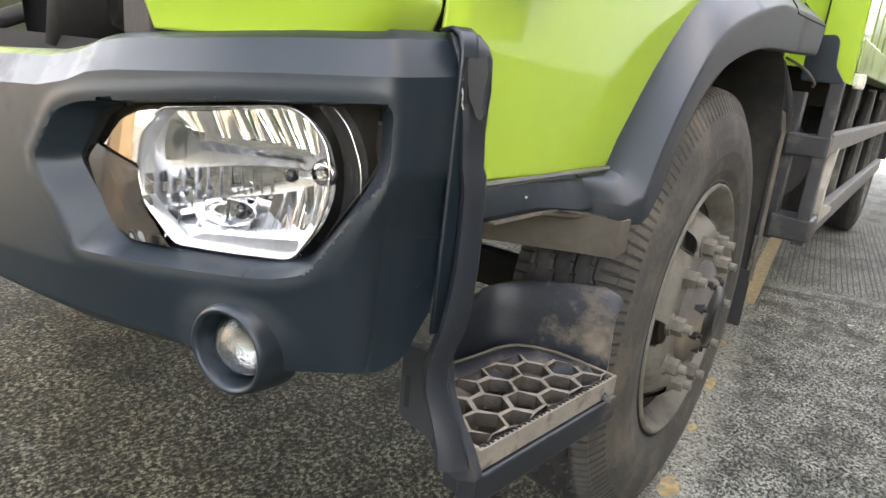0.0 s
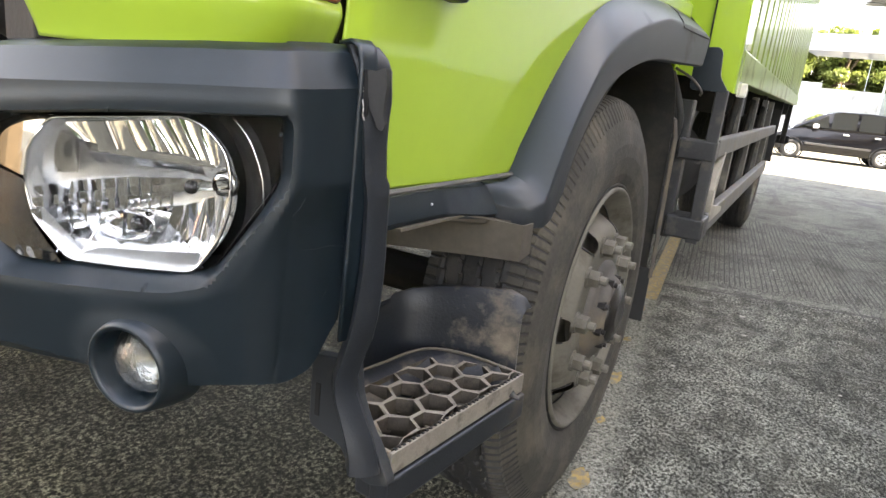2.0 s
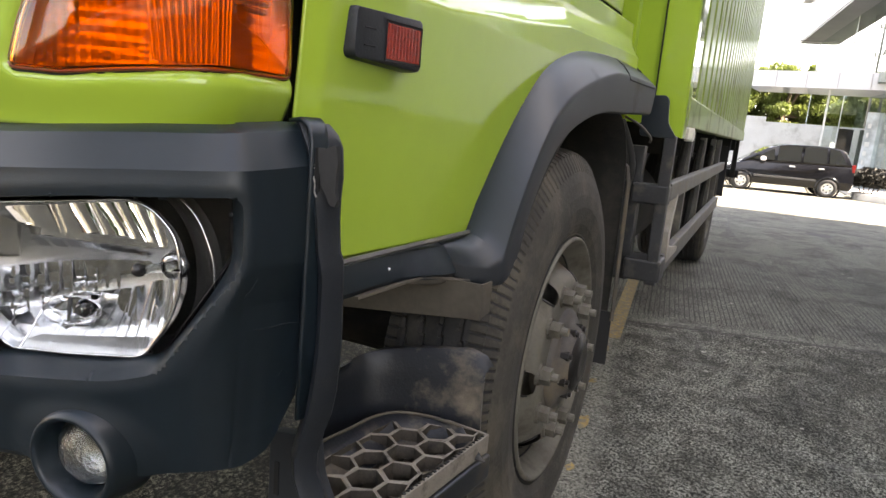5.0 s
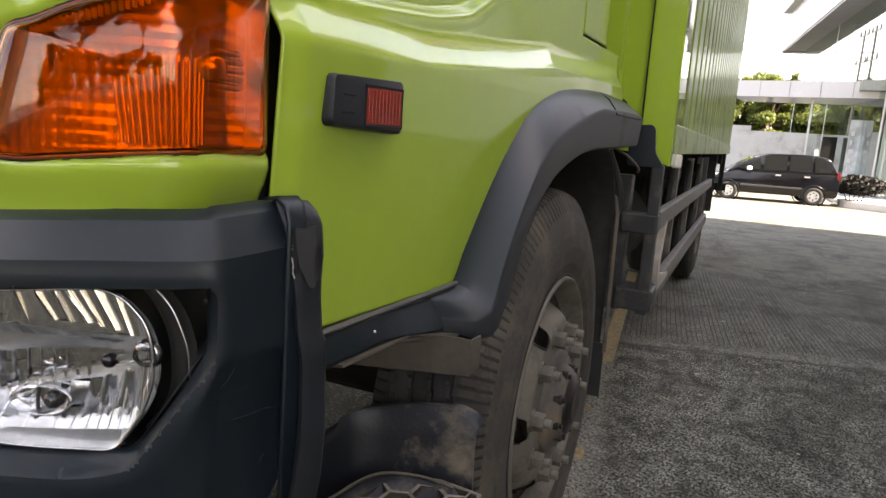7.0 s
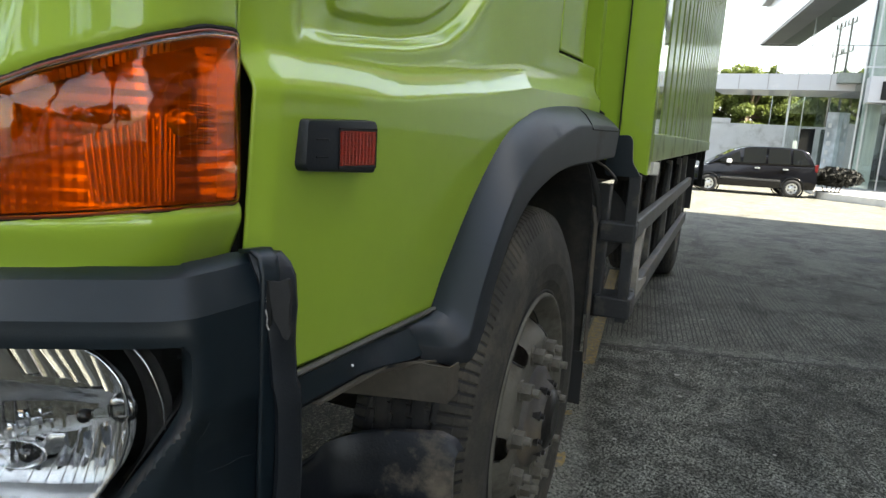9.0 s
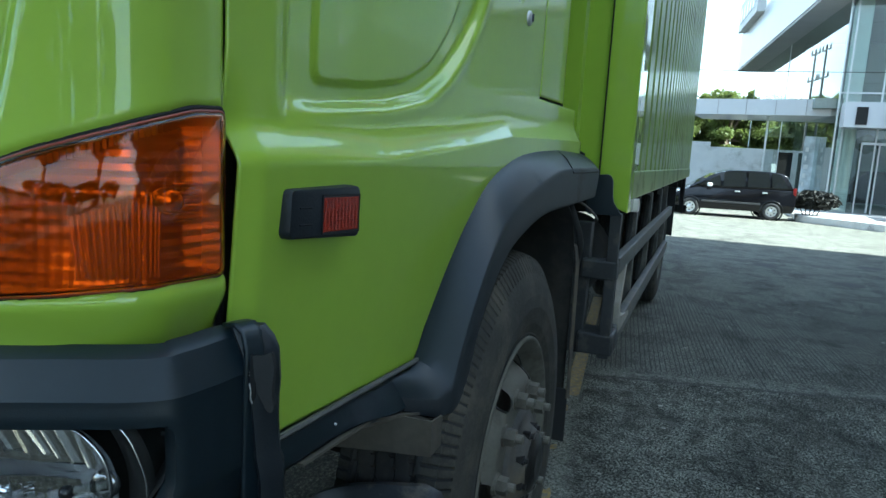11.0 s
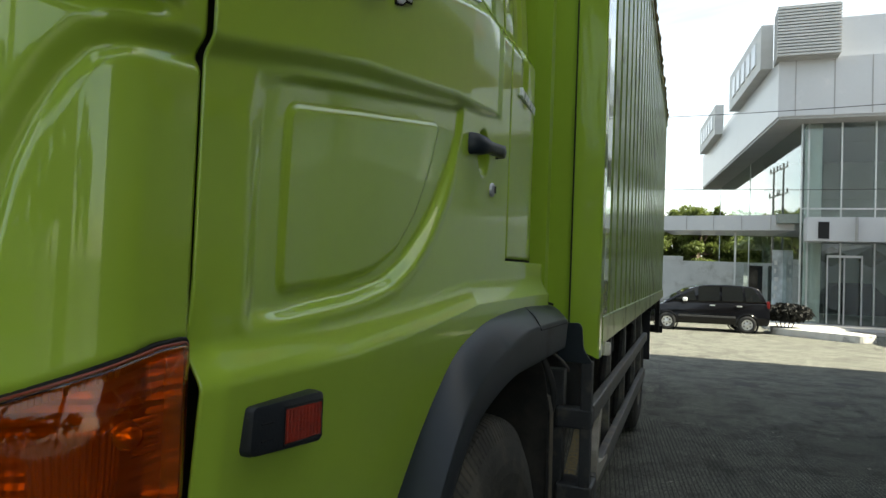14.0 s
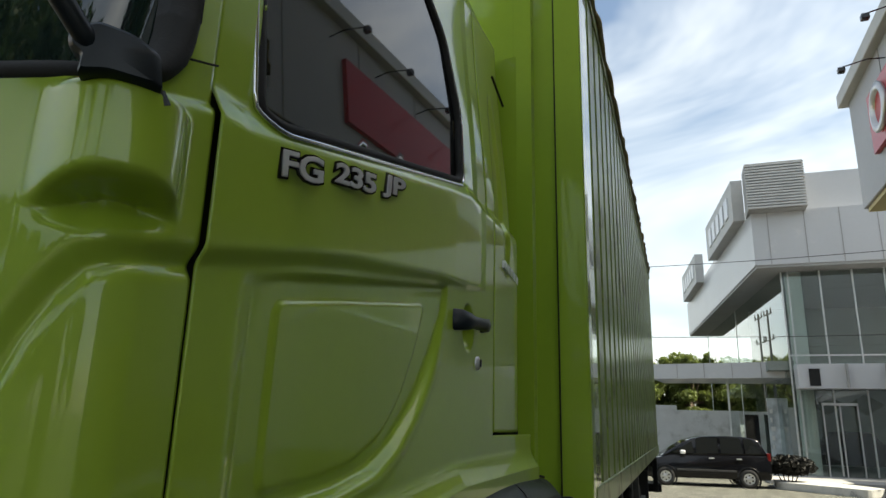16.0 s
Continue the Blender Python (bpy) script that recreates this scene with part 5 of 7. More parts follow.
def wheel(m, front=True):
    ob = part("wheel", TYRE_ME, None, truck, "dusty truck tyre on a brown-grey steel wheel", False, m)
    part("rim", RIM_ME, None, ob, "dust-covered steel rim")
    part("wheel_disc", DISC_ME if front else DISC_IN_ME, None, ob)
    if front:
        for k in range(6):
            q = 2 * math.pi * (k + 0.35) / 6
            ring = [(0.1165 - 0.6 * (0.026 * math.cos(s) + 0.0) * 0.9, 0.212 * math.cos(q) + 0.027 * math.cos(s), 0.212 * math.sin(q) + 0.031 * math.sin(s)) for s in np.linspace(0.4 * k, 0.4 * k + 3.4, 12)]
            ring = [(0.040 + 0.084 * math.sin(min(max((0.247 - math.hypot(y, z)) / 0.062, 0), 1) * math.pi / 2) + 0.001, y, z) for _, y, z in ring]
            part("hole_edge", tube(bmesh.new(), ring, 0.0028, 6), OILY, ob, "black crescent along the edge of a hand hole", True)
        bm = lathe(bmesh.new(), [(0.240, -0.10), (0.240, 0.020), (0.234, 0.055), (0.222, 0.072), (0.16, 0.080), (0.10, 0.080)], 40)
        part("brake_drum", bm, WHEEL_DUST, ob, "dusty brake drum behind the hand holes", True)
        part("hub", HUB_ME, None, ob)
        ring = [(0.1155, 0.3025 * math.cos(a), 0.3025 * math.sin(a)) for a in np.linspace(0, 2 * math.pi, 65)]
        part("bead_gap", tube(bmesh.new(), ring, 0.0042, 6), CHASSIS, ob, "dark gap between rim and tyre", True)
        ring = [(0.072, 0.256 * math.cos(a), 0.256 * math.sin(a)) for a in np.linspace(0, 2 * math.pi, 65)]
        part("rim_seam", tube(bmesh.new(), ring, 0.0024, 6), CHASSIS, ob, "", True)
        for k in range(10):
            a = 2 * math.pi * (k + 0.8) / 10
            part("wheel_nut", NUT_ME, None, ob, "", False, Matrix.Translation((0, 0.1675 * math.cos(a), 0.1675 * math.sin(a))) @ pose(0, 0, 0, 20 * k))
        for k in range(8):
            a = 2 * math.pi * (k + 0.2) / 8
            part("hub_bolt", BOLT_ME, None, ob, "", False, Matrix.Translation((0.004, 0.080 * math.cos(a + 0.3), 0.080 * math.sin(a + 0.3))))
        bm = lathe(bmesh.new(), [(0.072, 0.160), (0.070, 0.170), (0.050, 0.175), (0.045, 0.179), (0.03, 0.1785), (0.0005, 0.177)], 20)
        part("hub_cap", bm, OILY, ob, "oily black hub centre", True)
    return ob


WY = 0.075
wheel(pose(-0.075, WY, 0.507, 39))
wheel(mirror() @ pose(-0.075, WY, 0.507, 40))
for x in (-0.055, -0.365):
    wheel(pose(x, 4.80, 0.5, 25 + 60 * x), False)
    wheel(mirror() @ pose(x, 4.80, 0.5, 5 + 60 * x), False)
bm = rod(bmesh.new(), (-0.30, WY, 0.47), (-2.10, WY, 0.47), 0.055, 0.055, 12)
part("front_axle", bm, CHASSIS, truck)
bm = rod(bmesh.new(), (-0.30, 4.8, 0.5), (-2.10, 4.8, 0.5), 0.08, 0.08, 12)
part("rear_axle", bm, CHASSIS, truck)

# ---- step ----
SD = Vector((0.040, 0.336, 0)).normalized()
SN = Vector((-SD.y, SD.x, 0))
S0 = Vector((0.030, -0.800, 0.54))
step_m = Matrix((( SD.x, SN.x, 0, S0.x), (SD.y, SN.y, 0, S0.y), (0, 0, 1, 0), (0, 0, 0, 1)))
R0 = 0.0315


def honeycomb(top, deep, web, shift, seed):
    """A worn honeycomb tread: bent webs with walls below them."""
    rng = random.Random(seed)
    bend = {}
    dx, dy = R0 * 1.5, R0 * math.sqrt(3)

    def at(p, z):
        key = (round(p[0] * 400), round(p[1] * 400))
        if key not in bend:
            bend[key] = (rng.uniform(-0.0014, 0.0014), rng.uniform(-0.0014, 0.0014), rng.uniform(-0.0022, 0.0008))
        b = bend[key]
        return step_m @ Vector((min(max(p[0] + b[0], 0.004), 0.334), min(max(p[1] + b[1], 0.004), 0.146), z + b[2]))

    bm = bmesh.new()
    for i in range(-1, 9):
        for j in range(-1, 6):
            cx, cy = dx * i + 0.006 + shift, dy * (j + 0.5 * (i % 2)) + 0.010 + shift * 0.6
            if not (-0.01 < cx < 0.348 and -0.01 < cy < 0.160) or cy > 0.062 + 1.0 * max(cx, 0.0):
                continue
            o = [(cx + R0 * math.cos(a), cy + R0 * math.sin(a)) for a in [math.pi / 3 * k for k in range(6)]]
            w = web * rng.uniform(0.75, 1.25)
            q = [(cx + (R0 - w) * math.cos(a), cy + (R0 - w) * math.sin(a)) for a in [math.pi / 3 * k for k in range(6)]]
            for a in range(6):
                b = (a + 1) % 6
                pts = [at(o[a], top), at(o[b], top), at(q[b], top), at(q[a], top)]
                if (pts[0] - pts[1]).length < 1e-4:
                    continue
                vs = [bm.verts.new(p) for p in pts + [pts[3] - Vector((0, 0, deep)), pts[2] - Vector((0, 0, deep))]]
                bm.faces.new(vs[:4])
                bm.faces.new((vs[3], vs[2], vs[5], vs[4]))
    bmesh.ops.remove_doubles(bm, verts=bm.verts, dist=2e-4)
    bmesh.ops.dissolve_degenerate(bm, dist=1e-4, edges=bm.edges)
    bmesh.ops.recalc_face_normals(bm, faces=bm.faces)
    return bm


bm = honeycomb(0.540, 0.020, 0.0033, 0.0, 3)
# upright cell walls take the shade-dark grating colour
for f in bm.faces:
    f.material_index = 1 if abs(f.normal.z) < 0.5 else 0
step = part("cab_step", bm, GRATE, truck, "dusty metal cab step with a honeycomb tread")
step.data.materials.append(GRATE_SHADE)
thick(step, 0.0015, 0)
thick(part("lower_tread", honeycomb(0.512, 0.014, 0.0050, 0.017, 8), GRATE_SHADE, step, "muddy second grid under the tread, coloured shade-dark"), 0.0015, 0)
rng = random.Random(41)
for k in range(70):
    x, y = rng.uniform(0.01, 0.32), rng.uniform(0.01, 0.14)
    if y < 0.06 + x:
        bm = bmesh.new()
        bmesh.ops.create_icosphere(bm, subdivisions=1, radius=rng.uniform(0.003, 0.009), matrix=step_m @ Matrix.Translation((x, y, rng.uniform(0.500, 0.516))) @ Matrix.Diagonal((1.4, 1.0, 0.5, 1)))
        part("mud_clod", bm, BRACKET, step, "dried mud caught in the tread")
rim_line = spline([(-0.136, -0.730, 0.548), (-0.128, -0.663, 0.550), (-0.116, -0.598, 0.550), (-0.106, -0.543, 0.551), (-0.085, -0.502, 0.551), (-0.030, -0.479, 0.550), (0.031, -0.476, 0.547)], 30)
bm = loft(bmesh.new(), [[tuple(p), (p[0] + 0.020, p[1] - 0.006, 0.532), (p[0] + 0.06, p[1] - 0.03, 0.514)] for p in rim_line])
thick(part("tread_pan", bm, MUDDY_PLASTIC, step, "muddy pan behind the tread", True), 0.003)
part("pan_rim", tube(bmesh.new(), rim_line, 0.0027, 6), BRACKET, step, "pale muddy rim of the pan", True)
bm = bmesh.new()
for x0, x1, y0, y1 in ((-0.004, 0.342, -0.006, 0.0), (0.336, 0.342, 0.0, 0.150), (-0.004, 0.002, 0.0, 0.072)):
    box(bm, x0, x1, y0, y1, 0.508, 0.541, 0.0015, m=step_m)
part("step_frame", bm, GRATE, step, "worn bare metal edge")
bm = bmesh.new()
rng = random.Random(6)
for k in range(34):
    x = 0.004 + 0.0097 * k + rng.uniform(-0.0015, 0.0015)
    box(bm, x, x + rng.uniform(0.002, 0.005), -0.004, 0.0005, 0.540, 0.5425, m=step_m)
part("anti_slip_teeth", bm, SHADOW_GAP, step)
bm = bmesh.new()
for x0, x1, y0, y1 in ((-0.016, 0.344, -0.012, 0.020), (0.110, 0.344, 0.133, 0.160), (-0.010, 0.020, 0.020, 0.050), (0.308, 0.344, 0.020, 0.133)):
    box(bm, x0, x1, y0, y1, 0.462, 0.506, 0.004, m=step_m)
part("step_carrier", bm, SCUFF_PLASTIC, step, "dusty black carrier under the tread")
bm = bmesh.new()
box(bm, 0.10, 0.335, 0.0, 0.150, 0.455, 0.460, m=step_m)
part("step_pan", bm, CHASSIS, step)
# plate behind the step, bent forward at its inner end
pl = spline([(0.052, -0.440), (0.0, -0.448), (-0.07, -0.462), (-0.118, -0.478), (-0.150, -0.505), (-0.165, -0.545), (-0.175, -0.59)], 26)
bm = bmesh.new()
tops = np.interp(np.linspace(0, 1, 26), [0, 0.04, 0.12, 0.4, 0.7, 1.0], [0.640, 0.655, 0.662, 0.652, 0.636, 0.620])
loft(bm, [[(p[0], p[1], 0.49), (p[0], p[1], 0.54), (p[0] - 0.004, p[1] + 0.006, 0.60), (p[0] - 0.004, p[1] + 0.008, z - 0.008), (p[0] - 0.003, p[1] + 0.014, z), (p[0], p[1] + 0.024, z)] for p, z in zip(pl, tops)])
bmesh.ops.recalc_face_normals(bm, faces=bm.faces)
thick(soft(part("step_back_plate", bm, MUDDY_PLASTIC, step, "black plastic kick plate, scraped and dusty"), 40), 0.006)
# bracket in front of the step
bm = prism(bmesh.new(), rounded([(-0.088, 0.650), (-0.088, 0.548), (-0.070, 0.543), (-0.034, 0.535), (-0.020, 0.511), (0.012, 0.496), (0.046, 0.507), (0.026, 0.546), (0.008, 0.570), (-0.012, 0.610), (-0.020, 0.660)], 0.008, 3), -0.824, -0.806, "y", 0.002)
part("step_bracket", bm, FLARE_RIM, step, "scuffed grey bracket")
bm = nbox(-0.078, -0.071, -0.8255, -0.8235, 0.566, 0.612)
part("bracket_slot", bm, SHADOW_GAP, step)

# ---- mudguard behind the wheel, chassis ----
bm = bmesh.new()
loft(bm, [[(-0.05, 0.700, 1.12), (-0.012, 0.705, 1.065), (-0.010, 0.712, 0.985), (0.030, 0.718, 0.955), (0.040, 0.720, 0.90), (0.046, 0.715, 0.44)], [(-0.05, 0.715, 1.12), (-0.012, 0.720, 1.065), (-0.008, 0.727, 0.985), (0.036, 0.733, 0.955), (0.047, 0.735, 0.90), (0.053, 0.730, 0.44)]])
thick(part("mudguard_edge", bm, DIRTY_STEEL, truck, "dusty grey edge of the rear mudguard"), 0.004)
bm = nbox(-0.34, 0.046, 0.722, 0.730, 0.285, 0.47, bevel=0.002)
part("mud_flap", bm, RUBBER, truck, "hanging black rubber mud flap")
bm = nbox(-0.10, -0.08, 0.705, 0.716, 0.55, 0.80)
part("liner_rib", bm, CHASSIS, truck)
for x in (-0.80, -1.60):
    bm = nbox(x - 0.035, x + 0.035, -0.6, 7.8, 0.72, 0.97, bevel=0.006)
    part("frame_rail", bm, CHASSIS, truck, "dusty black chassis rail")
bm = lathe(bmesh.new(), [(0.0005, -0.62), (0.25, -0.62), (0.27, -0.60), (0.27, 0.60), (0.25, 0.62), (0.0005, 0.62)], 28, pose(-0.42, 2.45, 0.62, 0, 0, 90))
part("fuel_tank", bm, CHASSIS, truck, "dusty dark fuel tank", True)
bm = nbox(-0.62, -0.18, 1.02, 1.5, 0.50, 0.86, bevel=0.02)
part("battery_box", bm, CHASSIS, truck)
bm = nbox(-1.8, -0.62, -0.60, 0.6, 0.58, 1.0, bevel=0.05)
part("engine_block", bm, CHASSIS, truck)
bm = tube(bmesh.new(), spline([(-0.02, 0.80, 1.10), (0.01, 0.80, 1.03), (0.03, 0.81, 0.96), (0.02, 0.82, 0.88), (-0.03, 0.83, 0.80)], 14), 0.012)
part("brake_hose", bm, RUBBER, truck, "", True)
bm = tube(bmesh.new(), spline([(0.00, 0.74, 1.11), (0.05, 0.75, 1.085), (0.085, 0.76, 1.05), (0.082, 0.775, 1.035)], 10), 0.004)
part("hook_rod", bm, DIRTY_STEEL, truck, "", True)
# black bracket between flare and cargo post
bm = prism(bmesh.new(), rounded([(0.030, 1.052), (0.030, 1.185), (0.100, 1.190), (0.112, 1.175), (0.118, 1.10), (0.152, 1.052)], 0.012, 3), 0.868, 0.880, "y", 0.002)
part("post_bracket", bm, BLACK_PLASTIC, truck, "black steel bracket")
bm = nbox(0.112, 0.150, 0.87, 0.91, 0.55, 1.06, bevel=0.004)
part("guard_post", bm, GUARD_DARK, truck)
bm = nbox(-0.02, 0.05, 0.90, 0.96, 0.55, 1.02, bevel=0.004)
part("guard_post", bm, GUARD_DARK, truck)

# ---- side guard ----
guard = part("side_guard", nbox(0.118, 0.152, 0.93, 4.25, 0.838, 0.902, bevel=0.006), GUARD_STEEL, truck, "worn grey steel side guard rails")
part("lower_rail", nbox(0.118, 0.152, 1.00, 4.05, 0.562, 0.640, bevel=0.006), GUARD_STEEL, guard)
part("rail_end", nbox(0.030, 0.152, 0.868, 0.935, 0.826, 0.896, bevel=0.008), GUARD_DARK, guard, "dark steel rail end")
part("rail_end", nbox(0.036, 0.160, 0.868, 1.00, 0.560, 0.636, bevel=0.008), GUARD_DARK, guard)
bm = prism(bmesh.new(), rounded([(1.13, 0.85), (1.17, 0.85), (1.085, 0.71), (1.09, 0.66), (1.40, 0.62), (1.40, 0.60), (1.05, 0.60), (1.03, 0.72)], 0.012, 3), 0.122, 0.1545, "x", 0.002)
part("bent_brace", bm, mat("bare_brace", (0.34, 0.31, 0.26), 0.55, 0, 0, 0.25, 12, 0.05, 150), guard, "pale bent steel brace")
for y in (1.75, 2.55, 3.35, 4.0):
    part("guard_upright", nbox(0.085, 0.118, y, y + 0.05, 0.56, 1.07, bevel=0.004), GUARD_STEEL, guard)
for y in (1.45, 2.25, 3.1):
    bm = bmesh.new()
    rod(bm, (0.095, y, 0.60), (0.095, y + 0.28, 1.05), 0.016, 0.016, 8)
    part("guard_strut", bm, CHASSIS, guard)

# ---- cargo box ----
Y0, Y1, Z0, Z1 = 1.030, 7.88, 1.085, 3.46
cargo = part("cargo_box", nbox(-2.53, 0.128, Y0 + 0.01, Y1, Z0 + 0.06, Z1 - 0.01), BOXGREEN, truck, "lime green cargo box with ribbed sheet-metal sides")
# ribbed side sheet
pitch = 0.2575
ys, xs = [1.262], [0.150]
y = 1.272
while y < Y1 - 0.20:
    for dy, o in ((0.0, 0.0), (0.020, -0.034), (0.062, -0.034), (0.082, 0.0), (pitch - 0.004, 0.0)):
        ys.append(y + dy)
        xs.append(0.150 + o)
    y += pitch
bm = loft(bmesh.new(), [[(x, yy, z) for x, yy in zip(xs, ys)] for z in (Z0 + 0.118, Z1 - 0.05)])
bmesh.ops.recalc_face_normals(bm, faces=bm.faces)
ribs = part("ribbed_side", bm, BOXGREEN, cargo, "vertical pressed ribs, glossy and slightly dented")
part("ribbed_side", ribs.data, None, cargo, "", False, mirror())
part("bottom_sill", nbox(0.06, 0.156, Y0 + 0.06, Y1, Z0 + 0.012, Z0 + 0.118, bevel=0.006), BOXGREEN, cargo, "folded bottom sill")
part("top_sill", nbox(0.06, 0.158, Y0, Y1, Z1 - 0.06, Z1 + 0.01, bevel=0.006), BOXGREEN, cargo)
# front corner post: three folds
bm = bmesh.new()
post = [(-0.30, 1.030), (-0.135, 1.030), (-0.128, 1.005), (-0.052, 1.004), (-0.046, 1.034), (0.040, 1.030), (0.046, 1.012), (0.148, 1.008), (0.153, 1.016), (0.153, 1.10), (0.150, 1.27)]
loft(bm, [[(x, y, z - (0.045 * step01(0.02, 0.15, x) if z < 1.2 else 0.0)) for x, y in post] for z in (1.10, 1.30, Z1)])
bmesh.ops.recalc_face_normals(bm, faces=bm.faces)
part("corner_post", bm, GREEN, cargo, "lime green folded corner post")
bm = loft(bmesh.new(), [[(x, 1.032, z) for x in (-2.55, -0.29)] for z in (1.09, Z1)])
part("front_wall", bm, GREEN, cargo)
bm = bmesh.new()
tube(bm, [(0.042, 1.012, z) for z in (1.1, Z1)], 0.0026, 5)
part("post_seam", bm, SHADOW_GAP, cargo)
bm = prism(bmesh.new(), rounded([(1.20, 1.045), (1.26, 1.050), (1.27, 1.080), (1.22, 1.10)], 0.01, 3), 0.140, 0.170, "x", 0.002)
part("tie_hook", bm, mat("pale_hook", (0.6, 0.56, 0.5), 0.5, 0, 0, 0.2, 20), cargo, "pale tie-down hook")
rng = random.Random(4)
pts = [(0.160 + rng.uniform(-0.006, 0.012), Y0 + 0.3 + 0.12 * k, Z1 + 0.004 + rng.uniform(-0.012, 0.022)) for k in range(54)]
part("tarpaulin_edge", tube(bmesh.new(), spline(pts, 160), 0.016, 7), TARP, cargo, "frayed tan tarpaulin edge along the top", True)
for y in (2.0, 3.4, 5.9, 7.1):
    part("cross_member", nbox(-2.45, 0.10, y, y + 0.08, 0.97, Z0 + 0.07), CHASSIS, cargo)
part("rear_mudguard", prism(bmesh.new(), [(5.36, 0.55), (5.40, 0.55), (5.40, 1.02), (5.36, 1.02)], -0.50, 0.12, "x", 0.002), RUBBER, truck)
part("rear_frame", nbox(-2.5, 0.16, Y1, Y1 + 0.06, 0.62, 0.72, bevel=0.01), CHASSIS, truck)
part("rear_bar_post", nbox(0.06, 0.12, Y1 - 0.05, Y1 + 0.02, 0.62, 1.12, bevel=0.01), CHASSIS, truck)


# ---- ground ----
def ground_z(y):
    return -0.46 * float(np.clip((y - 8.0) / 14.0, 0, 1))


def node_ground():
    m = bpy.data.materials.new("concrete")
    m.use_nodes = True
    n, l = m.node_tree.nodes, m.node_tree.links
    p = n["Principled BSDF"]
    p.inputs["Roughness"].default_value = 0.88
    p.inputs["Specular IOR Level"].default_value = 0.12
    g = n.new("ShaderNodeNewGeometry")
    sep = n.new("ShaderNodeSeparateXYZ")
    l.new(g.outputs["Position"], sep.inputs[0])

    def noise(scale, detail=6, rough=0.6):
        t = n.new("ShaderNodeTexNoise")
        t.inputs["Scale"].default_value = scale
        t.inputs["Detail"].default_value = detail
        t.inputs["Roughness"].default_value = rough
        l.new(g.outputs["Position"], t.inputs["Vector"])
        return t.outputs["Fac"]

    def math_(op, a, b=None, c=None):
        t = n.new("ShaderNodeMath")
        t.operation = op
        for i, v in enumerate((a, b, c)):
            if v is None:
                continue
            if isinstance(v, (int, float)):
                t.inputs[i].default_value = v
            else:
                l.new(v, t.inputs[i])
        return t.outputs[0]

    def ramp(v, a, b, lo=0.0, hi=1.0):
        t = n.new("ShaderNodeMapRange")
        for k, x in (("From Min", a), ("From Max", b), ("To Min", lo), ("To Max", hi)):
            t.inputs[k].default_value = x
        l.new(v, t.inputs["Value"])
        return t.outputs["Result"]

    def mix(f, a, b):
        t = n.new("ShaderNodeMixRGB")
        for sock, v in ((t.inputs["Fac"], f), (t.inputs["Color1"], a), (t.inputs["Color2"], b)):
            if isinstance(v, tuple):
                sock.default_value = (*v, 1)
            elif isinstance(v, (int, float)):
                sock.default_value = v
            else:
                l.new(v, sock)
        return t.outputs["Color"]

    def streak(scale, sx, sy, detail=5, rough=0.65):
        mp = n.new("ShaderNodeMapping")
        mp.inputs["Scale"].default_value = (sx, sy, 1)
        mp.inputs["Rotation"].default_value = (0, 0, 0.27)
        l.new(g.outputs["Position"], mp.inputs["Vector"])
        t = n.new("ShaderNodeTexNoise")
        t.inputs["Scale"].default_value = scale
        t.inputs["Detail"].default_value = detail
        t.inputs["Roughness"].default_value = rough
        l.new(mp.outputs["Vector"], t.inputs["Vector"])
        return t.outputs["Fac"]

    grain = noise(300, 3, 0.7)
    mid = streak(100, 1.0, 0.70, 3, 0.70)
    coarse = streak(13, 1.0, 0.6, 7, 0.75)
    stain = noise(1.5, 6, 0.6)
    brush = streak(46, 1.2, 0.8, 6, 0.75)
    base = mix(ramp(mid, 0.45, 0.55), (0.030, 0.030, 0.024), (0.51, 0.51, 0.435))
    base = mix(ramp(grain, 0.50, 0.58, 0.0, 0.75), base, (0.030, 0.030, 0.024))
    base = mix(ramp(brush, 0.56, 0.62, 0.0, 0.55), base, (0.29, 0.292, 0.245))
    base = mix(ramp(noise(6.5, 6, 0.65), 0.52, 0.66, 0.0, 0.38), base, (0.225, 0.220, 0.180))
    base = mix(ramp(coarse, 0.44, 0.60, 0.0, 0.72), base, (0.038, 0.038, 0.030))
    base = mix(ramp(stain, 0.46, 0.60, 0.0, 0.42), base, (0.044, 0.041, 0.032))
    # the parking bay is darker: dirt, plus the truck's shade put into the colour
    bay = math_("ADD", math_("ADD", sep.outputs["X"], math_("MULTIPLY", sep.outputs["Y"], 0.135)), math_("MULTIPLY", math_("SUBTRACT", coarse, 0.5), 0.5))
    dirt_and_shade = n.new("ShaderNodeMixRGB")
    dirt_and_shade.blend_type = "MULTIPLY"
    dirt_and_shade.inputs["Color2"].default_value = (0.66, 0.63, 0.54, 1)
    l.new(ramp(bay, 0.05, -0.12, 0.0, 1.0), dirt_and_shade.inputs["Fac"])
    l.new(base, dirt_and_shade.inputs["Color1"])
    base = dirt_and_shade.outputs["Color"]
    # cleaner, brushed strip past the joint
    past = math_("GREATER_THAN", math_("SUBTRACT", sep.outputs["Y"], math_("MULTIPLY", sep.outputs["X"], 0.28)), 2.40)
    brushed = mix(ramp(mid, 0.40, 0.62), (0.075, 0.075, 0.064), (0.33, 0.33, 0.28))
    base = mix(math_("MULTIPLY", past, 0.75), base, brushed)
    # old oil and water stains over everything, in patches and faint wheel-swept streaks
    def soil(fac, tint):
        t = n.new("ShaderNodeMixRGB")
        t.blend_type = "MULTIPLY"
        t.inputs["Color2"].default_value = (*tint, 1)
        l.new(fac, t.inputs["Fac"])
        l.new(base, t.inputs["Color1"])
        return t.outputs["Color"]
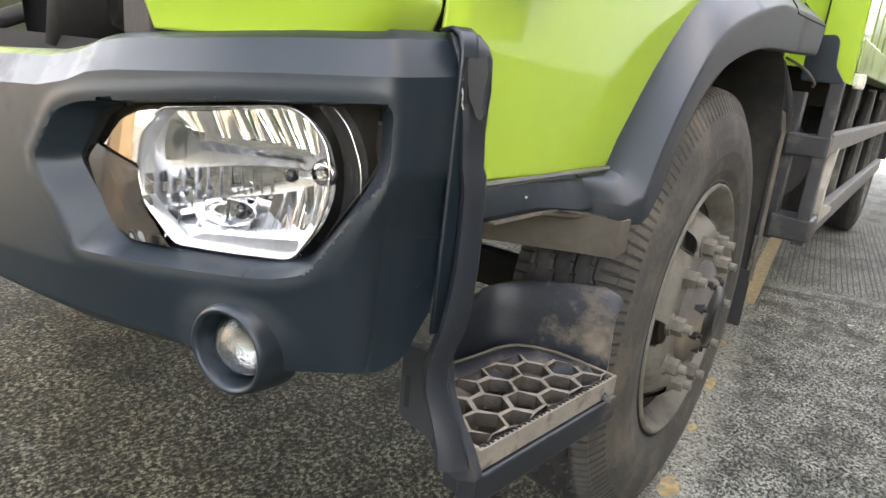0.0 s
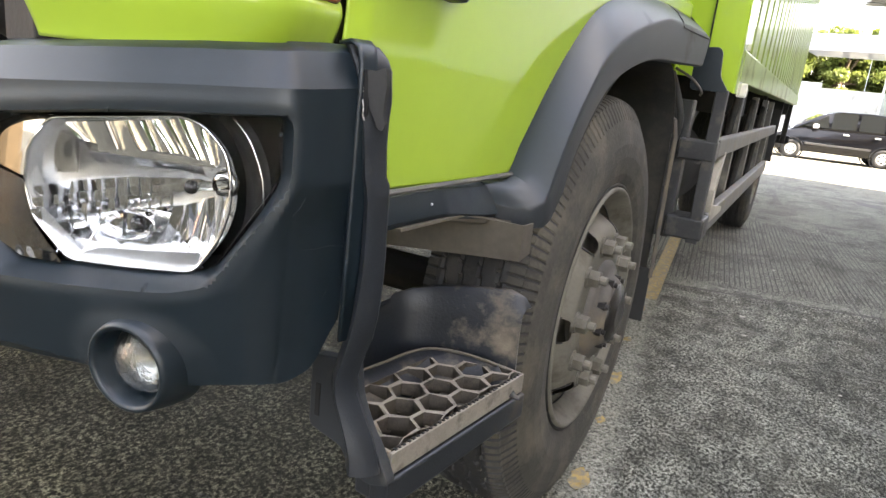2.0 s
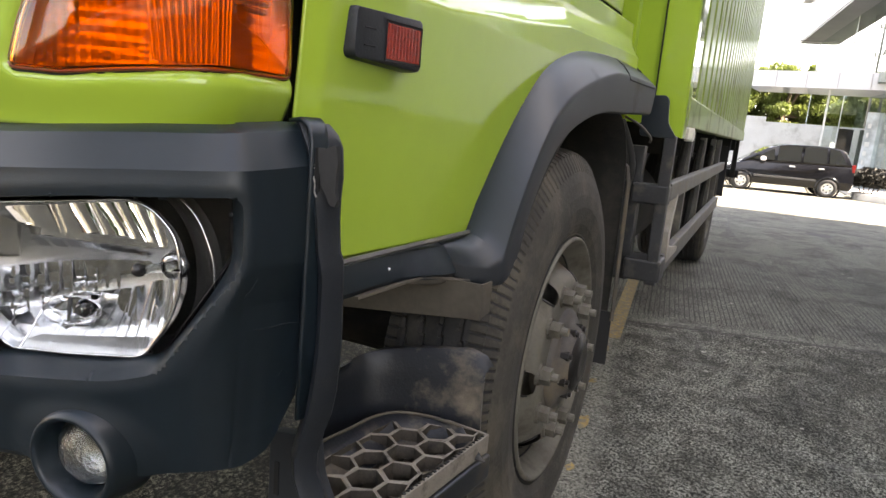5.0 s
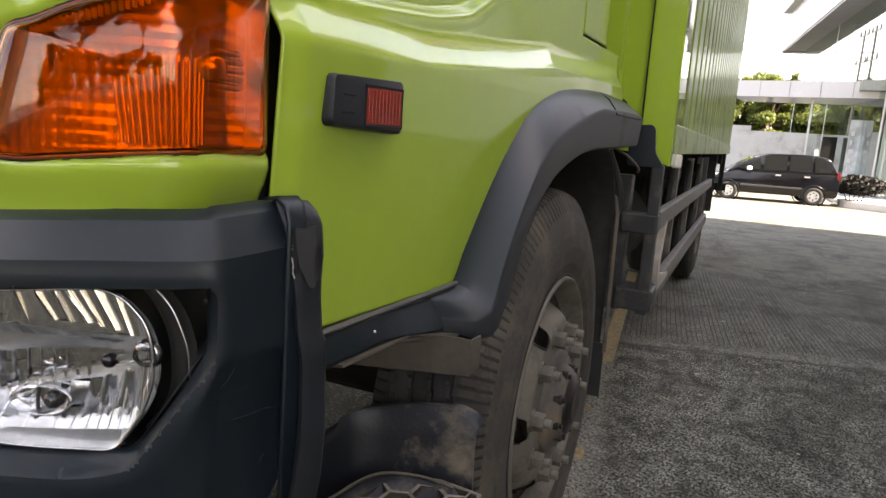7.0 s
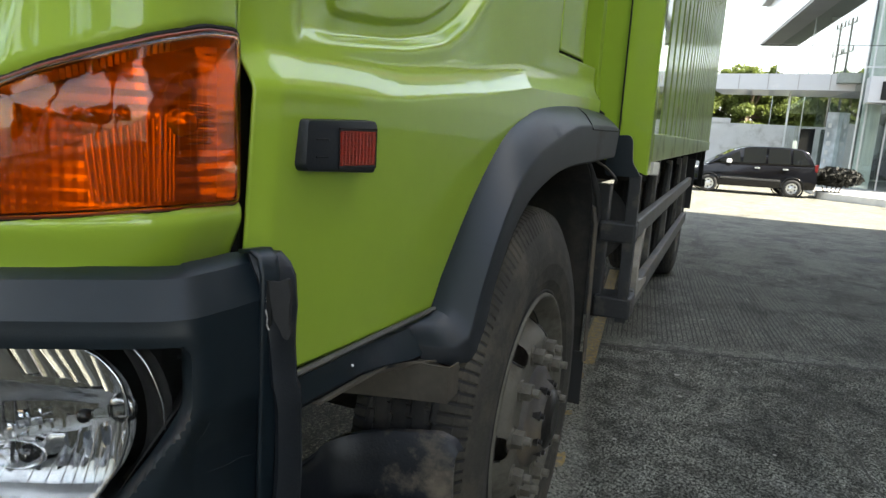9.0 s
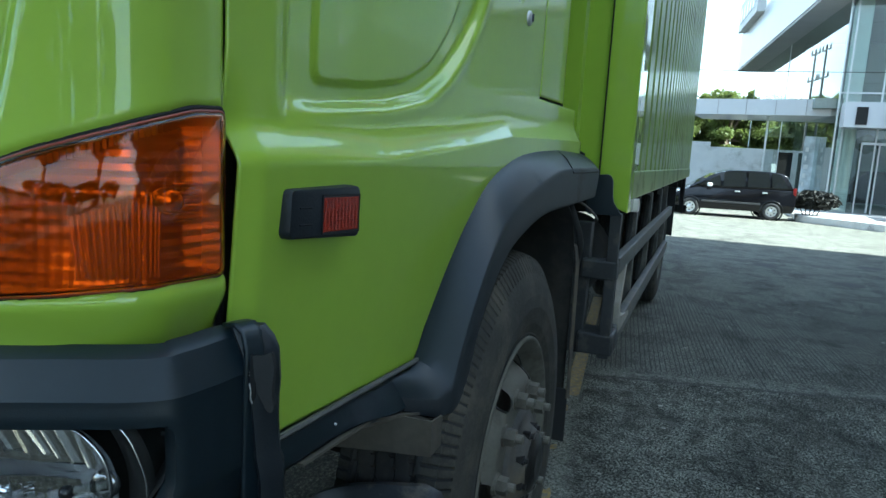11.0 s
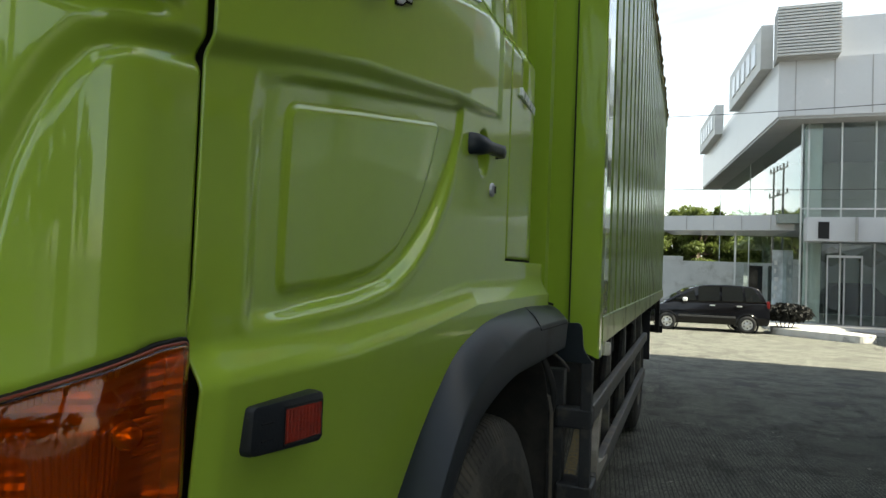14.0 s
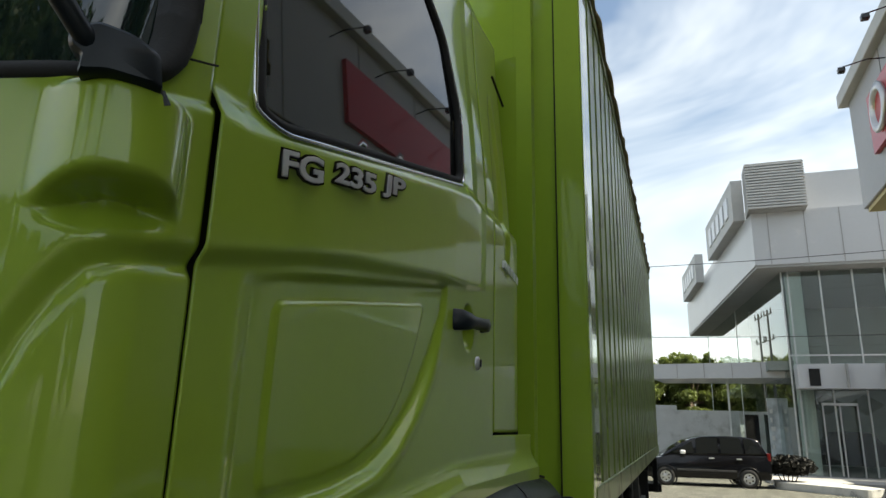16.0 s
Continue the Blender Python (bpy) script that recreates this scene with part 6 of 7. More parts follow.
    base = soil(ramp(noise(2.3, 8, 0.72), 0.47, 0.60, 0.0, 0.62), (0.36, 0.36, 0.37))
    base = soil(ramp(streak(3.2, 1.0, 0.22, 8, 0.7), 0.50, 0.62, 0.0, 0.50), (0.45, 0.45, 0.46))
    base = soil(ramp(streak(34, 1.0, 0.70, 7, 0.8), 0.51, 0.60, 0.0, 0.50), (0.35, 0.35, 0.36))
    pale = math_("MULTIPLY", ramp(streak(4.5, 0.35, 1.4, 7, 0.7), 0.58, 0.68), 0.40)
    base = mix(pale, base, (0.30, 0.30, 0.275))
    seam = math_("ABSOLUTE", math_("SUBTRACT", math_("SUBTRACT", sep.outputs["Y"], math_("MULTIPLY", sep.outputs["X"], 0.28)), 2.46))
    lip = math_("MULTIPLY", ramp(math_("ADD", seam, math_("MULTIPLY", math_("SUBTRACT", coarse, 0.5), 0.10)), 0.055, 0.020), ramp(noise(24, 5, 0.7), 0.45, 0.58, 0.0, 0.7))
    base = mix(lip, base, (0.30, 0.295, 0.26))
    # pale band where an old painted line has rubbed off
    band = math_("SUBTRACT", math_("ADD", sep.outputs["X"], math_("MULTIPLY", sep.outputs["Y"], 0.135)), 0.095)
    band = math_("ADD", math_("ABSOLUTE", band), math_("MULTIPLY", math_("SUBTRACT", mid, 0.5), 0.16))
    rub = math_("MULTIPLY", ramp(band, 0.085, 0.025), ramp(noise(70, 6, 0.8), 0.44, 0.56))
    base = mix(math_("MULTIPLY", rub, math_("SUBTRACT", 1.0, past)), base, (0.33, 0.325, 0.275))
    # light scratches and chips
    chips = ramp(streak(90, 1.0, 0.70, 4, 0.85), 0.585, 0.62)
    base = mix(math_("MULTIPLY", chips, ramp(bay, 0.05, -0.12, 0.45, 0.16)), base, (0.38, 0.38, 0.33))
    # open pits between the aggregate, stronger in the bay to add to its painted shade
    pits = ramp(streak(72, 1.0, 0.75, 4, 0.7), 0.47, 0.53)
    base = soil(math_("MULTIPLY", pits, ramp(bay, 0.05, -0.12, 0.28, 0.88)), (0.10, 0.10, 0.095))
    base = soil(ramp(noise(170, 2, 0.6), 0.50, 0.57, 0.0, 0.45), (0.22, 0.22, 0.21))
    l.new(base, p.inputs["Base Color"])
    b = n.new("ShaderNodeBump")
    b.inputs["Strength"].default_value = 0.75
    b.inputs["Distance"].default_value = 0.010
    l.new(math_("ADD", math_("MULTIPLY", grain, 0.6), math_("ADD", mid, brush)), b.inputs["Height"])
    l.new(b.outputs["Normal"], p.inputs["Normal"])
    return m


CONCRETE = node_ground()
JOINT = mat("joint_dark", (0.05, 0.048, 0.042), 0.9, 0, 0, 0.2, 9)
GROOVE = mat("groove_grey", (0.026, 0.026, 0.022), 0.9, 0, 0, 0.4, 9)
YELLOW = mat("worn_yellow_paint", (0.34, 0.235, 0.075), 0.85, 0, 0, 0.5, 30, 0.05, 80, (0.16, 0.150, 0.120), 0.70, 60)
PALE = mat("pale_worn_line", (0.36, 0.34, 0.30), 0.85, 0, 0, 0.3, 20, 0.1, 120, (0.15, 0.14, 0.12), 0.6, 14)
bm = bmesh.new()
gy = [-260, -60, -20, -8, -4, -2, 0, 2, 4, 6, 8, 10, 12, 14, 16, 18, 20, 22, 26, 60, 200, 900]
gx = [-600, -100, -30, -10, -4, -1, 0.5, 2, 5, 9, 20, 60, 500]
loft(bm, [[(x, y, ground_z(y)) for x in gx] for y in gy])
bmesh.ops.recalc_face_normals(bm, faces=bm.faces)
if bm.faces[:][0].normal.z < 0:
    bmesh.ops.reverse_faces(bm, faces=bm.faces)
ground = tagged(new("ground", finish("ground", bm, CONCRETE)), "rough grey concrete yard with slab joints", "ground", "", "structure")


def flat_strip(name, p, q, w, z, material, label="", cat="joint"):
    p, q = Vector((*p, 0)), Vector((*q, 0))
    d = (q - p).normalized()
    nrm = Vector((-d.y, d.x, 0)) * w / 2
    bm = bmesh.new()
    ks = np.linspace(0, 1, 12)
    rows = []
    for k in ks:
        c = p.lerp(q, k)
        rows.append([(*(c + nrm).xy, ground_z(c.y) + z), (*(c - nrm).xy, ground_z(c.y) + z)])
    loft(bm, rows)
    bmesh.ops.recalc_face_normals(bm, faces=bm.faces)
    return part(name, bm, material, ground, label)


flat_strip("slab_joint", (-4.0, 1.25), (8.0, 4.6), 0.026, 0.002, JOINT, "dark slab joint")
flat_strip("slab_joint", (0.745, 3.3), (1.03, 1.30), 0.007, 0.0025, JOINT)
flat_strip("slab_joint", (1.03, 1.30), (1.32, -1.2), 0.007, 0.0025, JOINT)
flat_strip("slab_joint", (0.20, 6.6), (-0.02, 12.2), 0.014, 0.002, JOINT)
flat_strip("slab_joint", (0.62, 4.3), (0.10, 8.0), 0.006, 0.003, JOINT)
# grooves brushed across the strip past the joint
grng = random.Random(17)
for k in range(118):
    x = -0.75 + 0.029 * k + grng.uniform(-0.0012, 0.0012)
    y0 = 2.54 + 0.28 * x + grng.uniform(0.0, 0.06)
    length = grng.uniform(2.2, 2.6)
    flat_strip("groove", (x, y0), (x - 0.115 * length, y0 + length), grng.uniform(0.0038, 0.0064), 0.0022, GROOVE)
flat_strip("painted_line", (-0.42, 4.6), (-0.145, 1.95), 0.08, 0.003, YELLOW, "worn yellow painted line")
for x, y, s in ((0.066, 0.14, 0.038), (-0.03, 0.86, 0.042), (0.02, 0.50, 0.020), (-0.09, 1.28, 0.022), (0.12, -0.35, 0.036), (-0.15, 1.75, 0.045)):
    rng = random.Random(int(1000 * y))
    bm = bmesh.new()
    bm.faces.new([bm.verts.new((x + s * rng.uniform(0.5, 0.9) * math.cos(a), y + 2.0 * s * rng.uniform(0.5, 0.9) * math.sin(a), 0.0045)) for a in np.linspace(0, 2 * math.pi, 14, endpoint=False)])
    part("paint_patch", bm, YELLOW, ground)
for x, y in ((1.21, 8.1), (2.0, 7.1), (2.6, 9.2)):
    bm = bmesh.new()
    bmesh.ops.create_circle(bm, cap_ends=True, segments=20, radius=0.16, matrix=Matrix.Translation((x, y, ground_z(y) + 0.004)))
    part("drain_cover", bm, JOINT, ground, "small dark round cover")
rng = random.Random(9)
for k in range(60):
    x, y = rng.uniform(0.1, 2.4), rng.uniform(0.2, 5.5)
    bm = bmesh.new()
    bmesh.ops.create_icosphere(bm, subdivisions=1, radius=rng.uniform(0.004, 0.011), matrix=Matrix.Translation((x, y, 0.003)) @ Matrix.Diagonal((1.4, 1, 0.4, 1)))
    part("grit", bm, PALE, ground)

# ---- showroom across the yard ----
show = thing("showroom", (5.2, 29.5, -0.46), "white-clad glass showroom with an overhanging upper storey", "building")
FC, FL = Vector((3.94, 29.5, 0)), Vector((1.43, 52.6, 0))     # near and far corner of the overhang
GC, GL = Vector((5.05, 30.6, 0)), Vector((2.75, 52.0, 0))      # glass line behind it


def along(a, b, t, z):
    p = a.lerp(b, t)
    return (p.x, p.y, z)


def slab(pts, z0, z1):
    bm = bmesh.new()
    prism(bm, [(p[0], p[1]) for p in pts], z0, z1, "z")
    return bm


part("upper_storey", slab([FC, (34, 29.5), (34, 60), FL], 8.42, 10.85), WHITE_PANEL, show, "white metal cladding in wide panels")
part("soffit", slab([FC + Vector((0.05, 0.05, 0)), (34, 29.55), (34, 59), FL + Vector((0.05, 0, 0))], 8.30, 8.416), GREY_SOFFIT, show, "grey soffit")
part("parapet", slab([(4.9, 30.2), (34, 30.2), (34, 60), (2.4, 55)], 10.85, 12.75), WHITE_PANEL, show)
for x in (4.59, 6.04, 7.40, 8.8, 10.2, 11.6, 13.0):
    part("panel_joint", nbox(x - 0.02, x + 0.02, 29.488, 29.498, 8.44, 10.83), GREY_SOFFIT, show)
# box is a darker grey than its slats, painting the shade between them
lv = part("louvre_box", nbox(3.80, 6.12, 28.9, 30.2, 10.78, 12.95, bevel=0.01), GREY_SOFFIT, show, "grey louvred sign box")
for k in range(16):
    part("louvre_slat", nbox(3.78, 6.14, 28.80, 28.90, 10.82 + 0.131 * k, 10.90 + 0.131 * k), LOUVRE, lv)
for t0, t1, z0, z1 in ((0.06, 0.40, 10.9, 12.9), (0.62, 0.93, 10.7, 12.6)):
    p, q = FC.lerp(FL, t0), FC.lerp(FL, t1)
    off = Vector((-0.45, -0.05, 0))
    sb = part("side_sign", slab([p + off, q + off, q + off + Vector((0.5, 0, 0)), p + off + Vector((0.5, 0, 0))], z0, z1), LOUVRE, show, "grey sign board with raised letters")
    for k in range(5):
        a, b = p.lerp(q, 0.12 + 0.16 * k) + off, p.lerp(q, 0.22 + 0.16 * k) + off
        part("sign_stroke", slab([a + Vector((-0.06, 0, 0)), b + Vector((-0.06, 0, 0)), b, a], z0 + 0.5, z1 - 0.5), SIGN_SILVER, sb)
# glass fronts with mullions
gl = part("front_glazing", nbox(5.05, 22, 30.62, 30.64, -0.4, 8.3), SHOWROOM_GLASS, show, "tall showroom glass")
gl.visible_shadow = False
bm = loft(bmesh.new(), [[along(GC, GL, 0, z), along(GC, GL, 1, z)] for z in (-0.4, 8.3)])
gl2 = part("side_glazing", bm, SHOWROOM_GLASS, show, "tall showroom glass that mirrors poles and sky")
thick(gl2, 0.02)
gl2.visible_shadow = False
for x in (5.30, 6.55, 7.80, 9.0, 10.3, 11.6, 12.9, 14.2):
    part("mullion", nbox(x - 0.025, x + 0.025, 30.52, 30.62, -0.3, 8.3), ALU, show)
for z in (4.6,):
    part("glazing_bar", nbox(5.05, 22, 30.56, 30.62, z - 0.03, z + 0.03), ALU, show)
for t in (0.0, 0.5, 1.0):
    p = GC.lerp(GL, t)
    part("mullion", nbox(p.x - 0.04, p.x + 0.02, p.y - 0.03, p.y + 0.03, -0.4, 8.3), ALU, show)
part("column", nbox(5.25, 5.85, 30.75, 31.3, -0.4, 8.3, bevel=0.02), COLUMN, show, "pale square column")
for x0, x1, y0, y1, z0, z1 in ((4.6, 22, 41, 41.2, -0.4, 8.3), (4.2, 22, 31, 60, 4.0, 4.4), (4.2, 22, 31, 60, -0.45, -0.35)):
    part("interior", nbox(x0, x1, y0, y1, z0, z1), INTERIOR, show)
# low canopies
cn = part("entrance_canopy", slab([(5.15, 29.6), (24, 29.2), (24, 30.6), (5.15, 30.6)], 3.15, 4.15), WHITE_PANEL, show, "white canopy over the entrance with a dark patch")
part("canopy_patch", nbox(5.55, 5.95, 29.54, 29.60, 3.25, 3.95), SHADOW_GAP, cn)
for x in (6.9, 8.3, 9.7, 11.1):
    part("canopy_joint", nbox(x - 0.015, x + 0.015, 29.16, 29.60, 3.17, 4.13), GREY_SOFFIT, cn)
ls = part("side_canopy", slab([(-0.75, 32.6), (5.0, 31.6), (5.0, 36), (-0.3, 36)], 3.72, 4.42), WHITE_PANEL, show, "white flat side canopy")
for x in (0.4, 1.6, 2.8, 4.0):
    part("canopy_joint", nbox(x - 0.015, x + 0.015, 31.4 + 0.174 * (5 - x) + 0.18, 31.75 + 0.174 * (5 - x), 3.74, 4.40), GREY_SOFFIT, ls)
part("canopy_post", nbox(2.58, 2.66, 33.0, 33.08, -0.46, 3.72), ALU, show)
part("entrance_frame", nbox(6.05, 7.32, 30.36, 30.44, 2.5, 2.6), ALU, show)
for x in (6.05, 6.68, 7.32):
    part("door_frame", nbox(x - 0.025, x + 0.025, 30.36, 30.44, -0.4, 2.6), SIGN_SILVER, show)
part("dark_doorway", nbox(3.55, 4.2, 36.8, 37.0, -0.46, 2.2), BLACK_GLOSS, show)
ps = part("poster", nbox(4.28, 4.90, 33.4, 33.5, 0.2, 2.9), POSTER, show, "faded blue-grey poster behind the glass")
for k in range(5):
    part("poster_stroke", nbox(4.36, 4.44 + 0.05 * (k % 3), 33.36, 33.398, 0.6 + 0.4 * k, 0.8 + 0.4 * k), ALU, ps)
for x in (6.5, 8.0):
    bm = bmesh.new()
    prism(bm, [(x - 0.7, 2.6), (x, 3.05), (x + 0.7, 2.6), (x, 2.15)], 32.0, 32.05, "y")
    part("hanging_display", bm, LEAF_DARK, show)
# dim car shape inside
bm = bmesh.new()
prism(bm, rounded([(5.9, 0.0), (5.9, 0.7), (6.5, 0.95), (7.0, 1.45), (8.4, 1.45), (8.9, 0.9), (9.5, 0.75), (9.5, 0.0)], 0.15, 4), 33.5, 35.1, "y")
tagged(new("display_car", finish("display_car", bm, CAR_BLACK)), "dark car on display behind the glass", "car")

# planter kerb with bush
bm = prism(bmesh.new(), rounded([(3.3, 24.2), (5.6, 22.4), (6.3, 23.2), (4.2, 26.5), (3.4, 26.0)], 0.3, 5), -0.47, -0.22, "z", 0.02)
tagged(new("planter_kerb", finish("planter_kerb", bm, KERB)), "white and black painted concrete planter kerb", "kerb", "", "structure")
bm = nbox(3.4, 30, 26.6, 30.6, -0.5, -0.33)
tagged(new("pavement", finish("pavement", bm, PAVING)), "pale paving before the showroom", "pavement", "", "structure")


def leaves(bm, center, radii, count, size, seed):
    rng = random.Random(seed)
    for _ in range(count):
        while True:
            v = Vector((rng.uniform(-1, 1), rng.uniform(-1, 1), rng.uniform(-1, 1)))
            if 0.15 < v.length < 1:
                break
        v *= 0.6 + 0.4 * rng.random() / max(v.length, 0.2) * 0.6
        c = Vector(center) + Vector((v.x * radii[0], v.y * radii[1], v.z * radii[2]))
        s = size * rng.uniform(0.6, 1.4)
        q = Euler((rng.uniform(-1.2, 1.2), rng.uniform(-1.2, 1.2), rng.uniform(0, 6.28))).to_matrix()
        vs = [bm.verts.new(c + q @ Vector(p) * s) for p in ((-1, 0, 0), (0, -0.45, 0.1), (1, 0, 0), (0, 0.45, 0.1))]
        bm.faces.new(vs)
    return bm


bm = leaves(bmesh.new(), (3.85, 24.6, 0.30), (1.0, 0.75, 0.42), 5200, 0.075, 3)
bush = thing("bush", (3.75, 24.6, -0.22), "dark brown-green clipped bush in the planter", "bush")
part("foliage", bm, HEDGE, bush)
bm = bmesh.new()
for k in range(5):
    rod(bm, (3.55 + 0.1 * k, 24.6, -0.25), (3.35 + 0.2 * k, 24.6, 0.2), 0.02, 0.012, 6)
part("stem", bm, BARK, bush)


def tree(at, height, spread, seed, material=LEAF, n=14, per=420, size=0.16, low=0.30, label="leafy green tree behind the wall", group="trees behind the wall"):
    rng = random.Random(seed)
    t = thing("tree", at, label, "tree", group)
    bm = bmesh.new()
    rod(bm, (at[0], at[1], at[2]), (at[0] + 0.1, at[1], at[2] + height * 0.55), 0.05 * height * 0.6, 0.02 * height, 8)
    crown = bmesh.new()
    for k in range(n):
        a, r = rng.uniform(0, 6.28), spread * rng.uniform(0.15, 0.9)
        c = (at[0] + r * math.cos(a), at[1] + r * math.sin(a), at[2] + height * rng.uniform(low, 0.92))
        rod(bm, (at[0] + 0.05, at[1], at[2] + height * 0.45), c, 0.012 * height, 0.004 * height, 5)
        rr = spread * rng.uniform(0.28, 0.5)
        leaves(crown, c, (rr, rr, rr * 0.7), per, size, seed * 50 + k)
    part("trunk", bm, BARK, t)
    part("crown", crown, material, t)
    return t


wall = tagged(new("boundary_wall", finish("boundary_wall", bmesh.new(), WALL_WHITE)), "white boundary wall in front of trees", "wall", "", "structure")
bm = nbox(-30, 4.0, 46, 46.3, -0.5, 2.6)
box(bm, -30, 0.2, 45.95, 46.0, 2.6, 2.9)
bm.to_mesh(wall.data)
bm.free()
rng = random.Random(12)
for k in range(9):
    tree((-10 + 2.3 * k + rng.uniform(-0.5, 0.5), 65.0 + rng.uniform(0, 5), -0.5), rng.uniform(8.0, 9.8), rng.uniform(2.8, 3.6), 20 + k, LEAF, 44, 420, 0.17)

# ---- long building beside the yard, with the red sign box ----
hall = thing("sales_hall", (9.5, 0, 0), "long white sales hall with a projecting red sign box", "building")
# height and length of this unseen wall are set to shade the truck
part("hall_wall", nbox(9.0, 24, -6.4, 12.3, 0.0, 13.6), WHITE_PANEL, hall, "white clad wall")
part("sign_box", nbox(3.95, 9.0, -6.0, 12.3, 5.5, 7.75, bevel=0.02), FASCIA, hall, "white projecting fascia box")
part("parapet_lip", nbox(3.80, 4.4, -6.1, 12.5, 7.70, 7.98, bevel=0.02), LOUVRE, hall, "grey metal lip along the top")
for y in np.arange(-5.0, 12.0, 1.9):
    part("fascia_joint", nbox(3.940, 3.949, y - 0.012, y + 0.012, 5.52, 7.69), GREY_SOFFIT, hall)
part("sign_soffit", nbox(4.0, 9.0, -5.9, 12.2, 5.42, 5.496), YELLOW_SOFFIT, hall)
rs = part("red_sign", nbox(3.87, 3.948, 5.9, 10.9, 6.06, 7.12), RED_SIGN, hall, "red sign panel with a silver emblem")
bm = bmesh.new()
lathe(bm, [(0.40, -0.03), (0.43, 0.03), (0.31, 0.05), (0.28, -0.02)], 32, pose(3.85, 10.25, 6.65, 0, 0, 180))
part("sign_emblem", bm, SIGN_SILVER, rs, "", True)
for y in (5.6, 6.9, 8.35, 9.9):
    bm = tube(bmesh.new(), [(3.95, y, 7.34), (3.7, y, 7.36), (3.32, y, 7.27)], 0.011, 6)
    box(bm, 3.25, 3.36, y - 0.05, y + 0.05, 7.17, 7.26, 0.015)
    part("sign_lamp", bm, BLACK_GLOSS, hall)
for y in np.arange(-6.0, 11, 3.0):
    part("hall_window", nbox(8.96, 8.998, y, y + 2.6, 0.3, 4.6), TINTED, hall)
    part("hall_pillar", nbox(8.85, 8.999, y - 0.32, y - 0.08, 0.0, 5.4), COLUMN, hall)

# added unseen block: keeps sunlit ground out of the door's reflections
part("low_wing", nbox(9.3, 24, 12.3, 28.9, -0.4, 3.4), FASCIA, hall, "added unseen grey block that evens the reflections in the door")

# ---- house west of the yard, seen in the lamps ----
house = thing("house", (-25.0, -4.0, 0.0), "beige house with an orange tiled porch roof", "building")
part("house_wall", nbox(-32.0, -23.0, -16.0, 9.0, 0.0, 5.2), mat("beige_render", (0.50, 0.43, 0.31), 0.8, 0, 0, 0.08, 0.8, 0.05, 30), house, "beige rendered wall")
part("porch_roof", prism(bmesh.new(), [(-23.0, 2.9), (-23.0, 2.6), (-20.6, 1.95), (-20.5, 2.10)], -15.0, 8.0, "y"), mat("orange_tiles", (0.42, 0.17, 0.06), 0.7, 0, 0, 0.2, 3.0), house, "orange porch roof")
for y in (-14.0, -10.0, -6.0, -2.0, 2.0, 6.0):
    part("porch_post", nbox(-20.9, -20.7, y, y + 0.2, 0.0, 2.0), BARK, house)
for y in (-13.0, -7.5, -2.0, 3.5):
    part("window", nbox(-23.0, -22.95, y, y + 1.6, 3.4, 4.5), TINTED, house)

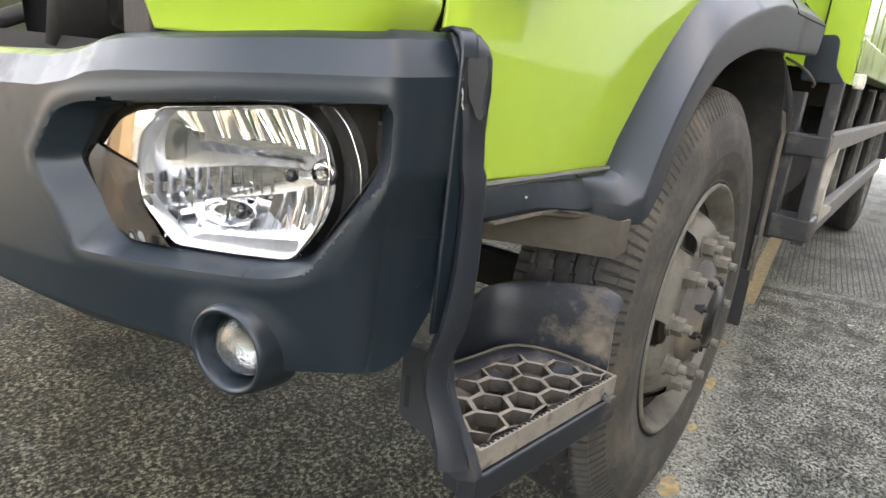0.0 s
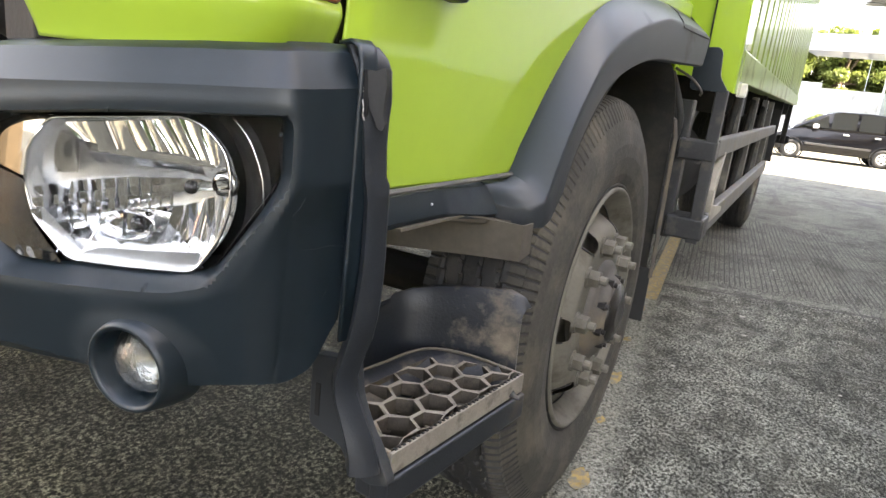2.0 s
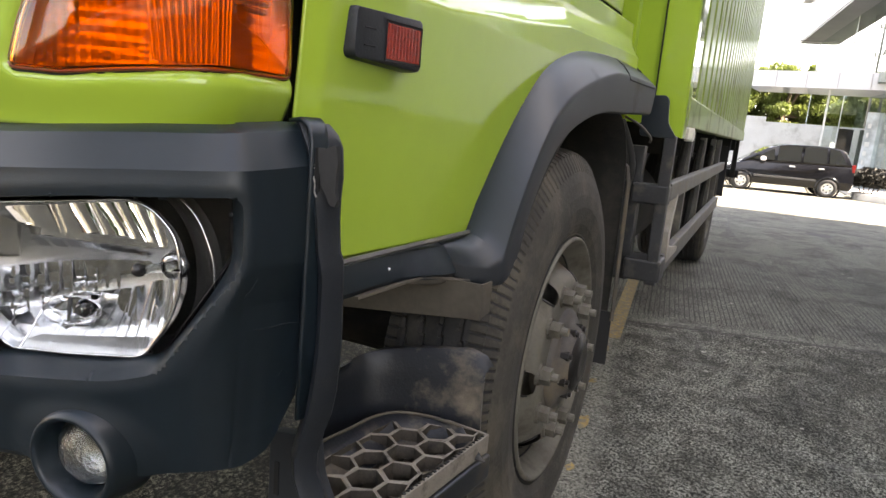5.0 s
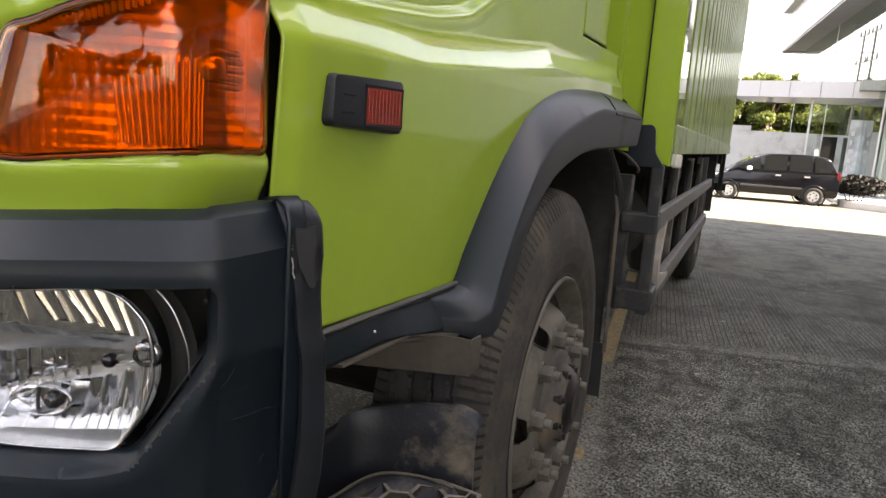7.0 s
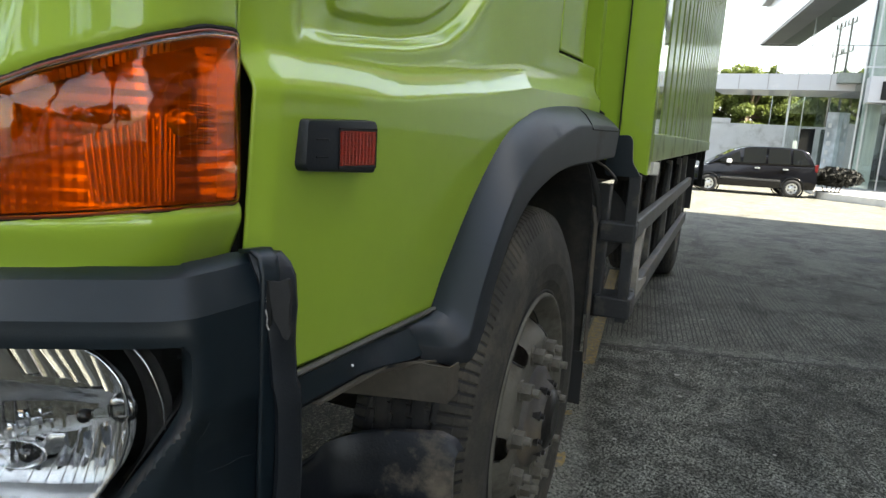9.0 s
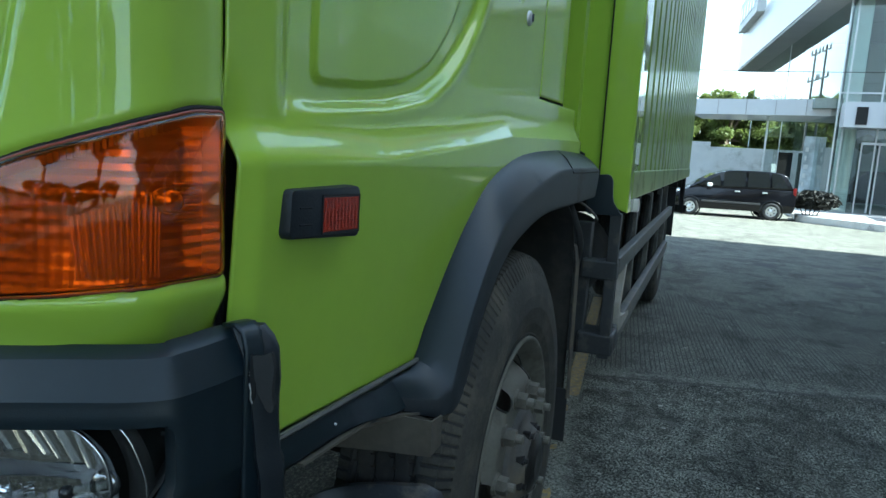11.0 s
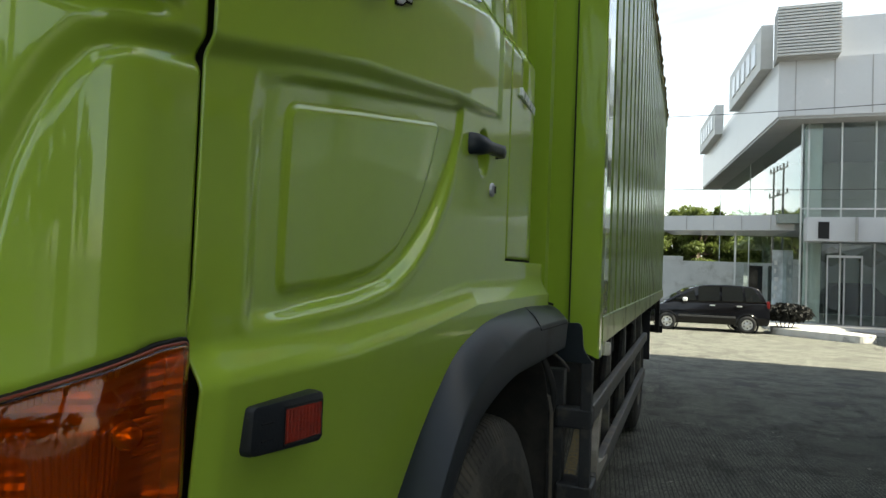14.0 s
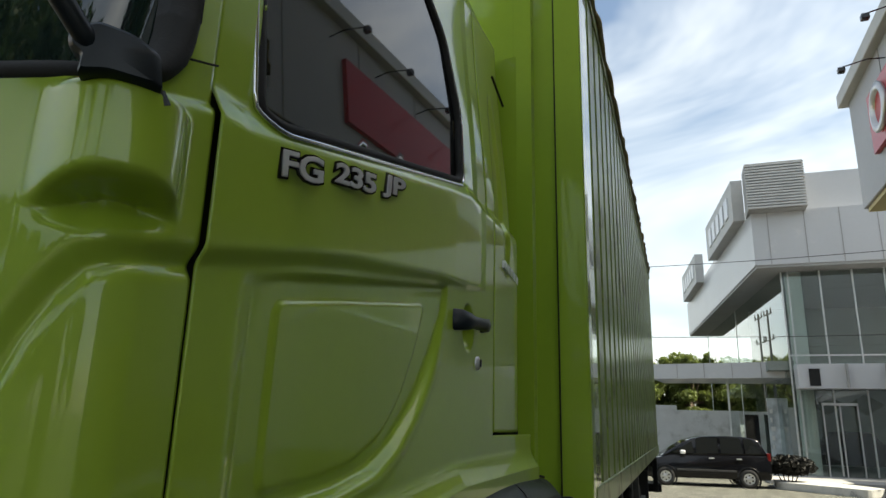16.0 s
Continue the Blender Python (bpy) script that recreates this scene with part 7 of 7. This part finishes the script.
# ---- black van ----
def van():
    at = Vector((1.05, 24.4, -0.46))
    v = thing("van", at, "black compact people carrier parked by the planter", "car")
    m = Matrix.Translation(at) @ pose(0, 0, 0, 0, 0, 7.0)
    # outline: x along the car (front at minus), y height
    body = rounded([(-2.02, 0.25), (-2.07, 0.52), (-2.00, 0.72), (-1.60, 0.89), (-1.10, 1.01), (1.98, 1.05), (2.06, 0.95), (2.10, 0.50), (2.04, 0.27)], 0.09, 5)
    cabin = rounded([(-1.46, 0.95), (-0.52, 1.51), (-0.12, 1.63), (0.9, 1.66), (1.45, 1.63), (1.76, 1.54), (2.01, 1.04)], 0.10, 5)
    def shape(poly, half, tuck, name, material, label="", x0=1.0):
        bm = bmesh.new()
        rows = []
        c = np.mean(poly, axis=0)
        for w, s in ((-half, 0.93), (-half * 0.97, 0.98), (-half * 0.85, 1.0), (half * 0.85, 1.0), (half * 0.97, 0.98), (half, 0.93)):
            rows.append([m @ Vector((c[0] + (x - c[0]) * s, w * (1 - tuck * max(0, (z - c[1])) / 0.4), c[1] + (z - c[1]) * s)) for x, z in poly])
        loft(bm, rows, True)
        bmesh.ops.contextual_create(bm, geom=[e for e in bm.edges if e.is_boundary])
        bmesh.ops.recalc_face_normals(bm, faces=bm.faces)
        return soft(part(name, bm, material, v, label), 50)
    shape(body, 0.83, 0.03, "body", CAR_BLACK, "glossy black bodywork")
    shape(cabin, 0.74, 0.13, "cabin", CAR_BLACK)
    for poly, nm in (([(-1.06, 1.08), (-0.42, 1.47), (-0.36, 1.08)], "quarter_window"), ([(-0.28, 1.08), (-0.28, 1.57), (0.42, 1.60), (0.42, 1.09)], "side_window"), ([(0.50, 1.09), (0.50, 1.60), (1.15, 1.60), (1.20, 1.10)], "side_window"), ([(1.28, 1.10), (1.24, 1.60), (1.52, 1.57), (1.80, 1.12)], "side_window")):
        bm = bmesh.new()
        prism(bm, rounded(poly, 0.03, 3), -0.735, -0.725, "y", m=m @ Matrix(((1, 0, 0, 0), (0, 1, 0.13, -0.20), (0, 0, 1, 0), (0, 0, 0, 1))))
        part(nm, bm, TINTED, v)
    bm = loft(bmesh.new(), [[m @ Vector((x, y, z)) for y in (-0.62, 0.62)] for x, z in ((-1.36, 1.025), (-0.58, 1.495))])
    thick(part("windscreen", bm, TINTED, v), 0.012, 1)
    for x in (-1.3275, 1.3275):
        for sgn in (-1, 1):
            wm = m @ Matrix.Translation((x, sgn * 0.765, 0.30)) @ Matrix.Rotation(radians(-90 * sgn * -1), 4, "Z")
            bm = lathe(bmesh.new(), [(0.18, 0.09), (0.21, 0.105), (0.285, 0.10), (0.305, 0.07), (0.305, -0.07), (0.20, -0.10)], 32, wm)
            ty = part("wheel", bm, RUBBER, v, "alloy wheel with a black tyre", True)
            bm = lathe(bmesh.new(), [(0.0005, 0.09), (0.05, 0.092), (0.06, 0.08), (0.17, 0.08), (0.208, 0.10), (0.212, 0.07)], 32, wm)
            part("alloy_rim", bm, ALLOY, ty, "", True)
            for k in range(6):
                a = 2 * math.pi * (k + 0.5) / 6
                bm = bmesh.new()
                rod(bm, wm @ Vector((0.086, 0.115 * math.cos(a), 0.115 * math.sin(a))), wm @ Vector((0.092, 0.115 * math.cos(a), 0.115 * math.sin(a))), 0.024, 0.024, 10)
                part("rim_gap", bm, BLACK_GLOSS, ty)
            bm = bmesh.new()
            lathe(bm, [(0.375, -0.02), (0.378, 0.098), (0.345, 0.100), (0.34, -0.02)], 32, wm)
            part("wheel_arch", bm, CAR_BLACK, v, "", True)
    for x in (0.10, 0.98):
        part("door_handle", box(bmesh.new(), x, x + 0.17, -0.845, -0.82, 0.90, 0.945, 0.008, m=m), ALU, v, "pale door handle")
    part("wing_mirror", box(bmesh.new(), -0.82, -0.66, -0.98, -0.80, 1.04, 1.17, 0.03, m=m), SKIN_WHITE, v, "bright door mirror")
    part("tail_lamp", box(bmesh.new(), 1.95, 2.055, -0.80, -0.68, 0.88, 1.14, 0.02, m=m), LAMP_RED, v, "red tail lamp")
    part("headlight", box(bmesh.new(), -2.03, -1.72, -0.80, -0.55, 0.72, 0.86, 0.03, m=m), ALU, v)
    part("side_moulding", box(bmesh.new(), -0.95, 0.95, -0.845, -0.825, 0.50, 0.56, 0.006, m=m), CAR_PLASTIC, v)
    return v


van()

# ---- overhead wires between poles ----
for label, p, q in (("upper", (-9.0, 26.4, 7.95), (15.0, 27.2, 8.55)), ("lower", (-9.0, 28.8, 5.55), (15.5, 28.8, 5.35))):
    pole = thing("utility_pole", (p[0], p[1], -0.46), "grey concrete pole that carries an overhead wire", "pole", "poles along the yard")
    bm = bmesh.new()
    for end in (p, q):
        rod(bm, (end[0], end[1], -0.5), (end[0], end[1], end[2] + 0.3), 0.12, 0.09, 12)
    part("pole_shaft", bm, COLUMN, pole)
    pts = [Vector(p).lerp(Vector(q), t) - Vector((0, 0, 0.25 * math.sin(math.pi * t))) for t in np.linspace(0, 1, 14)]
    part("overhead_wire", tube(bmesh.new(), pts, 0.014, 5), CABLE, pole, "thin black overhead wire")

# power poles behind the boundary wall, mirrored in the side glass
for y0 in (56.3, 54.2):
    pole = thing("power_pole", (-2.46, y0, -0.46), "grey power pole with two crossarms and insulators", "pole", "power poles behind the wall")
    part("pole_shaft", rod(bmesh.new(), (-2.46, y0, -0.5), (-2.46, y0, 10.6), 0.11, 0.07, 10), CAR_PLASTIC, pole)
    for z, w in ((10.25, 0.85), (8.25, 0.95)):
        arm = part("crossarm", nbox(-2.50, -2.42, y0 - w, y0 + w, z - 0.05, z + 0.05), CAR_PLASTIC, pole)
        for dy in (-w + 0.1, 0.0, w - 0.1):
            part("insulator", rod(bmesh.new(), (-2.46, y0 + dy, z + 0.05), (-2.46, y0 + dy, z + 0.40), 0.07, 0.04, 8), CAR_PLASTIC, arm)

# ---- trees behind the viewer that the paint and lamps mirror ----
rng = random.Random(31)
for k in range(9):
    tree((-16 + 4.2 * k + rng.uniform(-1, 1), -30 + rng.uniform(-3, 3), 0), rng.uniform(7.0, 10.0), rng.uniform(2.4, 3.4), 60 + k, LEAF_DARK, 24, 620, 0.24, label="dark leafy tree across the open yard", group="trees across the yard")
tree((-7.0, -9.0, 0), 14.0, 3.4, 93, LEAF_DARK, 40, 420, 0.20, 0.52, label="dark leafy tree across the open yard", group="trees across the yard")
tree((4.6, -13.5, 0), 16.0, 4.2, 91, LEAF_DARK, 40, 420, 0.22, 0.58, label="dark leafy tree across the open yard", group="trees across the yard")
tree((-3.5, -17.0, 0), 17.0, 4.0, 92, LEAF_DARK, 34, 420, 0.22, 0.60, label="dark leafy tree across the open yard", group="trees across the yard")
bm = nbox(-40, 9, -38.3, -38.0, 0, 3.0)
tagged(new("wall_south", finish("wall_south", bm, WALL_WHITE)), "plain white boundary wall", "wall", "", "structure")
